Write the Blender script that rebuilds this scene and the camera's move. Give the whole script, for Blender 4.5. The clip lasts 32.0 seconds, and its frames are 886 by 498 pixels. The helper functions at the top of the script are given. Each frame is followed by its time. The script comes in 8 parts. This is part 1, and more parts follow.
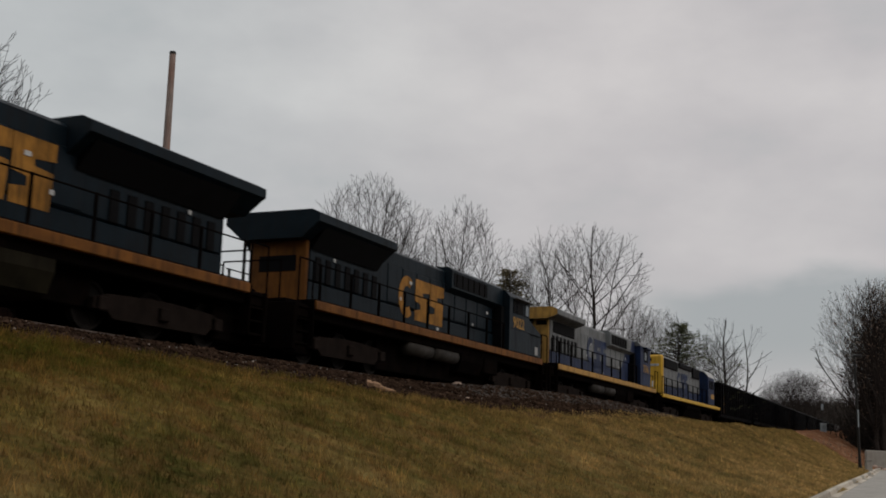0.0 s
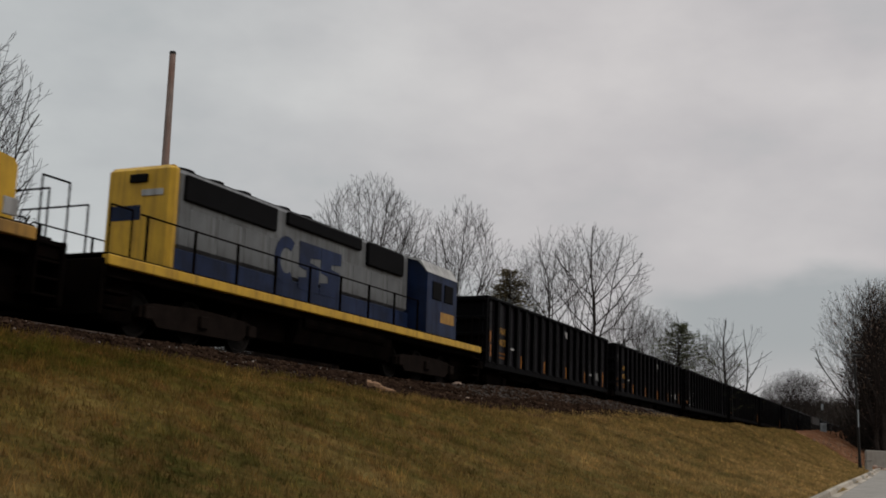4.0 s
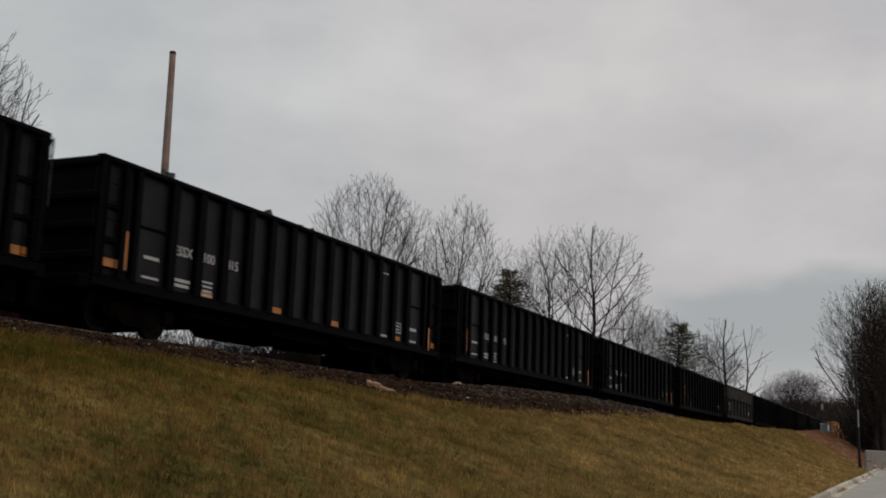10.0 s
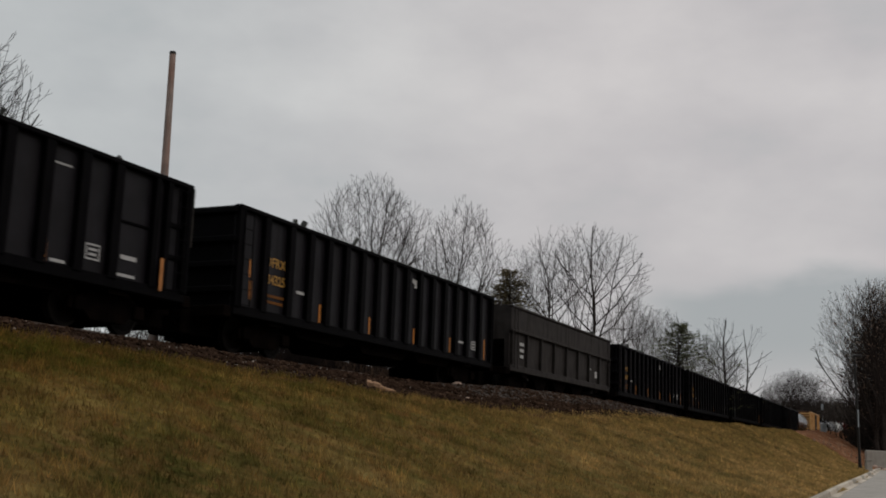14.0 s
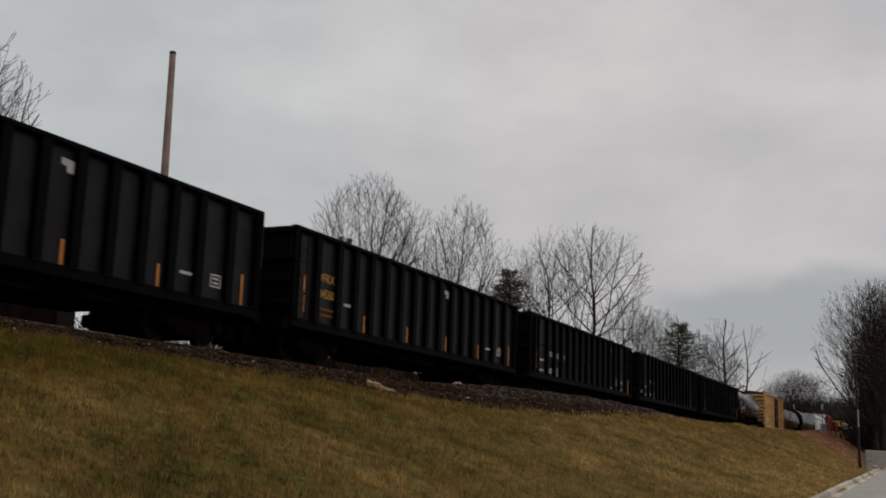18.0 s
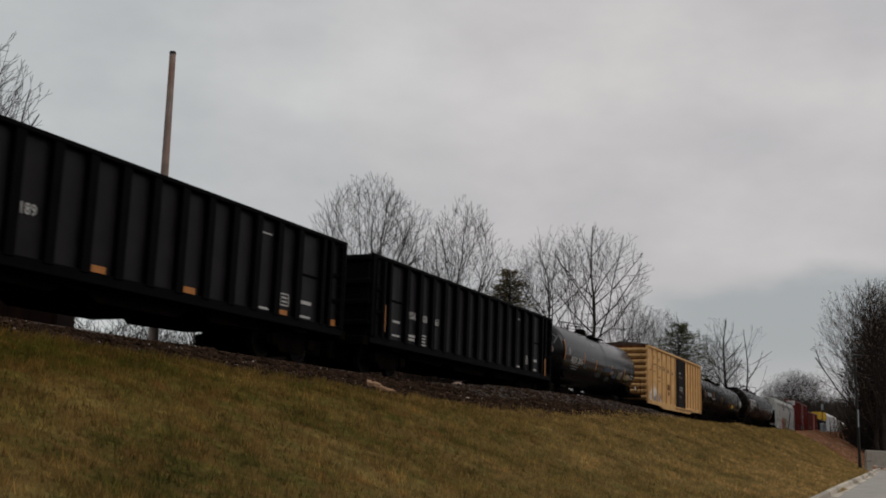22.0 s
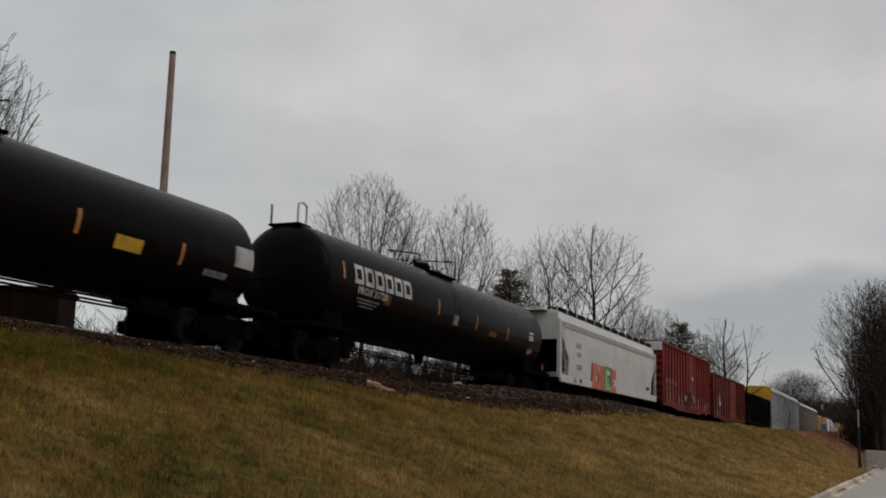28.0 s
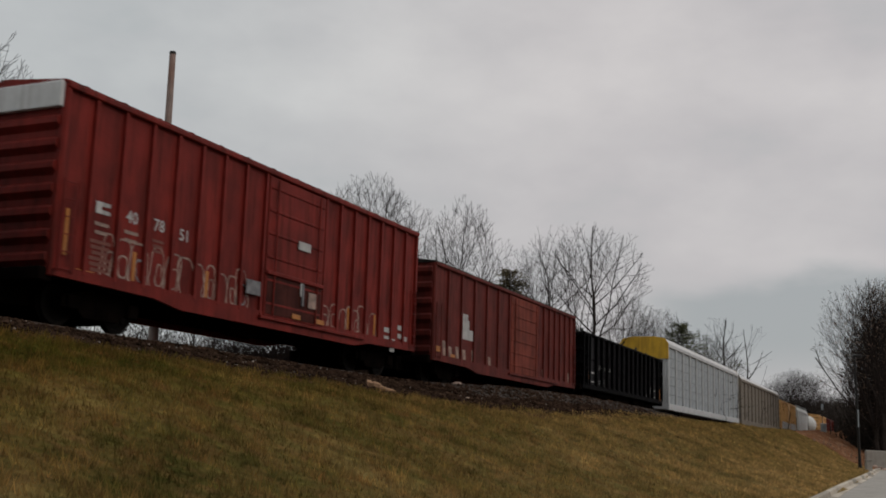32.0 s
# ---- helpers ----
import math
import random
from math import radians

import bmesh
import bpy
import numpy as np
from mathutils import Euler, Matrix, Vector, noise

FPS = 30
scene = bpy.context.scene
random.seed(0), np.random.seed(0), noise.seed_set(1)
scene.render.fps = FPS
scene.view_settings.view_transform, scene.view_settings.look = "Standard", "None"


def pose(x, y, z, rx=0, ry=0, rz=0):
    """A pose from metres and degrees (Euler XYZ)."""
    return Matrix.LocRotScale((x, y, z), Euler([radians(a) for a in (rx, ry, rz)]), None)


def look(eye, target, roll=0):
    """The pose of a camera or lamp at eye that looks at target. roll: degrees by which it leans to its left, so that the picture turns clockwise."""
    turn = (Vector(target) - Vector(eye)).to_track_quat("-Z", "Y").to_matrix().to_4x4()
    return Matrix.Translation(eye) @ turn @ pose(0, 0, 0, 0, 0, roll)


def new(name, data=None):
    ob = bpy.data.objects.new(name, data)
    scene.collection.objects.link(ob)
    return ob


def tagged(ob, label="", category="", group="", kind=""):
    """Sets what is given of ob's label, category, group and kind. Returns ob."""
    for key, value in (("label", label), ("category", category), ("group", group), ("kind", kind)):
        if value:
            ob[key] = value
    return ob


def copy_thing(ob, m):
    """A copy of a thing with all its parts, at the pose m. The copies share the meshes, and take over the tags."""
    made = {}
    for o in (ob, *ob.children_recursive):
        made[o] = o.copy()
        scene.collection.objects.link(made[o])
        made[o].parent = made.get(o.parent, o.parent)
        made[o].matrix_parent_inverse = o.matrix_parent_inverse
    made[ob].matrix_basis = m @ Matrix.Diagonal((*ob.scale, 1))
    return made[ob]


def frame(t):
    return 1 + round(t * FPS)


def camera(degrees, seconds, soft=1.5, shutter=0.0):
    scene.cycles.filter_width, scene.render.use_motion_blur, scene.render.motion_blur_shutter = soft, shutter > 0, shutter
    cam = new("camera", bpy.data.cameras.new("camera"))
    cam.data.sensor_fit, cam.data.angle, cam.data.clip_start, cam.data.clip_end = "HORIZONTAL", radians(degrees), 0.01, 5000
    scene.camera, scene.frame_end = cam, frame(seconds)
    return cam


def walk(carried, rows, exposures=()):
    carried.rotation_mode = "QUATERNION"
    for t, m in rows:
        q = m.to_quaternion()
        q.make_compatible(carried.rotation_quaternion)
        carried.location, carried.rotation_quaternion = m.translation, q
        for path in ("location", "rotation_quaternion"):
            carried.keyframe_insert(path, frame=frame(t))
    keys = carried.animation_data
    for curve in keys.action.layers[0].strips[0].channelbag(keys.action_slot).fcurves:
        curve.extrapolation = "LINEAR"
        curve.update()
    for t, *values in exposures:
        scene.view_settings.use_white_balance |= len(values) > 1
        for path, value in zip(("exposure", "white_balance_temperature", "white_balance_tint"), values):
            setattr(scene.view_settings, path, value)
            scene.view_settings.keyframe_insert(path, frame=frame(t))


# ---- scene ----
EYE = 1.3          # camera above the road
cam = camera(43.49, 32.0, soft=1.8, shutter=0.2)
AIM = look((0, 0, EYE), (0, math.cos(radians(10.229)), EYE + math.sin(radians(10.229))), 1.834)
walk(cam, [(0.0, AIM), (32.0, AIM)])

# ---- world and light ----
SUN_ELEV, SUN_AZ = 36.0, 108.0      # a veiled sun behind the camera's right shoulder, azimuth clockwise from the camera's heading


def make_world():
    w = bpy.data.worlds.new("overcast_sky")
    w.use_nodes = True
    scene.world = w
    nt = w.node_tree
    N, L = nt.nodes, nt.links
    N.clear()
    out, bg = N.new("ShaderNodeOutputWorld"), N.new("ShaderNodeBackground")
    sky = N.new("ShaderNodeTexSky")
    sky.sky_type, sky.sun_disc = "NISHITA", False
    sky.sun_elevation, sky.sun_rotation = radians(SUN_ELEV), radians(SUN_AZ)
    sky.air_density, sky.dust_density = 1.0, 3.0
    tint = N.new("ShaderNodeMix")
    tint.data_type, tint.blend_type = "RGBA", "MULTIPLY"
    tint.inputs[0].default_value = 1.0
    tint.inputs[7].default_value = (0.06, 0.06, 0.06, 1)
    L.new(sky.outputs[0], tint.inputs[6])
    tc = N.new("ShaderNodeTexCoord")
    mp = N.new("ShaderNodeMapping")
    mp.inputs["Scale"].default_value = (1.0, 1.0, 2.0)
    L.new(tc.outputs["Generated"], mp.inputs[0])
    n1, n2 = N.new("ShaderNodeTexNoise"), N.new("ShaderNodeTexNoise")
    n1.inputs["Scale"].default_value, n1.inputs["Detail"].default_value = 2.6, 6.0
    n1.inputs["Roughness"].default_value = 0.55
    n2.inputs["Scale"].default_value, n2.inputs["Detail"].default_value = 7.0, 5.0
    L.new(mp.outputs[0], n1.inputs["Vector"])
    L.new(mp.outputs[0], n2.inputs["Vector"])
    add = N.new("ShaderNodeMath")
    add.operation = "MULTIPLY_ADD"
    add.inputs[1].default_value = 0.35
    L.new(n2.outputs[0], add.inputs[0])
    L.new(n1.outputs[0], add.inputs[2])
    ramp = N.new("ShaderNodeValToRGB")
    e = ramp.color_ramp.elements
    e[0].position, e[0].color = 0.42, (0.45, 0.475, 0.482, 1)
    e[1].position, e[1].color = 0.95, (0.72, 0.70, 0.69, 1)
    mid = e.new(0.64)
    mid.color = (0.567, 0.553, 0.558, 1)
    L.new(add.outputs[0], ramp.inputs[0])
    # a bluish grey bank of cloud low over the far end of the line
    sep = N.new("ShaderNodeSeparateXYZ")
    L.new(tc.outputs["Generated"], sep.inputs[0])
    low = N.new("ShaderNodeMapRange")
    low.interpolation_type = "SMOOTHSTEP"
    low.inputs["From Min"].default_value, low.inputs["From Max"].default_value = 0.172, 0.145
    wob = N.new("ShaderNodeMath")
    wob.operation = "MULTIPLY_ADD"
    wob.inputs[1].default_value = -0.16
    L.new(n1.outputs[0], wob.inputs[0])
    zz = N.new("ShaderNodeMath")
    zz.operation = "ADD"
    zz.inputs[1].default_value = 0.085
    L.new(sep.outputs["Z"], zz.inputs[0])
    L.new(zz.outputs[0], wob.inputs[2])
    L.new(wob.outputs[0], low.inputs["Value"])
    bank = N.new("ShaderNodeMix")
    bank.data_type = "RGBA"
    bank.inputs[7].default_value = (0.405, 0.432, 0.442, 1)
    side = N.new("ShaderNodeMapRange")
    side.interpolation_type = "SMOOTHSTEP"
    side.inputs["From Min"].default_value, side.inputs["From Max"].default_value = 0.13, 0.23
    L.new(sep.outputs["X"], side.inputs["Value"])
    both = N.new("ShaderNodeMath")
    both.operation = "MULTIPLY"
    L.new(side.outputs[0], both.inputs[0])
    L.new(low.outputs[0], both.inputs[1])
    glow = N.new("ShaderNodeMapRange")
    glow.interpolation_type = "SMOOTHSTEP"
    glow.inputs["From Min"].default_value, glow.inputs["From Max"].default_value = 0.045, 0.105
    glow.inputs["To Min"].default_value = 0.25
    L.new(sep.outputs["Z"], glow.inputs["Value"])
    veil = N.new("ShaderNodeMath")
    veil.operation = "MULTIPLY"
    L.new(both.outputs[0], veil.inputs[0])
    L.new(glow.outputs[0], veil.inputs[1])
    L.new(veil.outputs[0], bank.inputs[0])
    L.new(ramp.outputs[0], bank.inputs[6])
    over = N.new("ShaderNodeMapRange")
    over.interpolation_type = "SMOOTHSTEP"
    over.inputs["From Min"].default_value, over.inputs["From Max"].default_value = 0.42, 0.9
    over.inputs["To Min"].default_value, over.inputs["To Max"].default_value = 1.0, 2.0
    L.new(sep.outputs["Z"], over.inputs["Value"])
    dome = N.new("ShaderNodeMix")
    dome.data_type, dome.blend_type = "RGBA", "MULTIPLY"
    dome.inputs[0].default_value = 1.0
    # the cloud is cooler on one hand and faintly rosy on the other
    hand = N.new("ShaderNodeMapRange")
    hand.interpolation_type = "SMOOTHSTEP"
    hand.inputs["From Min"].default_value, hand.inputs["From Max"].default_value = -0.34, 0.16
    L.new(sep.outputs["X"], hand.inputs["Value"])
    hue = N.new("ShaderNodeMix")
    hue.data_type = "RGBA"
    hue.inputs[6].default_value, hue.inputs[7].default_value = (0.90, 0.955, 0.955, 1), (1.0, 0.982, 0.98, 1)
    L.new(hand.outputs[0], hue.inputs[0])
    cloud = N.new("ShaderNodeMix")
    cloud.data_type, cloud.blend_type = "RGBA", "MULTIPLY"
    cloud.inputs[0].default_value = 1.0
    L.new(bank.outputs[2], cloud.inputs[6])
    L.new(hue.outputs[2], cloud.inputs[7])
    L.new(cloud.outputs[2], dome.inputs[6])
    L.new(over.outputs[0], dome.inputs[7])
    mix = N.new("ShaderNodeMix")
    mix.data_type = "RGBA"
    mix.inputs[0].default_value = 0.9
    L.new(tint.outputs[2], mix.inputs[6])
    L.new(dome.outputs[2], mix.inputs[7])
    L.new(mix.outputs[2], bg.inputs[0])
    bg.inputs[1].default_value = 1.0
    L.new(bg.outputs[0], out.inputs[0])


make_world()
sun_data = bpy.data.lights.new("sun", "SUN")
sun_data.energy, sun_data.angle, sun_data.color = 0.6, radians(32), (1.0, 0.95, 0.88)
sun = new("sun", sun_data)
sun.matrix_world = look((0, 0, 0), (-math.sin(radians(SUN_AZ)) * math.cos(radians(SUN_ELEV)), -math.cos(radians(SUN_AZ)) * math.cos(radians(SUN_ELEV)), -math.sin(radians(SUN_ELEV))))
scene.view_settings.exposure = 0.0

# ---- the line in plan: distance s grows away from the camera, u is the offset from the track's middle towards the camera ----
SS = np.arange(-600.0, 2400.0, 0.25)
_c = np.clip(SS, -60.0, 210.0)
HEAD = 0.42664 - 0.000268 * _c + 1.365e-6 * _c ** 2 / 2
I0 = int(np.argmin(abs(SS)))
CX = np.concatenate([[0], np.cumsum((np.sin(HEAD[1:]) + np.sin(HEAD[:-1])) * 0.125)])
CY = np.concatenate([[0], np.cumsum((np.cos(HEAD[1:]) + np.cos(HEAD[:-1])) * 0.125)])
CX += -7.011 - CX[I0] - 1.55 * math.cos(HEAD[I0])
CY += 20.90 - CY[I0] + 1.55 * math.sin(HEAD[I0])
RAIL = EYE + 2.15


def rail_z(s):
    c = np.clip(s, -60.0, 210.0)
    return RAIL + 0.00035 * c + 2.5e-5 * c * c


def at(s, u=0.0):
    """World x, y of the place at s along the line and u to its side."""
    h = np.interp(s, SS, HEAD)
    return np.interp(s, SS, CX) + u * np.cos(h), np.interp(s, SS, CY) - u * np.sin(h)


def car_pose(s):
    x, y = at(s)
    a, b = at(s - 5.0), at(s + 5.0)
    slope = math.atan2(float(rail_z(s - 5.0) - rail_z(s + 5.0)), 10.0)
    ang = math.atan2(a[1] - b[1], a[0] - b[0])
    return Matrix.Translation((float(x), float(y), float(rail_z(s)))) @ Matrix.Rotation(ang, 4, "Z") @ Matrix.Rotation(-slope, 4, "Y")


def smooth(a, b, x):
    t = np.clip((x - a) / (b - a), 0, 1)
    return t * t * (3 - 2 * t)


def kerb_u(s):
    return np.interp(s, [-60, -20, 14, 28, 50, 75, 100, 125, 150, 180], [15.0, 14.4, 13.5, 13.1, 12.7, 12.2, 12.5, 14.0, 17.0, 23.0])


def road_z(s):
    """The road climbs gently beside the line."""
    return 0.008 * np.clip(np.asarray(s, float) + 16.0, 0, 130.0)


def edge_u(s):
    """Where the ballast ends and the grass begins."""
    return np.interp(s, [-60, -4, 3, 10, 18, 28, 40, 60, 120], [4.7, 4.8, 5.7, 6.0, 6.3, 5.0, 4.3, 4.1, 4.0])


def ground_z(s, u):
    """Height of the ground at s, u (arrays)."""
    s, u = np.asarray(s, float), np.asarray(u, float)
    zr = rail_z(s)
    crest = EYE + np.interp(s, [-60, -5, 10, 19, 36, 54, 75, 88, 98, 110, 125, 145, 170], [1.62, 1.55, 1.36, 1.55, 1.93, 2.12, 2.45, 2.72, 2.95, 3.3, 3.65, 4.0, 4.3])
    ku = kerb_u(s)
    rz = road_z(s)
    toe = 0.12 + rz
    # bed
    z = np.where(u < 1.9, zr - 0.19, 0)
    ed = edge_u(s)
    crest = crest - 0.16 * (ed - 3.9)
    k1 = np.clip((u - 1.9) / (ed - 1.9), 0, 1)
    # a heap of tipped gravel along the bed
    heap = np.interp(s, [11, 15, 17, 20, 24, 29, 34, 40, 45, 50], [0, 0.12, 0.22, 0.32, 0.40, 0.42, 0.38, 0.30, 0.1, 0])
    bump = heap * smooth(1.9, 2.9, u) * smooth(ed + 0.2, 3.2, u)
    z = np.where((u >= 1.9) & (u < ed), zr - 0.19 + (crest - zr + 0.19) * (0.75 * k1 + 0.25 * k1 * k1) + bump, z)
    k2 = np.clip((u - ed) / (ku - ed), 0, 1)
    bank = crest + (toe - crest) * (k2 + 0.16 * np.sin(2 * np.pi * k2) * -0.35)
    # a shallow fold runs down the bank
    bank = bank + 0.34 * smooth(40.0, 49.5, s) * smooth(51.4, 50.2, s + 0.3 * np.sin(u * 2.0)) * smooth(5.0, 6.2, u) * smooth(11.0, 9.0, u)
    z = np.where((u >= ed) & (u < ku), bank, z)
    z = np.where(u >= ku, np.where(u < ku + 8.6, rz - 0.06, rz + 0.10), z)
    # far bank of earth that hides the end of the line
    far = smooth(128.0, 172.0, s + np.clip(u - 8, -5, 30) * 0.4) * smooth(2.6, 6.0, u) * smooth(150, 60, u - ku * 0)
    z = z + far * (EYE + 4.7 + 0.5 * np.sin(s * 0.11 + u * 0.3) - z)
    # the far side falls away behind the line
    fall = 0.16 * smooth(-1.9, -2.5, u) - 2.26 * smooth(-2.8, -7.0, u) - 0.6 * smooth(-20, -80, u)
    rise = 1.3 * smooth(-2.6, -5.0, u) - 1.9 * smooth(-9, -22, u)
    z = np.where(u < -1.9, zr - 0.19 + fall + (rise - fall) * (1 - smooth(18.4, 16.6, s)), z)
    return z


def earth_from(s, u):
    """Where the grass gives way to bare red earth, past the end of the bank."""
    return smooth(-4.0, 4.0, s - 92.0 + 2.4 * (u - 4.0) + 1.5 * np.sin(u * 1.3))


def dryness(s, u):
    return smooth(-10, 20, s) * 0.54 + 0.36 * smooth(6.5, 11.5, u)


# ---- small mesh kit ----
class Geo:
    """Collects vertices and faces of one mesh."""

    def __init__(self):
        self.v, self.f = [], []

    def add(self, vs, fs):
        n = len(self.v)
        self.v += [tuple(p) for p in vs]
        self.f += [tuple(n + i for i in q) for q in fs]
        return self

    def box(self, x0, x1, y0, y1, z0, z1):
        return self.add([(x, y, z) for z in (z0, z1) for y in (y0, y1) for x in (x0, x1)],
                        [(0, 2, 3, 1), (4, 5, 7, 6), (0, 1, 5, 4), (2, 6, 7, 3), (0, 4, 6, 2), (1, 3, 7, 5)])

    def soft_box(self, x0, x1, y0, y1, z0, z1, b=0.03):
        """A box with chamfered vertical and top edges, closed below."""
        def ring(z, i):
            return [(x0 + i + b, y0 + i, z), (x1 - i - b, y0 + i, z), (x1 - i, y0 + i + b, z), (x1 - i, y1 - i - b, z),
                    (x1 - i - b, y1 - i, z), (x0 + i + b, y1 - i, z), (x0 + i, y1 - i - b, z), (x0 + i, y0 + i + b, z)]
        vs = ring(z0, b) + ring(z0 + b, 0) + ring(z1 - b, 0) + ring(z1, b)
        fs = [tuple(range(7, -1, -1)), tuple(range(24, 32))]
        for k in range(3):
            fs += [(8 * k + i, 8 * k + (i + 1) % 8, 8 * k + 8 + (i + 1) % 8, 8 * k + 8 + i) for i in range(8)]
        return self.add(vs, fs)

    def prism(self, prof, x0, x1):
        """A profile of (y, z) points, drawn out from x0 to x1."""
        n = len(prof)
        vs = [(x0, y, z) for y, z in prof] + [(x1, y, z) for y, z in prof]
        fs = [tuple(range(n))[::-1], tuple(range(n, 2 * n))] + [(i, (i + 1) % n, n + (i + 1) % n, n + i) for i in range(n)]
        return self.add(vs, fs)

    def slab(self, prof, y0, y1):
        """A profile of (x, z) points, drawn out from y0 to y1."""
        n = len(prof)
        vs = [(x, y0, z) for x, z in prof] + [(x, y1, z) for x, z in prof]
        fs = [tuple(range(n)), tuple(range(n, 2 * n))[::-1]] + [(i, n + i, n + (i + 1) % n, (i + 1) % n) for i in range(n)]
        return self.add(vs, fs)

    def tube(self, p, q, r0, r1=None, n=8, cap=True):
        r1 = r0 if r1 is None else r1
        p, q = Vector(p), Vector(q)
        d = (q - p).normalized()
        a = d.orthogonal().normalized()
        b = d.cross(a)
        vs = [p + (a * math.cos(t) + b * math.sin(t)) * r0 for t in (2 * math.pi * i / n for i in range(n))]
        vs += [q + (a * math.cos(t) + b * math.sin(t)) * r1 for t in (2 * math.pi * i / n for i in range(n))]
        fs = [(i, (i + 1) % n, n + (i + 1) % n, n + i) for i in range(n)]
        if cap:
            fs += [tuple(range(n))[::-1], tuple(range(n, 2 * n))]
        return self.add(vs, fs)

    def path(self, pts, r, n=6):
        for a, b in zip(pts[:-1], pts[1:]):
            self.tube(a, b, r, r, n)
        return self

    def lathe(self, rows, n=28):
        """Turned round the x axis through (0, 0): rows of (x, radius)."""
        vs = [(x, r * math.cos(2 * math.pi * i / n), r * math.sin(2 * math.pi * i / n)) for x, r in rows for i in range(n)]
        fs = [(k * n + i, k * n + (i + 1) % n, (k + 1) * n + (i + 1) % n, (k + 1) * n + i) for k in range(len(rows) - 1) for i in range(n)]
        fs += [tuple(range(n))[::-1], tuple(range((len(rows) - 1) * n, len(rows) * n))]
        return self.add(vs, fs)

    def move(self, x=0, y=0, z=0):
        self.v = [(a + x, b + y, c + z) for a, b, c in self.v]
        return self

    def mesh(self, name, material, flat=True):
        me = bpy.data.meshes.new(name)
        me.from_pydata(self.v, [], self.f)
        me.materials.append(material)
        if not flat:
            me.polygons.foreach_set("use_smooth", [True] * len(me.polygons))
        bm = bmesh.new()
        bm.from_mesh(me)
        bmesh.ops.recalc_face_normals(bm, faces=bm.faces)
        bm.to_mesh(me)
        bm.free()
        return me


def part(name, geo, material, parent, label="", flat=True, kind=""):
    """Links a Geo, or a ready mesh, as one mesh object under a thing or a part."""
    me = geo.mesh(name, material, flat) if isinstance(geo, Geo) else geo
    ob = new(name, me)
    ob.parent = parent
    return tagged(ob, label, "", "", kind)


def thing(name, label, category, group="", kind="", m=None):
    ob = new(name)
    ob.empty_display_size = 0.3
    if m is not None:
        ob.matrix_world = m
    return tagged(ob, label, category, group, kind)


def solid(name, geo, material, label, category, group="", kind="", flat=True):
    return tagged(new(name, geo.mesh(name, material, flat)), label, category, group, kind)


_words = {}


def word_mesh(text, size, material, wide=1.0):
    """Built-in lettering as a thin mesh, centred, upright in x and z and read from +y."""
    key = (text, size, material.name, wide)
    if key not in _words:
        cu = bpy.data.curves.new("letters", "FONT")
        cu.body, cu.size, cu.align_x, cu.align_y, cu.extrude = text, size, "CENTER", "CENTER", 0.004
        cu.offset = 0.012 * size
        cu.resolution_u = 2
        ob = bpy.data.objects.new("letters", cu)
        me = bpy.data.meshes.new_from_object(ob)
        bpy.data.objects.remove(ob)
        me.transform(Matrix(((-wide, 0, 0, 0), (0, 0, 1, 0), (0, 1, 0, 0), (0, 0, 0, 1))))
        me.materials.clear()
        me.materials.append(material)
        _words[key] = me
    return _words[key]


def letters(text, size, material, parent, x, y, z, wide=1.0):
    ob = part("lettering", word_mesh(text, size, material, wide), material, parent)
    ob.location = (x, y, z)
    return ob


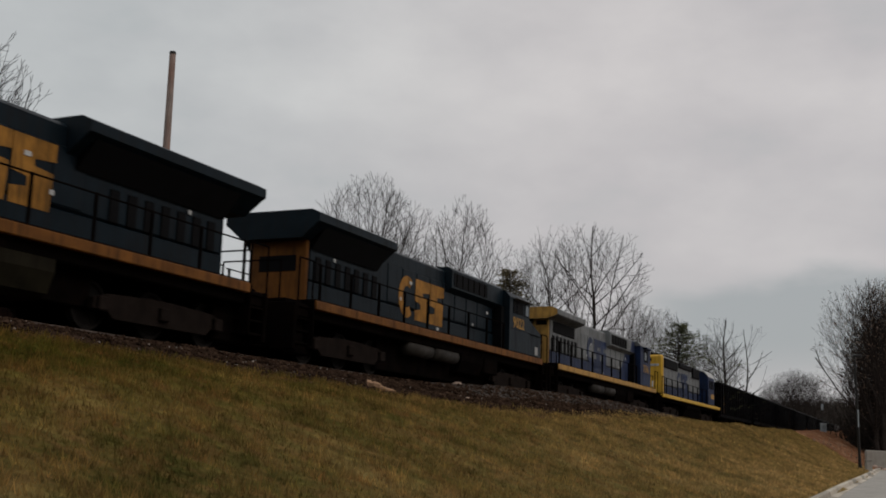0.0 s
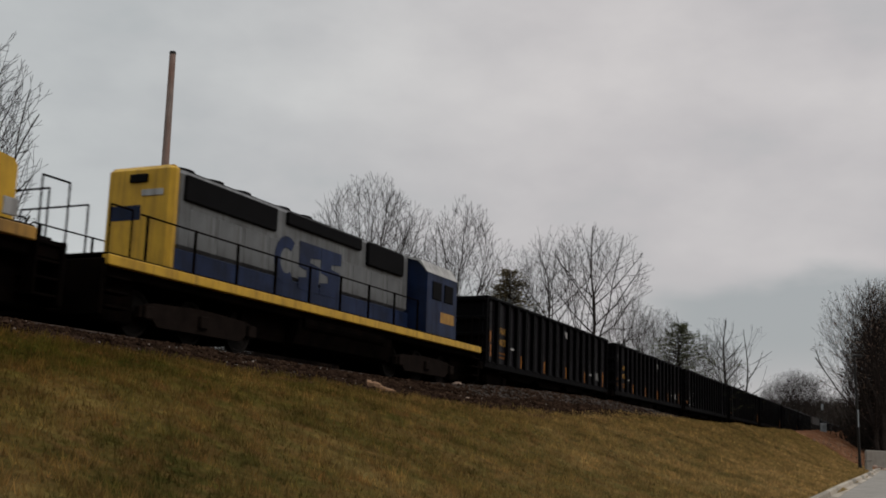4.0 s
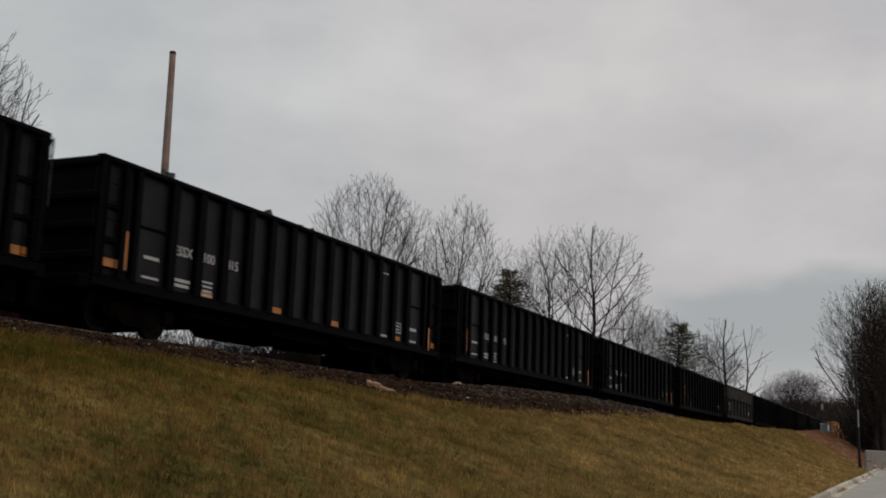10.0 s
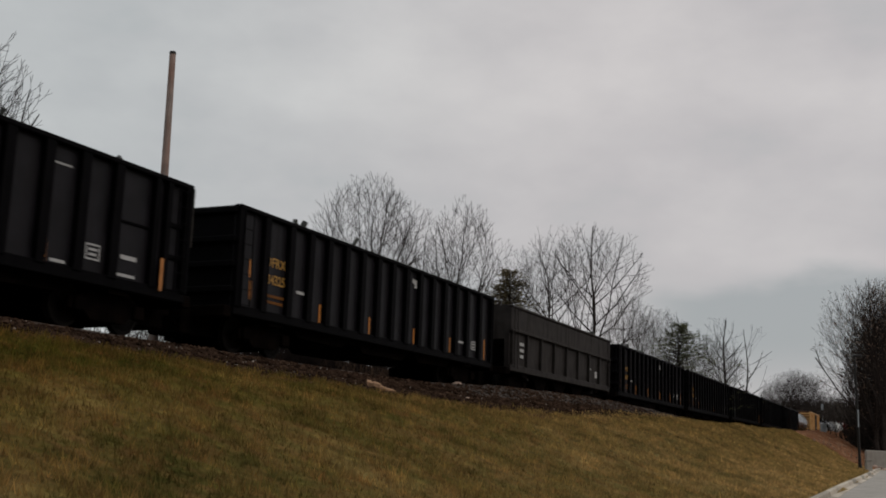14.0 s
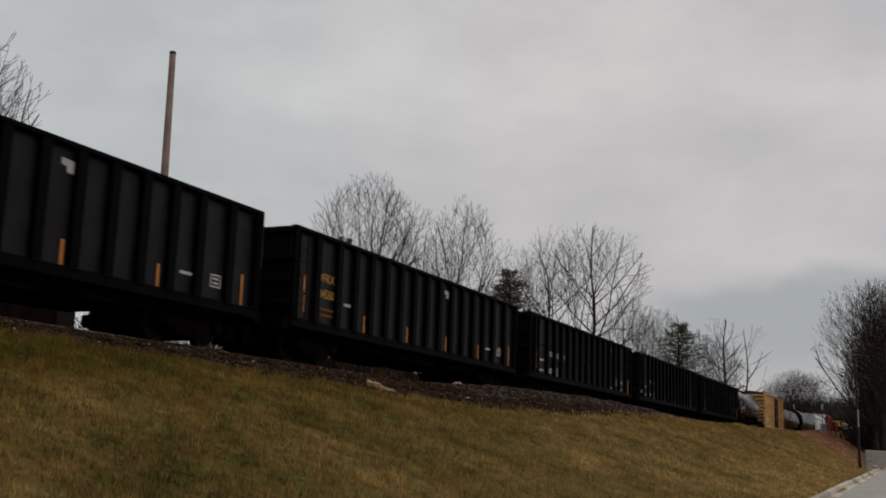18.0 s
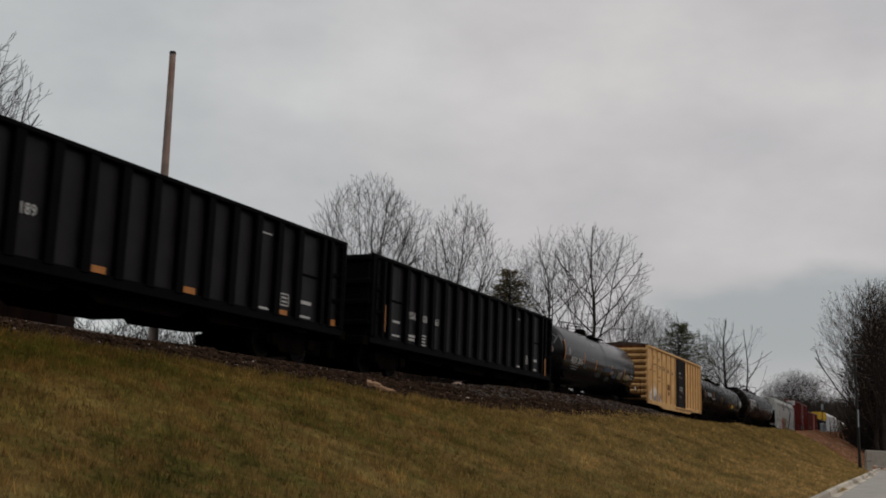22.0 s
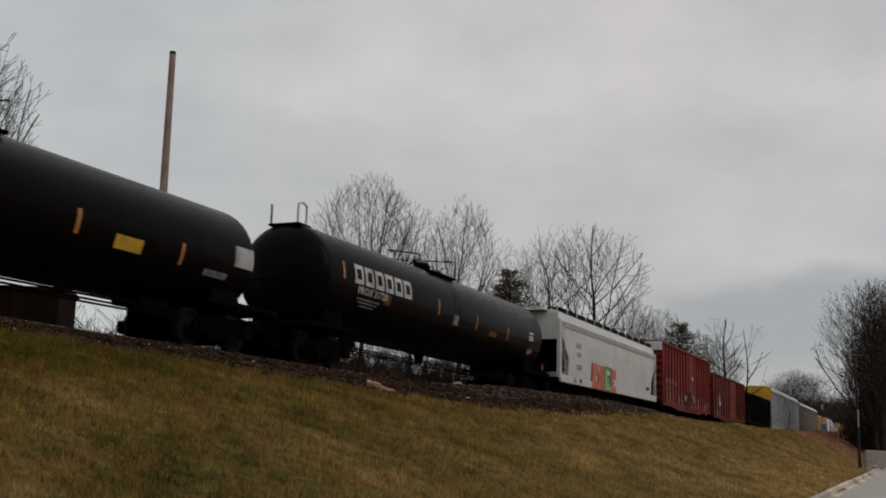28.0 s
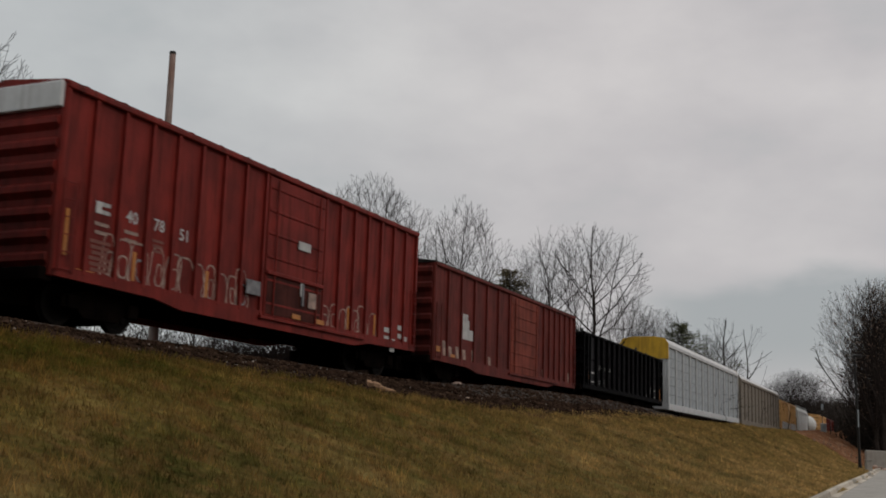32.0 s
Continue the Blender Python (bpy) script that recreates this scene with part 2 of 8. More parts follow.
# ---- materials ----
def mat(name, base, rough=0.6, metal=0.0, var=0.25, scale=2.0, dirt=None, dirt_amount=0.5, streak=True, bump=0.15, grain=30.0, by="none", spec=0.5):
    m = bpy.data.materials.new(name)
    m.use_nodes = True
    nt = m.node_tree
    N, L = nt.nodes, nt.links
    bsdf = N["Principled BSDF"]
    bsdf.inputs["Roughness"].default_value, bsdf.inputs["Metallic"].default_value = rough, metal
    bsdf.inputs["Specular IOR Level"].default_value = spec
    tc = N.new("ShaderNodeTexCoord")
    n1 = N.new("ShaderNodeTexNoise")
    n1.inputs["Scale"].default_value, n1.inputs["Detail"].default_value = scale, 6
    L.new(tc.outputs["Object"], n1.inputs["Vector"])
    r1 = N.new("ShaderNodeMapRange")
    r1.inputs["From Min"].default_value, r1.inputs["From Max"].default_value = 0.3, 0.7
    r1.inputs["To Min"].default_value, r1.inputs["To Max"].default_value = 1 - var, 1 + var
    L.new(n1.outputs[0], r1.inputs["Value"])
    value = r1.outputs[0]
    if by != "none":
        src = N.new("ShaderNodeObjectInfo").outputs["Random"] if by == "object" else N.new("ShaderNodeNewGeometry").outputs["Random Per Island"]
        r2 = N.new("ShaderNodeMapRange")
        r2.inputs["To Min"].default_value, r2.inputs["To Max"].default_value = 0.6, 1.5
        L.new(src, r2.inputs["Value"])
        mu = N.new("ShaderNodeMath")
        mu.operation = "MULTIPLY"
        L.new(value, mu.inputs[0])
        L.new(r2.outputs[0], mu.inputs[1])
        value = mu.outputs[0]
    col = N.new("ShaderNodeMix")
    col.data_type, col.blend_type = "RGBA", "MULTIPLY"
    col.inputs[0].default_value = 1.0
    col.inputs[6].default_value = (*base, 1)
    L.new(value, col.inputs[7])
    colour = col.outputs[2]
    if dirt:
        mp = N.new("ShaderNodeMapping")
        mp.inputs["Scale"].default_value = (3.5, 3.5, 0.35) if streak else (1.3, 1.3, 1.3)
        L.new(tc.outputs["Object"], mp.inputs[0])
        n2 = N.new("ShaderNodeTexNoise")
        n2.inputs["Scale"].default_value, n2.inputs["Detail"].default_value, n2.inputs["Roughness"].default_value = 1.6, 8, 0.65
        L.new(mp.outputs[0], n2.inputs["Vector"])
        r3 = N.new("ShaderNodeMapRange")
        r3.inputs["From Min"].default_value, r3.inputs["From Max"].default_value = 0.47, 0.72
        r3.inputs["To Max"].default_value = dirt_amount
        L.new(n2.outputs[0], r3.inputs["Value"])
        dm = N.new("ShaderNodeMix")
        dm.data_type = "RGBA"
        dm.inputs[7].default_value = (*dirt, 1)
        L.new(r3.outputs[0], dm.inputs[0])
        L.new(colour, dm.inputs[6])
        colour = dm.outputs[2]
        rr = N.new("ShaderNodeMapRange")
        rr.inputs["To Min"].default_value, rr.inputs["To Max"].default_value = rough, min(1, rough + 0.3)
        L.new(r3.outputs[0], rr.inputs["Value"])
        L.new(rr.outputs[0], bsdf.inputs["Roughness"])
    L.new(colour, bsdf.inputs["Base Color"])
    if bump:
        n3 = N.new("ShaderNodeTexNoise")
        n3.inputs["Scale"].default_value, n3.inputs["Detail"].default_value = grain, 4
        L.new(tc.outputs["Object"], n3.inputs["Vector"])
        bp = N.new("ShaderNodeBump")
        bp.inputs["Strength"].default_value, bp.inputs["Distance"].default_value = bump, 0.02
        L.new(n3.outputs[0], bp.inputs["Height"])
        L.new(bp.outputs[0], bsdf.inputs["Normal"])
    return m


GRIME = (0.022, 0.019, 0.016)
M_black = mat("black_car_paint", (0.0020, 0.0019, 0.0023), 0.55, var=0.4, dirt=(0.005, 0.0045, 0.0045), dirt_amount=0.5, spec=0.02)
# the same black for wall panels, lightened and blued for the sky's sheen
M_black_b = mat("sheen_black_paint", (0.0056, 0.0049, 0.0064), 0.42, var=0.5, dirt=(0.0085, 0.0072, 0.0078), dirt_amount=0.6, spec=0.12)
M_greycar = mat("grey_brown_car_paint", (0.024, 0.021, 0.0195), 0.6, var=0.3, dirt=(0.010, 0.008, 0.007), dirt_amount=0.7, spec=0.06)
# grime over a near-black base that carries the under-car shade
M_under = mat("shade_black_grimy_gear", (0.0030, 0.0022, 0.0019), 0.9, var=0.4, dirt=(0.0090, 0.0050, 0.0036), dirt_amount=0.5, streak=False, spec=0.01)
M_truck = mat("dusty_brown_truck_casting", (0.0125, 0.0088, 0.0072), 0.85, var=0.5, dirt=(0.004, 0.003, 0.0026), dirt_amount=0.7, streak=False, spec=0.04)
M_steel = mat("worn_wheel_steel", (0.010, 0.0085, 0.0075), 0.7, 0.0, var=0.3, spec=0.06)
M_coal = mat("coal_load", (0.012, 0.012, 0.012), 0.7, var=0.5, scale=5, bump=0.8, grain=14, spec=0.2)
M_scrap = mat("weathered_scrap", (0.03, 0.032, 0.028), 0.8, var=0.5, scale=3)
M_tank = mat("black_tank_paint", (0.0030, 0.0034, 0.0042), 0.2, var=0.25, dirt=(0.003, 0.0026, 0.0026), dirt_amount=0.3, bump=0.04, spec=0.24)
M_tank2 = mat("brown_black_tank_paint", (0.0040, 0.0028, 0.0025), 0.26, var=0.25, dirt=(0.004, 0.0028, 0.0023), dirt_amount=0.3, bump=0.04, spec=0.03)
M_tank3 = mat("matt_black_tank_paint", (0.0042, 0.0032, 0.0030), 0.26, var=0.25, dirt=(0.003, 0.0022, 0.0020), dirt_amount=0.3, bump=0.04, spec=0.03)
M_stripe = mat("amber_reflector", (0.36, 0.125, 0.012), 0.5, var=0.25, dirt=GRIME, dirt_amount=0.6)
M_white = mat("white_lettering", (0.36, 0.36, 0.35), 0.6, var=0.2, dirt=(0.08, 0.073, 0.066), dirt_amount=0.7)
M_ylet = mat("yellow_lettering", (0.33, 0.17, 0.02), 0.6, var=0.25, dirt=GRIME, dirt_amount=0.65)
M_red = mat("red_boxcar_paint", (0.135, 0.0135, 0.0095), 0.55, var=0.35, scale=1.2, dirt=(0.05, 0.012, 0.009), dirt_amount=0.85, spec=0.12)
M_red_b = mat("dull_red_boxcar_paint", (0.098, 0.016, 0.012), 0.6, var=0.35, scale=1.2, dirt=(0.038, 0.016, 0.013), dirt_amount=0.85, spec=0.12)
M_red_d = mat("grimy_dark_red_paint", (0.045, 0.011, 0.008), 0.65, var=0.5, scale=2, dirt=(0.02, 0.01, 0.008), dirt_amount=0.8, spec=0.08)
M_red_e = mat("sun_faded_red_paint", (0.155, 0.032, 0.02), 0.6, var=0.3, scale=1.5, dirt=(0.05, 0.018, 0.013), dirt_amount=0.8, spec=0.1)
M_galv = mat("galvanised_roof", (0.5, 0.5, 0.49), 0.5, 0.25, var=0.15, dirt=(0.25, 0.22, 0.2), dirt_amount=0.5)
M_yellow = mat("yellow_boxcar_paint", (0.53, 0.325, 0.135), 0.55, var=0.2, scale=1.3, dirt=(0.2, 0.08, 0.03), dirt_amount=0.75, spec=0.1)
M_ochre = mat("faded_brown_lettering", (0.26, 0.14, 0.05), 0.65, var=0.3, scale=4, spec=0.1)
M_roofrust = mat("rusty_grey_roof_paint", (0.07, 0.05, 0.04), 0.7, var=0.4, dirt=(0.06, 0.03, 0.02), dirt_amount=0.7, spec=0.1)
# rust on the end wall, with the ribs' shadow put into the colour
M_rust_shade = mat("rust_and_rib_shade_paint", (0.13, 0.05, 0.02), 0.7, var=0.4, dirt=(0.05, 0.02, 0.012), dirt_amount=0.7, spec=0.08)
M_faint = mat("faint_worn_lettering", (0.15, 0.062, 0.05), 0.65, var=0.3, scale=4, spec=0.1)
M_blackdoor = mat("black_door_paint", (0.006, 0.0052, 0.005), 0.6, var=0.4, dirt=(0.02, 0.014, 0.010), dirt_amount=0.6, spec=0.05)
M_hopper = mat("pale_grey_hopper_paint", (0.43, 0.435, 0.415), 0.5, var=0.08, scale=0.7, dirt=(0.27, 0.25, 0.22), dirt_amount=0.35, streak=False, spec=0.2)
M_graf_o = mat("orange_red_spray_paint", (0.40, 0.085, 0.028), 0.5, var=0.45, scale=3, dirt=(0.20, 0.05, 0.03), dirt_amount=0.8)
M_graf_g = mat("green_spray_paint", (0.075, 0.2, 0.045), 0.5, var=0.45, scale=3, dirt=(0.04, 0.09, 0.03), dirt_amount=0.8)
M_graf_k = mat("dark_spray_outline", (0.03, 0.022, 0.02), 0.6, var=0.5, scale=4)
M_graf_y = mat("light_green_spray_paint", (0.3, 0.42, 0.14), 0.6, var=0.4, scale=4)
M_graf_w = mat("pale_spray_paint", (0.22, 0.15, 0.12), 0.6, var=0.6, scale=5)
M_graf_p = mat("peeled_white_paint", (0.55, 0.5, 0.45), 0.7, var=0.4, scale=4)
M_graf_d = mat("dull_silver_spray_paint", (0.12, 0.12, 0.125), 0.6, var=0.5, scale=5)
M_graf_t = mat("blue_spray_paint", (0.008, 0.018, 0.036), 0.6, var=0.6, scale=5)
M_graf_v = mat("olive_yellow_spray_paint", (0.10, 0.09, 0.025), 0.6, var=0.6, scale=6)
M_graf_b = mat("grey_teal_spray_paint", (0.010, 0.014, 0.016), 0.6, var=0.7, scale=4)
M_dkblue = mat("dark_blue_loco_paint", (0.0042, 0.0092, 0.0135), 0.42, var=0.25, dirt=(0.010, 0.009, 0.009), dirt_amount=0.6, spec=0.07)
M_blue = mat("blue_loco_paint", (0.009, 0.018, 0.052), 0.45, var=0.4, scale=1.5, dirt=(0.014, 0.016, 0.024), dirt_amount=0.7, spec=0.12)
M_lgrey = mat("grey_loco_paint", (0.12, 0.126, 0.129), 0.5, var=0.3, scale=1.2, dirt=(0.055, 0.052, 0.048), dirt_amount=0.8, spec=0.15)
M_lyel = mat("yellow_loco_paint", (0.52, 0.31, 0.03), 0.45, var=0.15, dirt=(0.12, 0.065, 0.03), dirt_amount=0.6, spec=0.2)
M_logo = mat("faded_amber_mark_paint", (0.25, 0.115, 0.02), 0.55, var=0.35, scale=2.5, dirt=(0.03, 0.02, 0.012), dirt_amount=0.8, spec=0.1)
M_drum = mat("dusty_grey_drum_paint", (0.035, 0.031, 0.027), 0.6, var=0.4, dirt=(0.012, 0.009, 0.007), dirt_amount=0.7, spec=0.1)
# lighter than the running gear: the lit face of the leading fuel tank
M_fuel = mat("lit_olive_tank_paint", (0.013, 0.011, 0.006), 0.7, var=0.4, dirt=(0.006, 0.004, 0.003), dirt_amount=0.6, spec=0.05)
M_dyel = mat("dirty_yellow_sill_paint", (0.125, 0.047, 0.008), 0.55, var=0.3, dirt=(0.025, 0.014, 0.008), dirt_amount=0.8, spec=0.1)
M_hend = mat("dull_yellow_hood_end_paint", (0.27, 0.15, 0.034), 0.5, var=0.3, dirt=(0.045, 0.026, 0.014), dirt_amount=0.9, spec=0.15)
M_dark = mat("dark_grille", (0.003, 0.003, 0.0035), 0.8, var=0.3, spec=0.08)
M_glass = mat("dark_cab_glass", (0.05, 0.06, 0.07), 0.08, var=0.05, bump=0)
M_auto = mat("pale_galvanised_panel", (0.27, 0.30, 0.315), 0.5, 0.1, var=0.25, dirt=(0.14, 0.135, 0.13), dirt_amount=0.5)
M_auto_f = mat("white_autorack_frame", (0.42, 0.43, 0.435), 0.5, var=0.1, dirt=(0.22, 0.2, 0.18), dirt_amount=0.4)
M_tan = mat("brown_autorack_panel", (0.15, 0.128, 0.10), 0.6, 0.0, var=0.2, dirt=(0.075, 0.05, 0.032), dirt_amount=0.5)
M_rail = mat("rail_steel", (0.10, 0.075, 0.06), 0.5, 0.6, var=0.3)
M_tie = mat("creosoted_tie", (0.045, 0.034, 0.027), 0.9, var=0.4, scale=4, by="object")
M_pole = mat("weathered_pole_wood", (0.20, 0.16, 0.14), 0.85, var=0.3, scale=3, dirt=(0.30, 0.12, 0.07), dirt_amount=0.7)
M_bark = mat("grey_brown_bark", (0.026, 0.0205, 0.018), 0.9, var=0.35, scale=4, bump=0.5, spec=0.02)
M_twig = mat("twig_bark", (0.022, 0.0165, 0.0145), 0.9, var=0.25, scale=2, bump=0, spec=0.02)
M_twig_d = mat("dark_twig_bark", (0.024, 0.019, 0.016), 0.9, var=0.3, scale=2, bump=0, spec=0.02)
M_needle = mat("dark_green_needles", (0.075, 0.08, 0.042), 0.8, var=0.4, scale=2, bump=0, by="island", spec=0.1)
M_needle_b = mat("brownish_green_needles", (0.085, 0.070, 0.036), 0.8, var=0.4, scale=2, bump=0, by="island", spec=0.1)
M_leaf = mat("dead_brown_leaf", (0.10, 0.06, 0.035), 0.8, var=0.4, scale=2, bump=0, by="island")
M_stone = mat("ballast_stone", (0.027, 0.0165, 0.0112), 0.95, var=0.75, scale=3, bump=0.3, by="island", spec=0.0)
M_gravel = mat("grey_gravel", (0.060, 0.053, 0.048), 0.95, var=0.6, scale=3, bump=0.3, by="island", spec=0.0)
M_chip = mat("pale_ballast_chip", (0.22, 0.185, 0.16), 0.85, var=0.4, scale=6, by="island", spec=0.1)
M_pale_stone = mat("pale_stone", (0.30, 0.215, 0.17), 0.85, var=0.35, scale=6, by="object", spec=0.1)
M_log = mat("weathered_pale_wood", (0.27, 0.165, 0.10), 0.85, var=0.4, scale=5, dirt=(0.08, 0.04, 0.025), dirt_amount=0.6, streak=False, spec=0.05)
M_kerb = mat("kerb_concrete", (0.32, 0.285, 0.235), 0.85, var=0.15, scale=3, dirt=(0.15, 0.13, 0.105), dirt_amount=0.5, streak=False, by="object", spec=0.1)
M_road = mat("pale_worn_road", (0.275, 0.258, 0.23), 0.9, var=0.15, scale=1.2, dirt=(0.14, 0.135, 0.13), dirt_amount=0.5, streak=False, spec=0.1)
M_conc = mat("wall_concrete", (0.25, 0.23, 0.20), 0.85, var=0.15, scale=2, dirt=(0.18, 0.15, 0.12), dirt_amount=0.5)
M_shed = mat("rusty_shed_steel", (0.012, 0.006, 0.0045), 0.8, var=0.4, dirt=(0.02, 0.008, 0.005), dirt_amount=0.6, spec=0.05)
M_post = mat("dark_bronze_post", (0.012, 0.011, 0.01), 0.5, 0.0, var=0.2, spec=0.2)
M_sign = mat("white_sign", (0.36, 0.38, 0.40), 0.5, var=0.15)
M_scrub = mat("grey_scrub", (0.052, 0.043, 0.037), 0.95, var=0.4, scale=0.6, bump=0, by="island", spec=0.02)


def ground_material(blades=False):
    """Grass, leaf litter, cinders and bare earth, by place along and across the line (vertex weights)."""
    m = bpy.data.materials.new("dry_grass_blades" if blades else "grass_and_ballast_ground")
    m.use_nodes = True
    nt = m.node_tree
    N, L = nt.nodes, nt.links
    bsdf = N["Principled BSDF"]
    bsdf.inputs["Roughness"].default_value = 0.95
    bsdf.inputs["Specular IOR Level"].default_value = 0.0
    tc = N.new("ShaderNodeTexCoord")

    def noise_of(scale, detail=6, rough=0.6):
        n = N.new("ShaderNodeTexNoise")
        n.inputs["Scale"].default_value, n.inputs["Detail"].default_value, n.inputs["Roughness"].default_value = scale, detail, rough
        L.new(tc.outputs["Object"], n.inputs["Vector"])
        return n.outputs[0]

    def ramp_of(src, stops):
        r = N.new("ShaderNodeValToRGB")
        e = r.color_ramp.elements
        e[0].position, e[0].color = stops[0][0], (*stops[0][1], 1)
        e[1].position, e[1].color = stops[-1][0], (*stops[-1][1], 1)
        for p, c in stops[1:-1]:
            e.new(p).color = (*c, 1)
        L.new(src, r.inputs[0])
        return r.outputs[0]

    def mix_of(fac, a, b, kind="MIX"):
        x = N.new("ShaderNodeMix")
        x.data_type, x.blend_type = "RGBA", kind
        if isinstance(fac, float):
            x.inputs[0].default_value = fac
        else:
            L.new(fac, x.inputs[0])
        L.new(a, x.inputs[6])
        L.new(b, x.inputs[7])
        return x.outputs[2]

    def weight(name, amount):
        a = N.new("ShaderNodeAttribute")
        a.attribute_name = name
        ad = N.new("ShaderNodeMath")
        ad.operation = "MULTIPLY_ADD"
        ad.inputs[1].default_value = amount
        L.new(noise_of(1.7, 7, 0.7), ad.inputs[0])
        L.new(a.outputs["Fac"], ad.inputs[2])
        r = N.new("ShaderNodeMapRange")
        r.interpolation_type = "SMOOTHSTEP"
        r.inputs["From Min"].default_value, r.inputs["From Max"].default_value = 0.35 + amount / 2, 0.65 + amount / 2
        L.new(ad.outputs[0], r.inputs["Value"])
        return r.outputs[0]

    patch = noise_of(0.5, 8, 0.65)
    green = ramp_of(patch, [(0.36, (0.022, 0.026, 0.0045)), (0.46, (0.045, 0.044, 0.0075)), (0.56, (0.075, 0.060, 0.0135)), (0.66, (0.118, 0.086, 0.022))])
    straw = ramp_of(patch, [(0.36, (0.094, 0.077, 0.028)), (0.46, (0.152, 0.116, 0.049)), (0.56, (0.212, 0.154, 0.071)), (0.66, (0.280, 0.205, 0.104))])
    dry = N.new("ShaderNodeAttribute")
    dry.attribute_name = "dry"
    grass = mix_of(dry.outputs["Fac"], green, straw)
    mott = N.new("ShaderNodeMapRange")
    mott.inputs["From Min"].default_value, mott.inputs["From Max"].default_value = 0.42, 0.64
    L.new(noise_of(2.4, 9, 0.75), mott.inputs["Value"])
    rust = ramp_of(dry.outputs["Fac"], [(0.0, (0.088, 0.045, 0.015)), (1.0, (0.215, 0.138, 0.063))])
    grass = mix_of(mott.outputs[0], grass, rust)
    fine = ramp_of(noise_of(8.0, 6, 0.7), [(0.3, (0.58, 0.55, 0.5)), (0.5, (0.98, 0.98, 0.95)), (0.7, (1.38, 1.36, 1.2))])
    grass = mix_of(1.0, grass, fine, "MULTIPLY")
    tuft = ramp_of(noise_of(3.1, 5, 0.65), [(0.3, (0.5, 0.52, 0.5)), (0.44, (0.9, 0.92, 0.9)), (0.6, (1.06, 1.05, 1.0)), (0.72, (1.2, 1.17, 1.0))])
    grass = mix_of(1.0, grass, tuft, "MULTIPLY")
    if blades:
        isl = N.new("ShaderNodeMapRange")
        isl.inputs["To Min"].default_value, isl.inputs["To Max"].default_value = 1.2, 2.1
        L.new(N.new("ShaderNodeNewGeometry").outputs["Random Per Island"], isl.inputs["Value"])
        grass = mix_of(1.0, grass, isl.outputs[0], "MULTIPLY")
        tone = N.new("ShaderNodeAttribute")
        tone.attribute_name = "tone"
        grass = mix_of(1.0, grass, ramp_of(tone.outputs["Fac"], [(0.0, (0.36, 0.33, 0.30)), (0.4, (0.80, 0.80, 0.78)), (0.6, (1.05, 1.02, 1.0)), (1.0, (1.7, 1.55, 1.4))]), "MULTIPLY")
        L.new(grass, bsdf.inputs["Base Color"])
        # thin blades let light through
        thru, both = N.new("ShaderNodeBsdfTranslucent"), N.new("ShaderNodeMixShader")
        L.new(grass, thru.inputs[0])
        both.inputs[0].default_value = 0.5
        L.new(bsdf.outputs[0], both.inputs[1])
        L.new(thru.outputs[0], both.inputs[2])
        L.new(both.outputs[0], N["Material Output"].inputs[0])
        return m
    litter = ramp_of(noise_of(14.0, 5, 0.7), [(0.3, (0.026, 0.013, 0.0085)), (0.5, (0.070, 0.036, 0.023)), (0.7, (0.14, 0.08, 0.050))])
    cinder = ramp_of(noise_of(18.0, 5, 0.75), [(0.3, (0.010, 0.0065, 0.0045)), (0.52, (0.028, 0.0175, 0.0115)), (0.72, (0.068, 0.045, 0.031))])
    earth = ramp_of(noise_of(0.9, 8, 0.7), [(0.36, (0.045, 0.024, 0.014)), (0.5, (0.125, 0.055, 0.028)), (0.62, (0.20, 0.125, 0.078))])
    c = mix_of(weight("litter", 0.9), grass, litter)
    c = mix_of(weight("cinder", 0.6), c, cinder)
    c = mix_of(weight("earth", 0.7), c, earth)
    grit = ramp_of(noise_of(22.0, 5, 0.75), [(0.3, (0.026, 0.022, 0.020)), (0.52, (0.066, 0.057, 0.051)), (0.72, (0.125, 0.11, 0.098))])
    c = mix_of(weight("gravel", 0.5), c, grit)
    L.new(c, bsdf.inputs["Base Color"])
    bp = N.new("ShaderNodeBump")
    bp.inputs["Strength"].default_value, bp.inputs["Distance"].default_value = 0.7, 0.05
    L.new(noise_of(16.0, 6, 0.7), bp.inputs["Height"])
    L.new(bp.outputs[0], bsdf.inputs["Normal"])
    return m


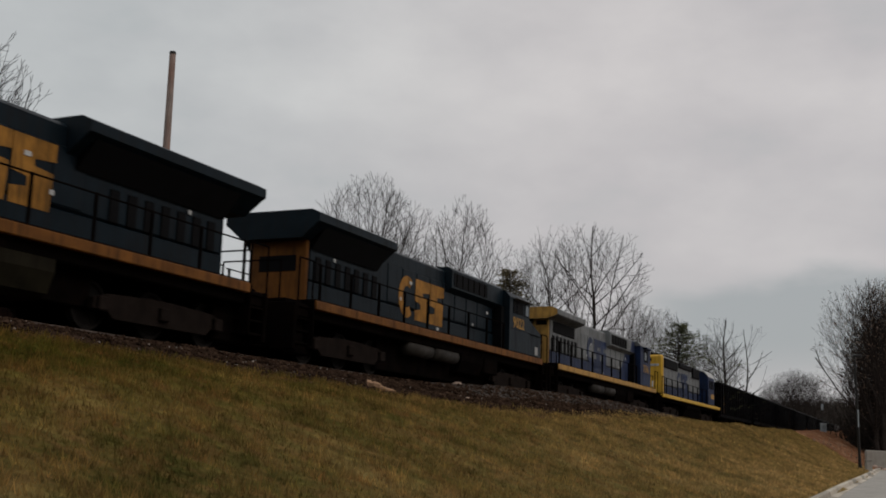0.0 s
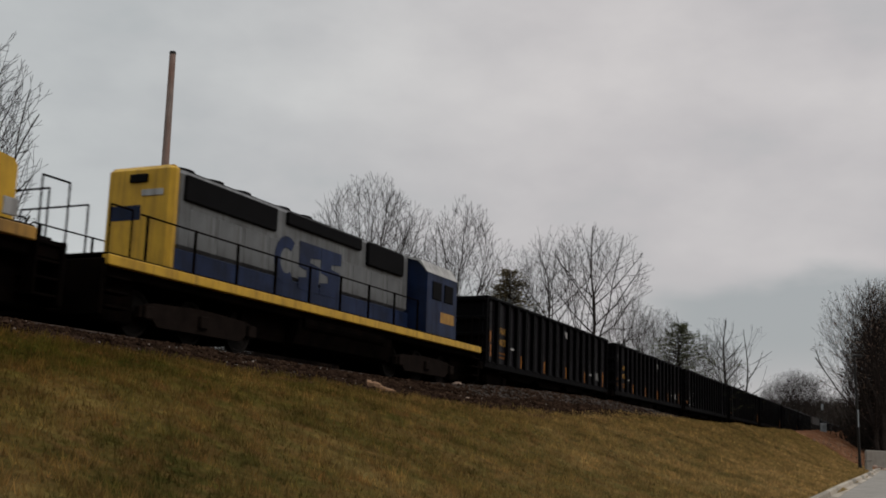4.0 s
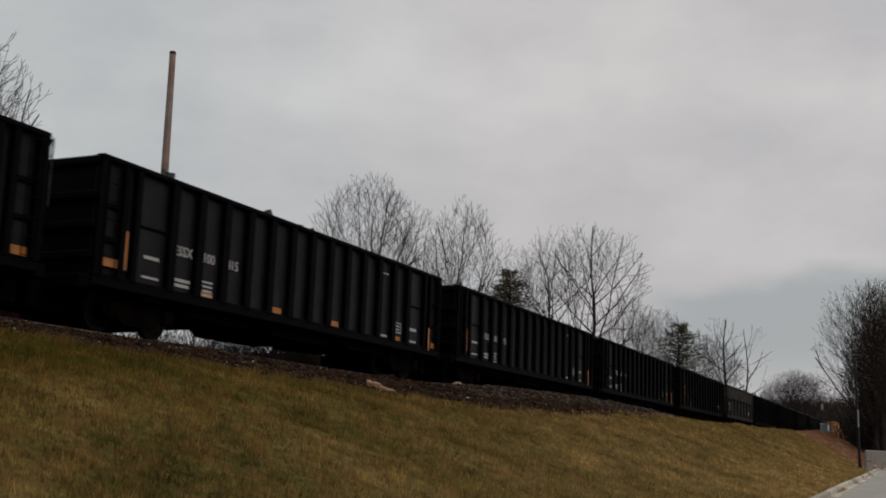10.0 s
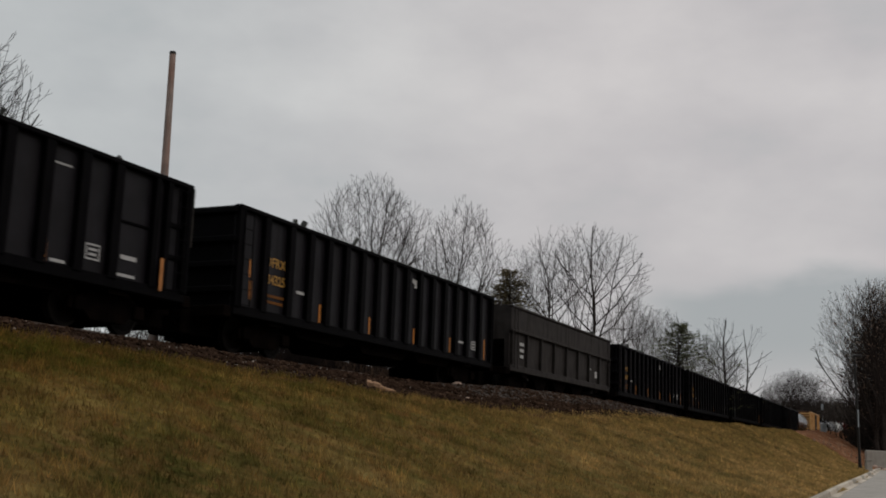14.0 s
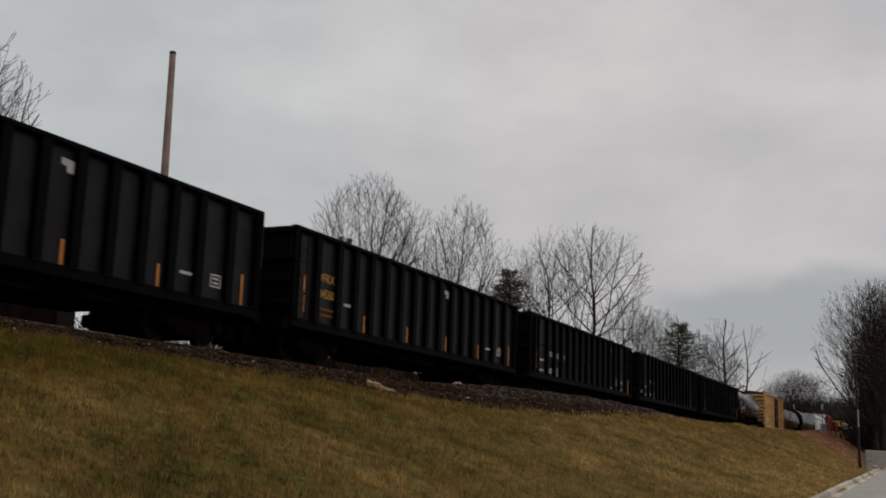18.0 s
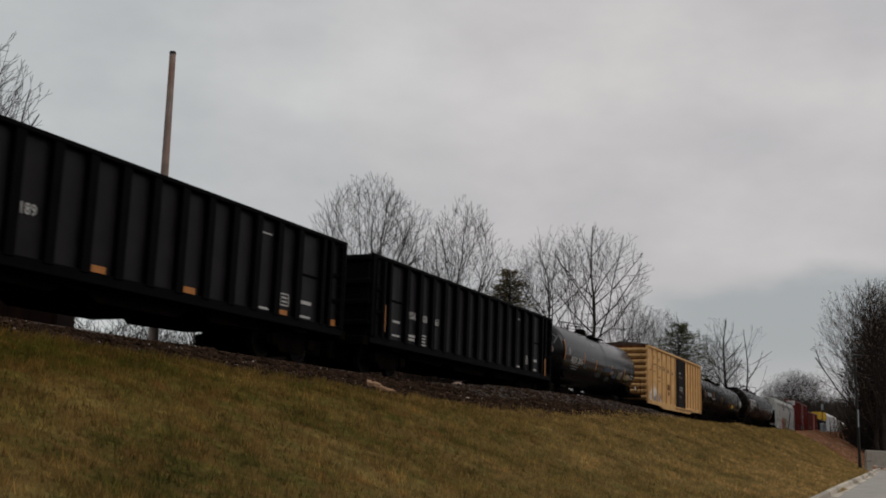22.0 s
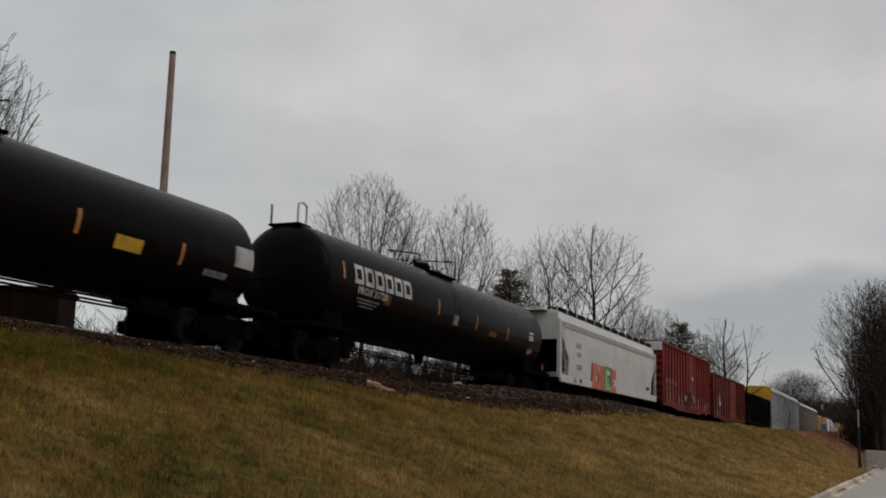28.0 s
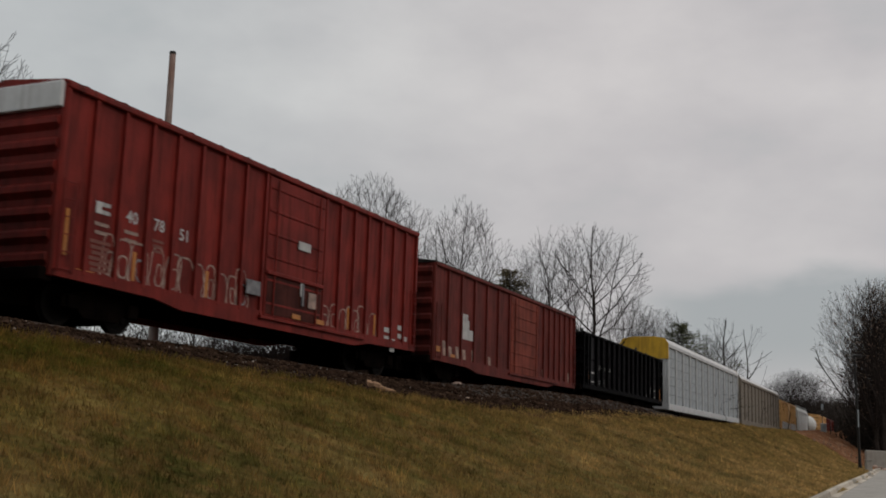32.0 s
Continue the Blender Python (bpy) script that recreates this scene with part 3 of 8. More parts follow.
# ---- ground ----
def build_ground():
    s = np.concatenate([np.linspace(-1500, -100, 8), np.arange(-80, -12, 4.0), np.arange(-12, 60, 0.4), np.arange(60, 190, 1.2), np.linspace(195, 300, 12), np.linspace(380, 2300, 8)])
    u = np.concatenate([np.linspace(-2000, -200, 6), np.linspace(-150, -10, 12), np.arange(-8, -1, 0.8), np.arange(-0.5, 13.2, 0.22), np.arange(13.5, 26, 1.0), np.linspace(28, 160, 22), np.linspace(220, 2000, 8)])
    S, U = np.meshgrid(s, u, indexing="ij")
    X, Y = at(S, U)
    Z = ground_z(S, U)
    near = smooth(1.2, 3.0, U) * smooth(60, 30, abs(U)) * smooth(kerb_u(S) - 0.3, kerb_u(S) - 1.5, U)
    lump = np.array([noise.noise((a * 0.55, b * 0.55, 0)) + 0.5 * noise.noise((a * 2.1, b * 2.1, 3)) for a, b in zip(X.ravel(), Y.ravel())]).reshape(X.shape)
    on_road = (U > kerb_u(S) - 0.15) & (U < kerb_u(S) + 9.0)
    Z = Z + np.where(on_road, 0, lump * (0.07 * near + 0.35 * smooth(100, 135, S) * smooth(2.5, 5, U) * smooth(120, 60, U)))
    n, k = len(s), len(u)
    idx = np.arange(n * k).reshape(n, k)
    quads = np.stack([idx[:-1, :-1], idx[:-1, 1:], idx[1:, 1:], idx[1:, :-1]], -1).reshape(-1, 4)
    me = bpy.data.meshes.new("ground")
    me.from_pydata(np.stack([X, Y, Z], -1).reshape(-1, 3).tolist(), [], quads.tolist())
    me.polygons.foreach_set("use_smooth", [True] * len(me.polygons))
    me.materials.append(ground_material())
    edge = edge_u(S) - 0.1
    litter = np.maximum(smooth(edge + 1.2 + 1.5 * np.exp(-((S - 8.5) / 5.0) ** 2), edge + 0.2, U) * smooth(60, 30, S), smooth(-1.5, -3.0, U))
    cinder = np.maximum(smooth(edge + 0.2, edge - 0.5, U) * (U > -2), smooth(-1.2, -2.2, U) * smooth(-40, -20, U)) * smooth(150, 60, S)
    earth = earth_from(S, U) * (U > 2)
    gravel = smooth(13.0, 17.0, S + 0.8 * np.sin(U * 3)) * smooth(47.0, 38.0, S) * smooth(1.9, 2.4, U) * smooth(4.9, 3.9, U)
    dry = dryness(S, U)
    for name, w in (("litter", litter), ("cinder", cinder), ("earth", earth), ("gravel", gravel), ("dry", dry)):
        a = me.attributes.new(name, "FLOAT", "POINT")
        a.data.foreach_set("value", w.ravel().astype(np.float32))
    return tagged(new("ground", me), "sloping bank of dry winter grass beside the line", "ground", "", "structure")


build_ground()


def strip(name, s0, s1, step, prof, material, label, category, uf=None):
    """A profile of (u, height) swept along the line over the ground's datum."""
    s = np.arange(s0, s1 + step / 2, step)
    g = Geo()
    n = len(prof)
    vs = []
    for a in s:
        for pu, pz in prof:
            x, y = at(a, pu + (float(uf(a)) if uf else 0))
            vs.append((float(x), float(y), pz + float(road_z(a))))
    fs = [(i * n + k, i * n + (k + 1) % n, (i + 1) * n + (k + 1) % n, (i + 1) * n + k) for i in range(len(s) - 1) for k in range(n)]
    fs += [tuple(range(n)), tuple(range((len(s) - 1) * n, len(s) * n))[::-1]]
    g.add(vs, fs)
    return solid(name, g, material, label, category, "", "structure")


strip("road", -60, 168, 3.0, [(0.2, -0.3), (8.4, -0.3), (8.4, 0.0), (0.2, 0.0)], M_road, "pale worn road beside the grass bank", "road", kerb_u)


def build_kerb():
    kerb = thing("kerb", "pale concrete kerb along the road", "kerb", "", "structure")
    for i in range(58):
        a = -8 + i * 3.0
        g = Geo()
        vs = []
        for q in (a + 0.006, a + 2.994):
            for pu, pz in ((-0.14, -0.25), (0.26, -0.25), (0.26, 0.012), (0.06, 0.03), (0.035, 0.15), (0.01, 0.17), (-0.12, 0.17), (-0.14, 0.15)):
                x, y = at(q, pu + float(kerb_u(q)))
                vs.append((float(x), float(y), pz + float(road_z(q))))
        n = 8
        g.add(vs, [tuple(range(n)), tuple(range(n, 2 * n))[::-1]] + [(k, (k + 1) % n, n + (k + 1) % n, n + k) for k in range(n)])
        part("kerb_stone", g, M_kerb, kerb)


build_kerb()

# ---- rolling stock: origin on the rail's top, +x the way it runs, +y the side towards the camera ----
WHEELS = {}


def wheelset_mesh(r):
    key = ("wheelset", r)
    if key not in WHEELS:
        g = Geo()
        for sy in (1, -1):
            rows = [(-0.07, r + 0.025), (-0.045, r + 0.025), (-0.04, r), (0.06, r), (0.06, r - 0.07), (0.02, r - 0.1), (0.02, 0.16), (0.1, 0.14), (0.1, 0.07)]
            n = 20
            vs = [(q * math.cos(2 * math.pi * i / n), sy * (0.72 + x), q * math.sin(2 * math.pi * i / n)) for x, q in rows for i in range(n)]
            g.add(vs, [(k * n + i, k * n + (i + 1) % n, (k + 1) * n + (i + 1) % n, (k + 1) * n + i) for k in range(len(rows) - 1) for i in range(n)]
                  + [tuple(range(n)), tuple(range((len(rows) - 1) * n, len(rows) * n))])
        g.tube((0, -1.0, 0), (0, 1.0, 0), 0.085, n=10)
        g.box(-0.03, 0.03, 0.74, 0.76, 0.2, r - 0.1)
        WHEELS[key] = g.mesh("wheelset", M_steel)
    return WHEELS[key]


ROLLERS = []


def frame_mesh(axles, r):
    key = ("truck", tuple(axles), r)
    if key not in WHEELS:
        g = Geo()
        a = max(axles)
        for y in (0.98, -1.12):
            g.slab([(-a - 0.25, r + 0.12), (-a - 0.25, r - 0.1), (-a + 0.18, r - 0.1), (-a + 0.38, r - 0.26), (a - 0.38, r - 0.26), (a - 0.18, r - 0.1), (a + 0.25, r - 0.1),
                    (a + 0.25, r + 0.12), (a - 0.2, r + 0.24), (0.35, r + 0.3), (-0.35, r + 0.3), (-a + 0.2, r + 0.24)], y, y + 0.14)
            for q in axles:
                g.soft_box(q - 0.16, q + 0.16, y + (0.1 if y > 0 else -0.08), y + (0.24 if y > 0 else 0.06), r - 0.14, r + 0.16, 0.03)
            for q in (-0.17, 0, 0.17):
                g.tube((q, y + 0.08, r - 0.25), (q, y + 0.08, r + 0.18), 0.07, n=8)
        g.box(-0.2, 0.2, -1.0, 1.0, r + 0.05, r + 0.33)
        g.tube((0, 0, r + 0.3), (0, 0, r + 0.5), 0.2, n=12)
        WHEELS[key] = g.mesh("truck", M_truck if len(axles) > 2 else M_under)
    return WHEELS[key]


def truck(car, x, axles=(-0.87, 0.87), r=0.44):
    t = part("truck", frame_mesh(axles, r), M_under, car, "cast steel truck with springs")
    t.location = (x, 0, 0)
    span = axles[-1]
    # solid dark block for the rigging, closes the truck against sky behind
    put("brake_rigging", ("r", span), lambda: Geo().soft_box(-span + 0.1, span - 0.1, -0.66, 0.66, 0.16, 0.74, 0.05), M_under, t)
    for q in axles:
        w = part("wheelset", wheelset_mesh(r), M_steel, t, "worn steel wheels on an axle")
        w.location = (q, 0, r)
        ROLLERS.append((w, q, r))
    return t


_shared = {}


def shared(key, build, material, flat=True):
    """One mesh for alike pieces."""
    if key not in _shared:
        _shared[key] = build().mesh(key[0], material, flat)
    return _shared[key]


def put(name, key, build, material, parent, x=0, y=0, z=0, label="", flat=True):
    ob = part(name, shared((name, key, material.name), build, material, flat), material, parent, label)
    ob.location = (x, y, z)
    return ob


def coupler(car, x, way):
    def build():
        g = Geo()
        g.soft_box(-0.05, 0.62, -0.09, 0.09, -0.1, 0.1, 0.02)
        g.soft_box(0.5, 0.82, -0.17, 0.15, -0.15, 0.15, 0.04)
        g.tube((0.1, 0.3, -0.05), (0.55, 0.33, -0.32), 0.03, n=6)
        # plain block added round the shank to shut out sky between cars
        g.soft_box(-1.0, 0.5, -0.5, 0.5, -0.54, 0.08, 0.04)
        return g
    ob = put("coupler", "c", build, M_under, car, x, 0, 0.84)
    ob.rotation_euler = (0, 0, 0 if way > 0 else math.pi)


def reflector(car, x, z, h=0.46, y=1.0, w=0.1, material=None):
    put("reflector", (h, w), lambda: Geo().box(-w / 2, w / 2, 0, 0.006, -h / 2, h / 2), material or M_stripe, car, x, y, z)


def ladder(car, x, y, z0, z1, material, w=0.42, name="ladder"):
    def build():
        g = Geo()
        for q in (-w / 2, w / 2):
            g.tube((q, 0.06, 0), (q, 0.06, z1 - z0), 0.016, n=6)
        k = int((z1 - z0) / 0.36)
        for i in range(k + 1):
            z = 0.06 + i * (z1 - z0 - 0.12) / max(1, k)
            g.tube((-w / 2, 0.06, z), (w / 2, 0.06, z), 0.012, n=6)
        return g
    return put(name, (round(z1 - z0, 2), w), build, material, car, x, y, z0)


def mark_rows(car, x, y, z, rows, w, h, material, gap=1.6):
    """Small lettering that nobody can read: plain bars."""
    for i in range(rows):
        put("lettering_bar", (round(w * (1 - 0.12 * (i % 3)), 2), h), lambda i=i: Geo().box(-w / 2 * (1 - 0.12 * (i % 3)), w / 2 * (1 - 0.12 * (i % 3)), 0, 0.005, -h / 2, h / 2), material, car, x, y, z - i * h * gap)


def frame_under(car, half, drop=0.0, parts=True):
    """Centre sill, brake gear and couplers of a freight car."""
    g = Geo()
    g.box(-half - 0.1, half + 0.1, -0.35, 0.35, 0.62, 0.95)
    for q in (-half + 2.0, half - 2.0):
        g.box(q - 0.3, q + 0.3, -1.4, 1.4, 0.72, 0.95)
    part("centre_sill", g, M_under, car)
    if parts:
        put("brake_cylinder", "b", lambda: Geo().tube((-0.35, 0, 0), (0.35, 0, 0), 0.17, n=10), M_under, car, half * 0.42, 0.7, 0.62)
        put("air_reservoir", "a", lambda: Geo().tube((-0.5, 0, 0), (0.5, 0, 0), 0.2, n=10), M_under, car, half * 0.08, 0.75, 0.6)
    coupler(car, half + 0.1, 1)
    coupler(car, -half - 0.1, -1)


def pile_mesh(half, top, seed, rise):
    rng = random.Random(seed)
    g = Geo()
    nx, ny = 46, 8
    vs = []
    for i in range(nx + 1):
        for j in range(ny + 1):
            x = -half + 2 * half * i / nx
            y = -1.38 + 2.76 * j / ny
            b = noise.noise((x * 0.5 + seed * 7.3, y * 0.7, seed)) + 0.5 * noise.noise((x * 1.7, y * 2 + seed, 4))
            edge = min(1, (1.38 - abs(y)) * 2.2) * min(1, (half - abs(x)) * 0.8)
            vs.append((x, y, top - 0.34 + rise * edge * (0.9 + 1.0 * b) + rng.uniform(-0.02, 0.02)))
    g.add(vs, [(i * (ny + 1) + j, (i + 1) * (ny + 1) + j, (i + 1) * (ny + 1) + j + 1, i * (ny + 1) + j + 1) for i in range(nx) for j in range(ny)])
    return g


def scrap(car, spots, top):
    """Odds and ends that stick out over the rim."""
    for x, w, h, seed in spots:
        rng = random.Random(seed)
        for i in range(6):
            a = Vector((rng.uniform(-w, w), rng.uniform(0.2, 1.2), rng.uniform(-0.3, 0.0)))
            c = a + Vector((rng.uniform(-0.5, 0.5) * w, rng.uniform(-0.2, 0.2), rng.uniform(0.3, 0.9) * h + 0.22))
            r0, r1 = rng.uniform(0.05, 0.14), rng.uniform(0.03, 0.1)
            put("scrap_piece", (w, h, seed, i), lambda a=a, c=c, r0=r0, r1=r1: Geo().tube(a, c, r0, r1, n=6), M_scrap, car, x, 0, top)


def box_mark(car, x, y, z, w, h):
    """A small painted frame with two unreadable rows in it."""
    g = Geo()
    for a, c, e, f in ((-w / 2, w / 2, h / 2 - 0.035, h / 2), (-w / 2, w / 2, -h / 2, -h / 2 + 0.035), (-w / 2, -w / 2 + 0.035, -h / 2, h / 2), (w / 2 - 0.035, w / 2, -h / 2, h / 2)):
        g.box(a, c, 0, 0.005, e, f)
    put("painted_frame", (w, h), lambda: g, M_white, car, x, y, z)
    mark_rows(car, x, y, z + 0.05, 2, w * 0.62, 0.05, M_white, 2.0)


def gondola(style, lead=0, spots=()):
    """Steel coal gondola; style 'mine' has yellow marks, 'pool' white ones."""
    half, top, sill = 8.22, 3.44, 0.93
    car = thing("gondola_car", "black steel coal gondola with upright side posts", "freight car", "cars of the train")
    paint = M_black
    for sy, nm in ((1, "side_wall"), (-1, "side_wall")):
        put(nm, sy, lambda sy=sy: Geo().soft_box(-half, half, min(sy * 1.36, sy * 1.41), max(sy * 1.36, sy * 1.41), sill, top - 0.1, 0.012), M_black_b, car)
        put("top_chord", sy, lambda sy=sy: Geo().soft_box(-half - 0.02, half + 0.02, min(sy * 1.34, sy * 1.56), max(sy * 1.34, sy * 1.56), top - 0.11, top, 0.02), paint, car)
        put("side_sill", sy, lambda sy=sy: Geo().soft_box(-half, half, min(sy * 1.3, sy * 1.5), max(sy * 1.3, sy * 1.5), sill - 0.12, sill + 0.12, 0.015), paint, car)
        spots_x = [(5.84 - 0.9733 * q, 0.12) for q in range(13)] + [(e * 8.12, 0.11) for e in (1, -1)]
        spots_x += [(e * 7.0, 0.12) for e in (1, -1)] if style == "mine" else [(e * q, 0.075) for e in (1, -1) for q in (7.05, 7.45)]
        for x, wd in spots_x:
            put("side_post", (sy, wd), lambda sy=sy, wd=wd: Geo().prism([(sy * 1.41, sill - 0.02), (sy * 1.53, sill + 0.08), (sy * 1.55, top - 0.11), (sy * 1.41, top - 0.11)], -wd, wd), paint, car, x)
        if style != "mine":
            for e in (1, -1):
                put("panel_rib", sy, lambda sy=sy: Geo().soft_box(-0.55, 0.55, *sorted((sy * 1.4, sy * 1.45)), 2.2, 2.26, 0.012), paint, car, e * 6.45)
                for z in (1.75, 2.45):
                    put("corner_rib", sy, lambda sy=sy: Geo().soft_box(-0.36, 0.36, *sorted((sy * 1.4, sy * 1.48)), -0.05, 0.05, 0.012), paint, car, e * 7.85, 0, z)
    for sx in (1, -1):
        put("end_wall", sx, lambda sx=sx: Geo().soft_box(min(sx * (half - 0.06), sx * half), max(sx * (half - 0.06), sx * half), -1.38, 1.38, sill, top - 0.02, 0.012), paint, car)
        for z in (1.4, 2.0, 2.6, 3.3):
            put("end_rib", sx, lambda sx=sx: Geo().soft_box(min(sx * half, sx * (half + 0.13)), max(sx * half, sx * (half + 0.13)), -1.48, 1.48, -0.08, 0.08, 0.03), paint, car, 0, 0, z)
        put("end_sill", sx, lambda sx=sx: Geo().soft_box(min(sx * half, sx * (half + 0.3)), max(sx * half, sx * (half + 0.3)), -1.45, 1.45, 0.72, 1.0, 0.03), M_under, car)
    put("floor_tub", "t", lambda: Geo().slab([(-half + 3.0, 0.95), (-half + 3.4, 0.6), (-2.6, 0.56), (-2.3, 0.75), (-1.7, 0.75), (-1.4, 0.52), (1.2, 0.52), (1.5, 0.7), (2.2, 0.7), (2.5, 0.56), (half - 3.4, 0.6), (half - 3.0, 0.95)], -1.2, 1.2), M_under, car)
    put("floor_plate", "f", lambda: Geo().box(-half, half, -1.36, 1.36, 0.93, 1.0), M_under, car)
    put("coal_load", (style, lead), lambda: pile_mesh(half - 0.1, top, lead + 1, 0.24), M_coal, car, label="loose dark coal heaped under the rim")
    frame_under(car, half)
    truck(car, half - 1.95)
    truck(car, -half + 1.95)
    ladder(car, -half + 0.3, 1.5, 1.0, 3.3, paint, 0.36)
    ladder(car, half - 0.36, 1.5, 1.0, 3.3, paint, 0.36)
    put("brake_wheel", "w", lambda: Geo().tube((0, 0, 0), (0.06, 0, 0), 0.26, n=16), M_under, car, -half - 0.22, 0.7, 2.9)
    def corner_ladder():
        g = Geo()
        for q in (0.98, 1.38):
            g.tube((0, q, 2.1), (0, q, 3.42), 0.022, n=6)
        for q in range(5):
            g.tube((0, 0.98, 2.2 + q * 0.29), (0, 1.38, 2.2 + q * 0.29), 0.016, n=6)
        return g
    put("end_ladder", "l", corner_ladder, M_drum, car, -half - 0.24, label="bare steel end ladder")
    y = 1.416
    if style == "mine":
        reflector(car, 7.52, 2.0, 0.44, y)
        reflector(car, 7.48, 1.48, 0.44, y)
        for x in (4.15, 1.3, -1.7, -4.55):
            reflector(car, x, 1.3, 0.5, y)
        reflector(car, -7.65, 1.42, 0.75, y)
        put("lettering_bar", "m0", lambda: Geo().slab([(-0.27, 0.1), (0.27, 0.13), (0.27, 0.0), (0.12, -0.02), (0.1, -0.14), (-0.14, -0.14), (-0.14, 0.0), (-0.27, 0.0)], 0, 0.006), M_white, car, -1.75, y, 2.98)
        mark_rows(car, -5.5, y, 1.5, 1, 0.45, 0.07, M_white)
        mark_rows(car, 5.13, y, 1.72, 1, 0.5, 0.08, M_white)
        box_mark(car, -6.6, y, 1.48, 0.4, 0.3)
    else:
        if style != "slab":
            reflector(car, 7.32, 1.62, 0.8, 1.5)
            for x in (3.7, 1.75, -0.2, -2.14, -4.08):
                reflector(car, x, 1.25, 0.46, y)
            reflector(car, -7.3, 1.3, 0.7, 1.56)
        if style != "pool":
            for x, z in ((7.78, 1.3), (4.4, 1.12), (1.47, 1.12), (-1.46, 1.12), (-5.3, 1.1), (-7.85, 1.15)):
                reflector(car, x, z, 0.17, 1.51 if x > 7 else y, 0.42)
        mark_rows(car, -6.4, y, 1.5, 1, 0.5, 0.09, M_white)
        mark_rows(car, -6.35, y, 1.13, 1, 0.55, 0.06, M_white)
        box_mark(car, -5.35, y, 1.45, 0.42, 0.32)
        mark_rows(car, -4.42, y, 1.12, 1, 0.4, 0.06, M_white)
        mark_rows(car, 6.4, y, 1.62, 1, 0.5, 0.07, M_white)
        mark_rows(car, 6.4, y, 1.2, 1, 0.55, 0.05, M_white)
        mark_rows(car, -4.35, y, 2.98, 1, 0.5, 0.035, M_white)
    scrap(car, spots, top)
    return car


def gondola_marks(car, style, words):
    y = 1.418
    if style == "mine":
        letters(words[0], 0.34, M_ylet, car, 6.42, y, 2.28, 1.05)
        letters(words[1], 0.34, M_ylet, car, 6.36, y, 1.85, 1.0)
        mark_rows(car, 6.36, y, 1.45, 2, 0.8, 0.07, M_dyel, 2.2)
    else:
        for x, w in zip((5.34, 4.4, 3.46), words):
            letters(w, 0.31, M_white, car, x, y, 1.93, 1.0)
        mark_rows(car, 5.34, y, 1.3, 2, 0.6, 0.07, M_white)
        mark_rows(car, 4.4, y, 1.4, 4, 0.4, 0.045, M_white, 2.2)


def open_hopper():
    """Grey-brown car with a narrow upper band over sloping lower panels."""
    half, top, sill = 7.1, 3.42, 0.78
    car = thing("hopper_car", "grey-brown open coal hopper with two rows of panels", "freight car", "cars of the train")
    for sy in (1, -1):
        g = Geo().prism([(sy * 1.34, sill + 0.3), (sy * 1.44, sill + 0.3), (sy * 1.46, 2.45), (sy * 1.34, 2.45)], -half, half)
        part("lower_side", g, M_greycar, car)
        g = Geo().prism([(sy * 1.36, 2.45), (sy * 1.54, 2.45), (sy * 1.54, top - 0.1), (sy * 1.36, top - 0.1)], -half, half)
        part("upper_side", g, M_greycar, car)
        part("top_chord", Geo().soft_box(-half, half, min(sy * 1.34, sy * 1.6), max(sy * 1.34, sy * 1.6), top - 0.1, top, 0.02), M_greycar, car)
        part("middle_rail", Geo().soft_box(-half, half, min(sy * 1.4, sy * 1.6), max(sy * 1.4, sy * 1.6), 2.4, 2.5, 0.02), M_greycar, car)
        part("side_sill", Geo().soft_box(-half, half, min(sy * 1.3, sy * 1.52), max(sy * 1.3, sy * 1.52), sill + 0.1, sill + 0.36, 0.02), M_greycar, car)
        for i in range(9):
            x = half - 0.15 - (2 * half - 0.3) * i / 8
            part("side_post", Geo().prism([(sy * 1.43, sill + 0.3), (sy * 1.56, sill + 0.36), (sy * 1.57, 2.42), (sy * 1.45, 2.42)], x - 0.06, x + 0.06), M_greycar, car)
    for sx in (1, -1):
        part("end_wall", Geo().slab([(sx * half, 2.2), (sx * (half - 0.07), 2.2), (sx * (half - 0.07), top), (sx * half, top)], -1.36, 1.36), M_greycar, car)
        part("slope_sheet", Geo().slab([(sx * half, 2.2), (sx * (half - 2.6), 0.7), (sx * (half - 2.6), 0.62), (sx * half, 2.1)], -1.34, 1.34), M_greycar, car)
        part("end_post", Geo().soft_box(min(sx * half, sx * (half - 0.16)), max(sx * half, sx * (half - 0.16)), 1.25, 1.45, 0.9, 2.4, 0.02), M_greycar, car)
        part("end_sill", Geo().soft_box(min(sx * (half - 0.2), sx * (half + 0.25)), max(sx * (half - 0.2), sx * (half + 0.25)), -1.45, 1.45, 0.75, 1.02, 0.03), M_under, car)
    for x in (-2.6, 0, 2.6):
        part("hopper_bay", Geo().slab([(x - 1.2, 1.1), (x - 0.4, 0.32), (x + 0.4, 0.32), (x + 1.2, 1.1)], -1.2, 1.2), M_under, car)
    part("coal_load", pile_mesh(half - 0.1, top, 40, 0.26), M_coal, car)
    frame_under(car, half)
    truck(car, half - 1.7)
    truck(car, -half + 1.7)
    ladder(car, half - 0.4, 1.54, 1.0, 3.3, M_greycar, 0.36)
    ladder(car, -half + 0.4, 1.54, 1.0, 3.3, M_greycar, 0.36)
    mark_rows(car, half - 1.4, 1.47, 2.0, 3, 0.5, 0.12, M_white, 2.0)
    mark_rows(car, -half + 2.3, 1.47, 1.55, 1, 0.35, 0.3, M_white)
    mark_rows(car, -half + 3.4, 1.47, 1.75, 1, 0.5, 0.09, M_white)
    scrap(car, [(-4.4, 0.25, 0.25, 3), (-5.6, 0.12, 0.2, 5), (1.2, 0.2, 0.12, 7)], top)
    return car


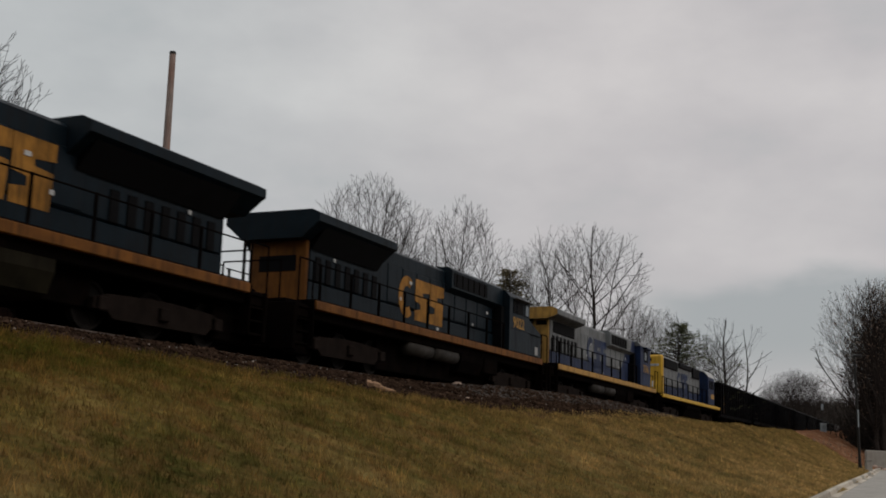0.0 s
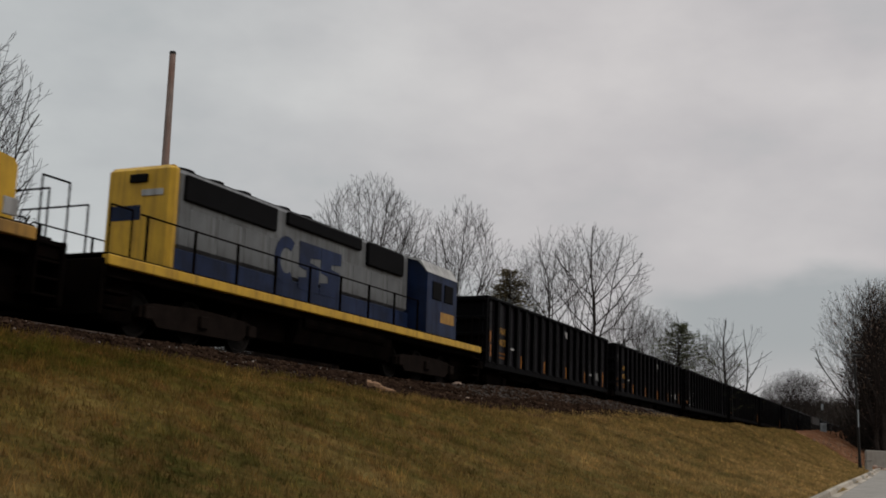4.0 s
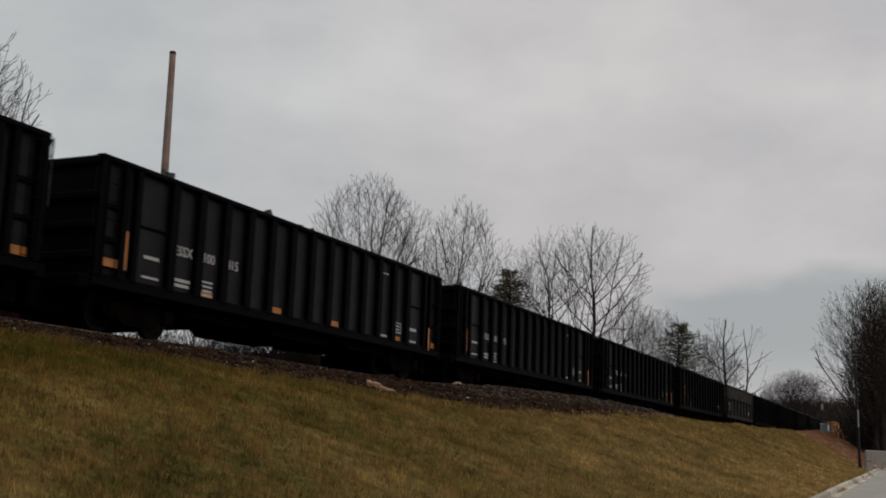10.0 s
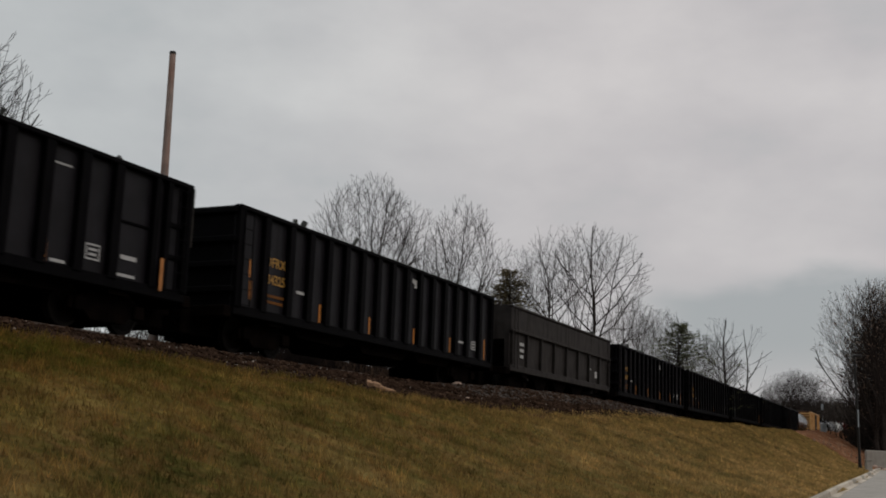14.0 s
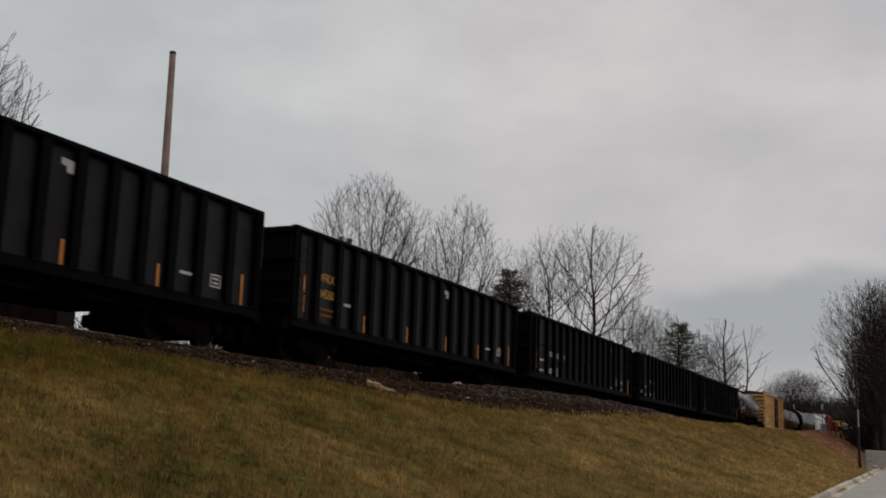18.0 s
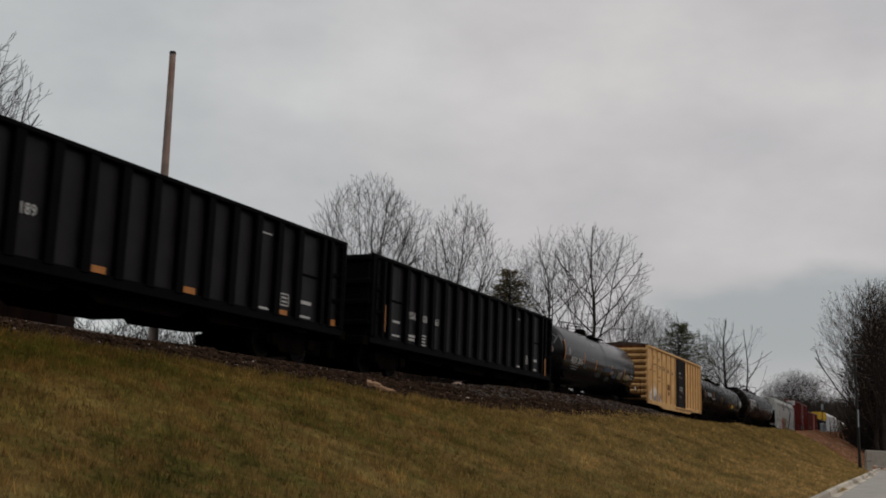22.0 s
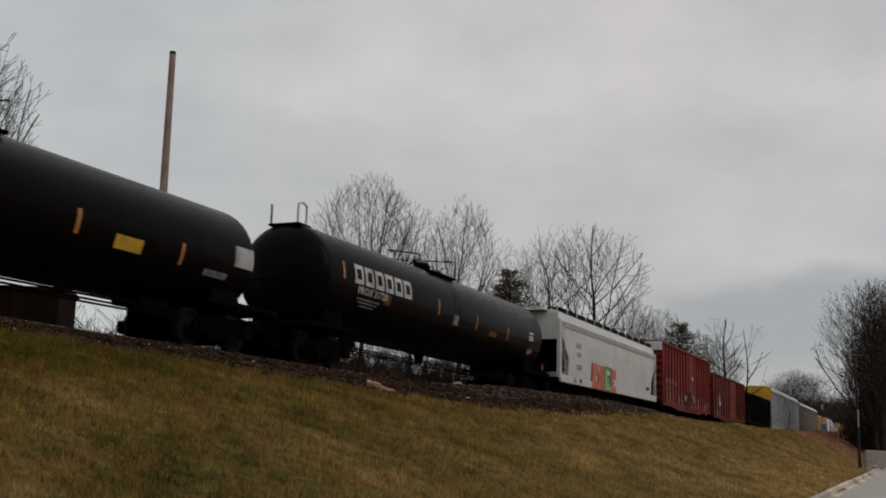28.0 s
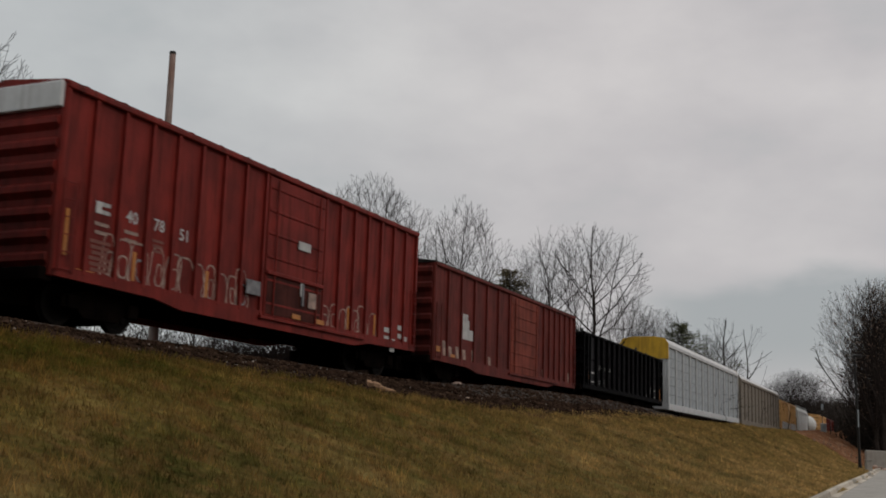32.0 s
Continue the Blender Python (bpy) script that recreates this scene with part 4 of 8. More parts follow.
def tank_car(half, r, zc, paint, label, dome_x=0.0, end_rail=False):
    car = thing("tank_car", label, "tank car", "cars of the train")
    rows = []
    b = 0.62
    for i in range(9):
        a = math.pi / 2 * i / 8
        rows.append((-half + b * (1 - math.sin(a)), max(0.02, r * math.cos(a) ** 0.62 if i < 8 else 0.02)))
    rows = rows[::-1]
    body = Geo().lathe([(x - 0, q) for x, q in rows][:-1] + [(-half + b, r), (half - b, r)] + [(-x, q) for x, q in rows[::-1]][1:], 40)
    fixed = [(-half + b - b * math.sin(math.pi / 2 * i / 9), r * math.sqrt(max(0.0004, 1 - math.sin(math.pi / 2 * i / 9) ** 2.3))) for i in range(9, -1, -1)]
    body = Geo().lathe(fixed + [(-x, q) for x, q in fixed[::-1]], 40)
    body.move(0, 0, zc)
    part("tank_shell", body, paint, car, flat=False)
    for q in (dome_x - 0.16, dome_x + 0.16):
        ring = Geo().lathe([(q - 0.03, r - 0.02), (q - 0.025, r + 0.008), (q + 0.025, r + 0.008), (q + 0.03, r - 0.02)], 40)
        ring.move(0, 0, zc)
        part("weld_band", ring, paint, car)
    # walk, side sills and saddles
    for sy in (1, -1):
        for e in (1, -1):
            part("side_sill", Geo().soft_box(*sorted((e * (half - 2.3), e * (half + 0.4))), *sorted((sy * 1.28, sy * 1.42)), 0.98, 1.1, 0.01), M_under, car)
    for sx in (1, -1):
        x = sx * (half - 1.3)
        part("saddle", Geo().prism([(-1.25, 0.9), (1.25, 0.9), (1.1, zc - r * 0.62), (0.6, zc - r + 0.1), (-0.6, zc - r + 0.1), (-1.1, zc - r * 0.62)], x - 0.5, x + 0.5), M_under, car)
        part("end_platform", Geo().soft_box(min(sx * (half - 0.2), sx * (half + 0.55)), max(sx * (half - 0.2), sx * (half + 0.55)), -1.45, 1.45, 0.95, 1.08, 0.02), M_under, car)
        g = Geo().path([(sx * (half + 0.5), 1.4, 1.05), (sx * (half + 0.5), 1.4, 1.95), (sx * (half + 0.5), -1.4, 1.95), (sx * (half + 0.5), -1.4, 1.05)], 0.02)
        part("end_railing", g, M_under, car)
        truck(car, sx * (half - 1.25))
    g = Geo()
    for z in (0.55, 0.62, 0.7):
        g.path([(-half + 2.6, 0.9, z), (half - 2.6, 0.9, z - 0.04)], 0.025)
    part("brake_rod", g, M_under, car)
    part("bottom_valve", Geo().tube((0, 0, 0.72), (0, 0, zc - r + 0.1), 0.13, 0.2, n=12), M_under, car)
    for e in (1, -1):
        part("stub_sill", Geo().soft_box(*sorted((e * (half - 3.0), e * (half + 0.1))), -0.35, 0.35, 0.62, 1.0, 0.02), M_under, car)
        coupler(car, e * (half + 0.1), e)
    put("brake_cylinder", "b", lambda: Geo().tube((-0.35, 0, 0), (0.35, 0, 0), 0.17, n=10), M_under, car, half * 0.66, 0.5, 0.78)
    put("air_reservoir", "a", lambda: Geo().tube((-0.5, 0, 0), (0.5, 0, 0), 0.2, n=10), M_under, car, -half * 0.64, 0.5, 0.78)
    # top gear
    top = zc + r
    part("manway", Geo().tube((dome_x, 0, top - 0.1), (dome_x, 0, top + 0.2), 0.3, 0.29, n=20).tube((dome_x, 0, top + 0.2), (dome_x, 0, top + 0.32), 0.32, 0.2, n=20), M_under, car, "dark hinged manway cover")
    for q, y, w, hh in ((0.7, 0.1, 0.12, 0.22), (-0.8, 0.25, 0.11, 0.12), (-0.45, 0.45, 0.08, 0.1)):
        part("valve_cover", Geo().tube((dome_x + q, y, top - 0.16), (dome_x + q, y, top + hh), w, w * 0.9, n=12), M_under, car)
    part("top_walk", Geo().soft_box(dome_x - 1.3, dome_x + 1.3, -0.95, -0.55, top - 0.14, top - 0.09, 0.01), M_under, car)
    part("top_walk", Geo().soft_box(dome_x - 1.15, dome_x + 1.0, 0.5, 0.85, top - 0.16, top - 0.1, 0.01), M_under, car)
    part("top_railing", Geo().path([(dome_x + 1.3, 0.6, top - 0.12), (dome_x + 1.3, 0.5, top + 0.4), (dome_x + 1.3, -0.7, top + 0.6), (dome_x + 0.55, -0.8, top + 0.62), (dome_x + 0.45, -0.8, top - 0.12)], 0.022), M_under, car)
    part("top_railing", Geo().path([(dome_x + 1.3, 0.5, top + 0.12), (dome_x + 1.3, -0.7, top + 0.3)], 0.018), M_under, car)
    part("top_railing", Geo().path([(dome_x - 1.1, 0.8, top - 0.16), (dome_x - 1.1, 0.8, top + 0.5), (dome_x - 1.1, -0.7, top + 0.62), (dome_x - 0.45, -0.8, top + 0.62), (dome_x - 0.45, -0.8, top - 0.14)], 0.022), M_under, car)
    ladder(car, dome_x, -1.56, 1.05, top - 0.35, M_under, 0.45)
    if end_rail:
        part("end_step", Geo().soft_box(half - 1.0, half - 0.3, -0.5, 0.5, top - 0.1, top - 0.04, 0.01), M_under, car)
        part("top_railing", Geo().path([(half - 0.4, 0.4, top - 0.1), (half - 0.4, 0.4, top + 0.5), (half - 0.65, 0.4, top + 0.58), (half - 0.85, 0.4, top + 0.5), (half - 0.85, 0.4, top - 0.1)], 0.03), M_white, car)
        part("top_railing", Geo().path([(half - 0.3, -0.4, top - 0.1), (half - 0.3, -0.4, top + 0.5)], 0.03), M_under, car)
    return car


def on_tank(car, name, x, ang, w, h, r, zc, material, n=5):
    """A patch that lies on the tank's round side at the angle ang over the horizontal."""
    g = Geo()
    vs = []
    for i in range(n + 1):
        a = radians(ang) + (i / n - 0.5) * h / r
        for q in (-w / 2, w / 2):
            vs.append((x + q, math.cos(a) * (r + 0.006), zc + math.sin(a) * (r + 0.006)))
    g.add(vs, [(2 * i, 2 * i + 1, 2 * i + 3, 2 * i + 2) for i in range(n)])
    return part(name, g, material, car)


def spray_on_tank(car, x, ang, w, h, r, zc, material, seed):
    """An uneven sprayed patch on the tank's round side."""
    rng = random.Random(seed)
    n, k = 12, 6
    vs, fs = [], []
    for i in range(n + 1):
        q = -0.5 + i / n
        edge = 0.5 * math.sqrt(max(0.02, 1 - (2 * q) ** 4))
        lo, hi = -edge * rng.uniform(0.45, 1.0), edge * rng.uniform(0.45, 1.0)
        for j in range(k + 1):
            a = radians(ang) + (lo + (hi - lo) * j / k) * h / r
            vs.append((x + q * w + rng.uniform(-0.02, 0.02), math.cos(a) * (r + 0.006), zc + math.sin(a) * (r + 0.006)))
    for i in range(n):
        fs += [(i * (k + 1) + j, (i + 1) * (k + 1) + j, (i + 1) * (k + 1) + j + 1, i * (k + 1) + j + 1) for j in range(k)]
    return part("graffiti", Geo().add(vs, fs), material, car)


def tank_letters(car, text, size, material, x, ang, r, zc, wide=1.0):
    ob = letters(text, size, material, car, x, math.cos(radians(ang)) * (r + 0.004), zc + math.sin(radians(ang)) * (r + 0.004), wide)
    ob.rotation_euler = (radians(ang), 0, 0)
    return ob


def boxcar(half, eave, paint, label, sill=0.8, posts=(7, 7), door=(-1.3, 1.3), door_paint=None, roof=None, ridge=0.22, end_ribs=6, cap=0.0, end_paint=None):
    car = thing("boxcar", label, "boxcar", "cars of the train")
    roof = roof or paint
    door_paint = door_paint or paint
    for sy in (1, -1):
        y0, y1 = sorted((sy * 1.36, sy * 1.46))
        part("side_wall", Geo().soft_box(-half, half, y0, y1, sill + 0.05, eave, 0.012), paint, car)
        part("side_sill", Geo().slab([(-half, sill + 0.22), (-half, sill + 0.02), (-half * 0.62, sill - 0.02), (-half * 0.5, sill - 0.16), (half * 0.5, sill - 0.16), (half * 0.62, sill - 0.02), (half, sill + 0.02), (half, sill + 0.22)], *sorted((sy * 1.42, sy * 1.52))), paint, car)
        part("eave_rail", Geo().soft_box(-half, half, *sorted((sy * 1.38, sy * 1.56)), eave - 0.1, eave + 0.02, 0.02), paint, car)
        spans = ((door[1] + 0.1, half, posts[0]), (-half, door[0] - 0.1, posts[1]))
        for a, b, n in spans:
            for i in range(n + 1):
                x = a + (b - a) * i / n
                x = min(max(x, -half + 0.06), half - 0.06)
                put("side_post", (sy, round(eave, 2), sill), lambda sy=sy: Geo().prism([(sy * 1.45, sill + 0.1), (sy * 1.53, sill + 0.14), (sy * 1.53, eave - 0.1), (sy * 1.45, eave - 0.1)], -0.045, 0.045), paint, car, x)
        d = part("door", Geo().soft_box(door[0], door[1], *sorted((sy * 1.46, sy * 1.54)), sill + 0.12, eave - 0.14, 0.02), door_paint, car)
        for i in range(6):
            z = sill + 0.4 + (eave - sill - 0.85) * i / 5
            part("door_rib", Geo().soft_box(door[0] + 0.05, door[1] - 0.05, *sorted((sy * 1.53, sy * 1.56)), z, z + 0.07, 0.012), door_paint, d)
        for x in (door[0] + 0.35, door[1] - 0.35):
            part("lock_bar", Geo().tube((x, sy * 1.58, sill + 0.15), (x, sy * 1.58, eave - 0.2), 0.02, n=6), door_paint, d)
        part("door_track", Geo().soft_box(door[0] - 2.4, door[1] + 0.2, *sorted((sy * 1.46, sy * 1.6)), sill + 0.03, sill + 0.11, 0.01), paint, car)
    for sx in (1, -1):
        x0, x1 = sorted((sx * (half - 0.06), sx * half))
        part("end_wall", Geo().soft_box(x0, x1, -1.4, 1.4, sill, eave, 0.012), end_paint or paint, car)
        tall = 0.42 * (eave - cap - sill - 0.6) / (end_ribs - 1)
        for i in range(end_ribs):
            z = sill + 0.35 + (eave - cap - sill - 0.6) * i / (end_ribs - 1)
            part("end_rib", Geo().slab([(sx * (half - 0.01), z - tall), (sx * (half + 0.11), z - tall * 0.3), (sx * (half + 0.11), z + tall * 0.3), (sx * (half - 0.01), z + tall * 0.7)], -1.44, 1.44), paint, car)
        part("corner_post", Geo().soft_box(*sorted((sx * (half - 0.1), sx * (half + 0.04))), 1.38, 1.52, sill, eave, 0.02), paint, car)
        part("end_sill", Geo().soft_box(*sorted((sx * (half - 0.1), sx * (half + 0.22))), -1.45, 1.45, sill - 0.1, sill + 0.16, 0.02), M_under, car)
        if cap:
            part("end_cap", Geo().soft_box(*sorted((sx * (half + 0.0), sx * (half + 0.12))), -1.48, 1.48, eave - cap, eave + 0.02, 0.02), M_galv, car)
        truck(car, sx * (half - 1.9))
        ladder(car, sx * (half - 0.3), 1.5, sill + 0.1, sill + 1.9, paint, 0.4)
    part("roof", Geo().prism([(-1.54, eave), (1.54, eave), (1.54, eave + 0.05), (0, eave + ridge), (-1.54, eave + 0.05)], -half - 0.05, half + 0.05), roof, car)
    for i in range(14):
        x = -half + (2 * half) * (i + 0.5) / 14
        part("roof_rib", Geo().prism([(-1.5, eave + 0.05), (1.5, eave + 0.05), (1.5, eave + 0.085), (0, eave + ridge + 0.035), (-1.5, eave + 0.085)], x - 0.05, x + 0.05), roof, car)
    part("floor_pan", Geo().box(-half, half, -1.36, 1.36, sill, sill + 0.08), M_under, car)
    frame_under(car, half)
    return car


def blob_letter(car, name, x, z, w, h, material, y, cut=True, lean=0.0):
    """A fat sprayed shape with a notch, 4 mm thick."""
    g = Geo()
    k = lean * h
    if cut:
        g.slab([(x + w / 2, z), (x + w / 2 + k, z + h), (x - w / 2 + k, z + h), (x - w / 2 + k * 0.7, z + h * 0.68), (x + w * 0.12 + k * 0.6, z + h * 0.62), (x + w * 0.12 + k * 0.4, z + h * 0.36), (x - w / 2 + k * 0.3, z + h * 0.32), (x - w / 2, z)], y, y + 0.004)
    else:
        g.slab([(x + w / 2, z), (x + w / 2 + k, z + h), (x - w / 2 + k, z + h), (x - w / 2, z)], y, y + 0.004)
    return part(name, g, material, car)


def spray_loop(car, x, z, w, h, rng, material, y):
    """An outlined bubble shape, as spray paint leaves it."""
    n = 18
    vs = []
    lean = rng.uniform(-0.2, 0.2)
    pinch = rng.uniform(0.5, 1.3)
    for k in range(n):
        a = 2 * math.pi * k / n
        cx, cz = math.cos(a), math.sin(a)
        sx = abs(cx) ** 0.6 * (1 if cx > 0 else -1) * (1 if cz < 0 else pinch * 0.8 + 0.2)
        sz = abs(cz) ** 0.75 * (1 if cz > 0 else -1)
        t = rng.uniform(0.1, 0.2)
        for q in (1.0, 1.0 - t * 0.5 / w):
            vs.append((x + (sx * w / 2 + lean * sz * h / 2) * q, y, z + h / 2 + sz * h / 2 * (1.0 if q == 1.0 else 1 - t * 0.5 / h)))
    g = Geo().add(vs, [(2 * k, 2 * k + 1, 2 * ((k + 1) % n) + 1, 2 * ((k + 1) % n)) for k in range(n)])
    return part("graffiti", g, material, car)


def covered_hopper(half=9.17, paint=None, label="pale grey covered hopper with orange and green graffiti", graffiti=True):
    paint = paint or M_hopper
    car = thing("covered_hopper", label, "hopper car", "cars of the train")
    eave = 3.97
    prof = [(-1.5, 1.15), (-1.53, 1.25), (-1.55, 1.9), (-1.56, 2.2), (-1.56, 2.4), (-1.56, 2.6), (-1.56, 2.8), (-1.55, 3.0), (-1.54, 3.2), (-1.46, 3.6), (-1.28, eave), (1.28, eave), (1.46, 3.6), (1.54, 3.2), (1.55, 3.0), (1.56, 2.8), (1.56, 2.6), (1.56, 2.4), (1.56, 2.2), (1.55, 1.9), (1.53, 1.25), (1.5, 1.15)]
    cut = 1.15
    # shell with raked ends: rings whose length shrinks towards the sill
    g = Geo()
    ring = []
    for y, z in prof:
        ring.append(half - 0.15 - cut * math.sin(math.pi / 2 * min(1.0, max(0.0, (3.02 - z) / 0.85))))
    n = len(prof)
    vs = [(-q, y, z) for q, (y, z) in zip(ring, prof)] + [(q, y, z) for q, (y, z) in zip(ring, prof)]
    g.add(vs, [(i, (i + 1) % n, n + (i + 1) % n, n + i) for i in range(n)] + [tuple(range(n)), tuple(range(n, 2 * n))])
    part("shell", g, paint, car)
    part("roof_ridge", Geo().prism([(-1.28, eave), (1.28, eave), (0.4, eave + 0.1), (-0.4, eave + 0.1)], -half + 0.15, half - 0.15), paint, car)
    for sy in (1, -1):
        part("side_sill", Geo().soft_box(-half + 0.1, half - 0.1, *sorted((sy * 1.4, sy * 1.58)), 0.86, 1.2, 0.02), paint, car)
        for z in (3.3, 3.4, 3.5):
            part("side_bead", Geo().soft_box(-half + 0.3, half - 0.3, *sorted((sy * 1.49, sy * (1.575 - (z - 3.3) * 0.25))), z, z + 0.045, 0.01), paint, car)
        # raised running-board rail with a dark mesh along the roof's edge
        part("running_board", Geo().soft_box(-half + 0.2, half - 0.2, *sorted((sy * 1.0, sy * 1.25)), eave + 0.12, eave + 0.16, 0.01), M_dark, car)
        part("roof_mesh", Geo().soft_box(-half + 0.2, half - 0.2, *sorted((sy * 1.27, sy * 1.29)), eave + 0.01, eave + 0.22, 0.003), M_dark, car)
        for i in range(13):
            x = -half + 0.25 + (2 * half - 0.5) * i / 12
            part("roof_post", Geo().box(x - 0.02, x + 0.02, *sorted((sy * 1.27, sy * 1.33)), eave - 0.02, eave + 0.25), paint, car)
        for sx in (1, -1):
            part("end_post", Geo().soft_box(*sorted((sx * (half - 0.22), sx * (half - 0.06))), *sorted((sy * 1.38, sy * 1.55)), 1.0, 3.6, 0.02), paint, car)
    for sx in (1, -1):
        part("end_sheet", Geo().soft_box(*sorted((sx * (half - 0.2), sx * (half - 0.12))), -1.42, 1.42, 2.7, eave - 0.05, 0.02), paint, car)
        # near-black instead of the car's paint, for shade in the end opening
        part("slope_sheet", Geo().slab([(sx * (half - 0.2), 2.75), (sx * (half - 1.6), 1.0), (sx * (half - 1.75), 1.0), (sx * (half - 0.4), 2.8)], -1.4, 1.4), M_under, car)
        part("end_brace", Geo().soft_box(*sorted((sx * (half - 0.34), sx * (half - 0.26))), -1.45, -0.55, 1.0, 2.72, 0.02), M_under, car)
        part("brake_reservoir", Geo().tube((sx * (half - 0.6), -0.5, 1.45), (sx * (half - 0.6), 0.7, 1.45), 0.26, n=14), M_under, car, flat=False)
        part("end_sill", Geo().soft_box(*sorted((sx * (half - 0.4), sx * (half + 0.3))), -1.5, 1.5, 0.82, 1.05, 0.03), M_under, car)
        ladder(car, sx * (half - 0.45), 1.5, 1.1, 3.5, paint, 0.4)
        part("crossover_board", Geo().soft_box(*sorted((sx * (half - 0.15), sx * (half + 0.3))), -0.9, 0.9, eave - 0.02, eave + 0.04, 0.01), paint, car)
        truck(car, sx * (half - 1.7))
    for x in (-4.2, -1.4, 1.4, 4.2):
        part("hopper_bay", Geo().slab([(x - 1.38, 1.1), (x - 0.75, 0.24), (x + 0.75, 0.24), (x + 1.38, 1.1)], -1.25, 1.25), M_under, car)
    frame_under(car, half, parts=False)
    if graffiti:
        y = 1.572
        shapes = (
            (M_graf_o, [(4.3, 0.88), (4.25, 2.05), (3.2, 2.0), (3.16, 1.72), (3.25, 1.52), (3.62, 1.5), (3.66, 1.3), (3.2, 1.2), (3.14, 0.88)]),
            (M_graf_o, [(3.1, 0.88), (3.16, 1.98), (2.08, 2.02), (2.0, 1.4), (2.12, 0.88)]),
            (M_graf_g, [(2.0, 0.88), (1.98, 1.9), (1.86, 2.06), (0.98, 2.04), (0.9, 1.9), (0.92, 0.88)]),
            (M_graf_o, [(0.86, 0.88), (0.9, 2.0), (-0.08, 1.96), (-0.12, 1.56), (0.5, 1.56), (0.5, 1.46), (0.3, 1.44), (0.3, 1.26), (0.62, 1.24), (0.6, 1.2), (-0.05, 1.18), (-0.1, 0.88)]))
        for i, (m, pts) in enumerate(shapes):
            cx, cz = sum(q[0] for q in pts) / len(pts), sum(q[1] for q in pts) / len(pts)
            part("graffiti_outline", Geo().slab([(cx + (q - cx) * 1.06, cz + (z - cz) * 1.05) for q, z in pts], y, y + 0.004 + 0.001 * i), M_graf_k, car)
            part("graffiti", Geo().slab(pts, y + 0.008, y + 0.012 + 0.001 * i), m, car)
        for q0, q1, z0, z1, m in ((3.26, 3.2, 1.75, 1.95, M_graf_p), (2.78, 2.5, 1.5, 1.72, M_graf_d), (1.62, 1.24, 1.22, 1.62, M_graf_k), (1.52, 1.3, 1.16, 1.54, M_hopper), (1.04, 0.96, 1.35, 1.92, M_graf_b),
                                  (1.84, 1.66, 1.1, 1.9, M_graf_y), (1.66, 1.1, 1.68, 1.86, M_graf_y), (1.8, 1.05, 0.96, 1.08, M_graf_y), (-0.02, -0.07, 1.6, 1.92, M_graf_p), (0.9, 0.86, 1.22, 1.96, M_graf_k), (2.16, 2.06, 0.9, 1.9, M_graf_d), (0.56, 0.34, 1.42, 1.45, M_graf_p)):
            part("graffiti", Geo().slab([(q0, z0), (q0 + 0.02, z1), (q1, z1 + 0.01), (q1 - 0.01, z0)], y + 0.012, y + 0.018), m, car)
        for w, z in (("ELTX", 2.62), ("5119", 2.22)):
            letters(w, 0.3, M_graf_d, car, half - 2.75, 1.565, z, 1.1)
        mark_rows(car, half - 2.9, 1.57, 1.75, 2, 0.9, 0.05, M_graf_d, 2.5)
        mark_rows(car, -half + 2.2, 1.57, 1.5, 1, 0.6, 0.12, M_greycar)
        part("placard", Geo().slab([(half - 2.4, 0.95), (half - 1.9, 0.95), (half - 2.15, 1.2)], 1.582, 1.588), M_stripe, car)
        part("placard", Geo().box(half - 3.2, half - 2.9, 1.582, 1.588, 0.98, 1.15), M_greycar, car)
        part("placard", Geo().box(half - 1.0, half - 0.85, 1.582, 1.588, 0.85, 1.15), M_white, car)
    return car


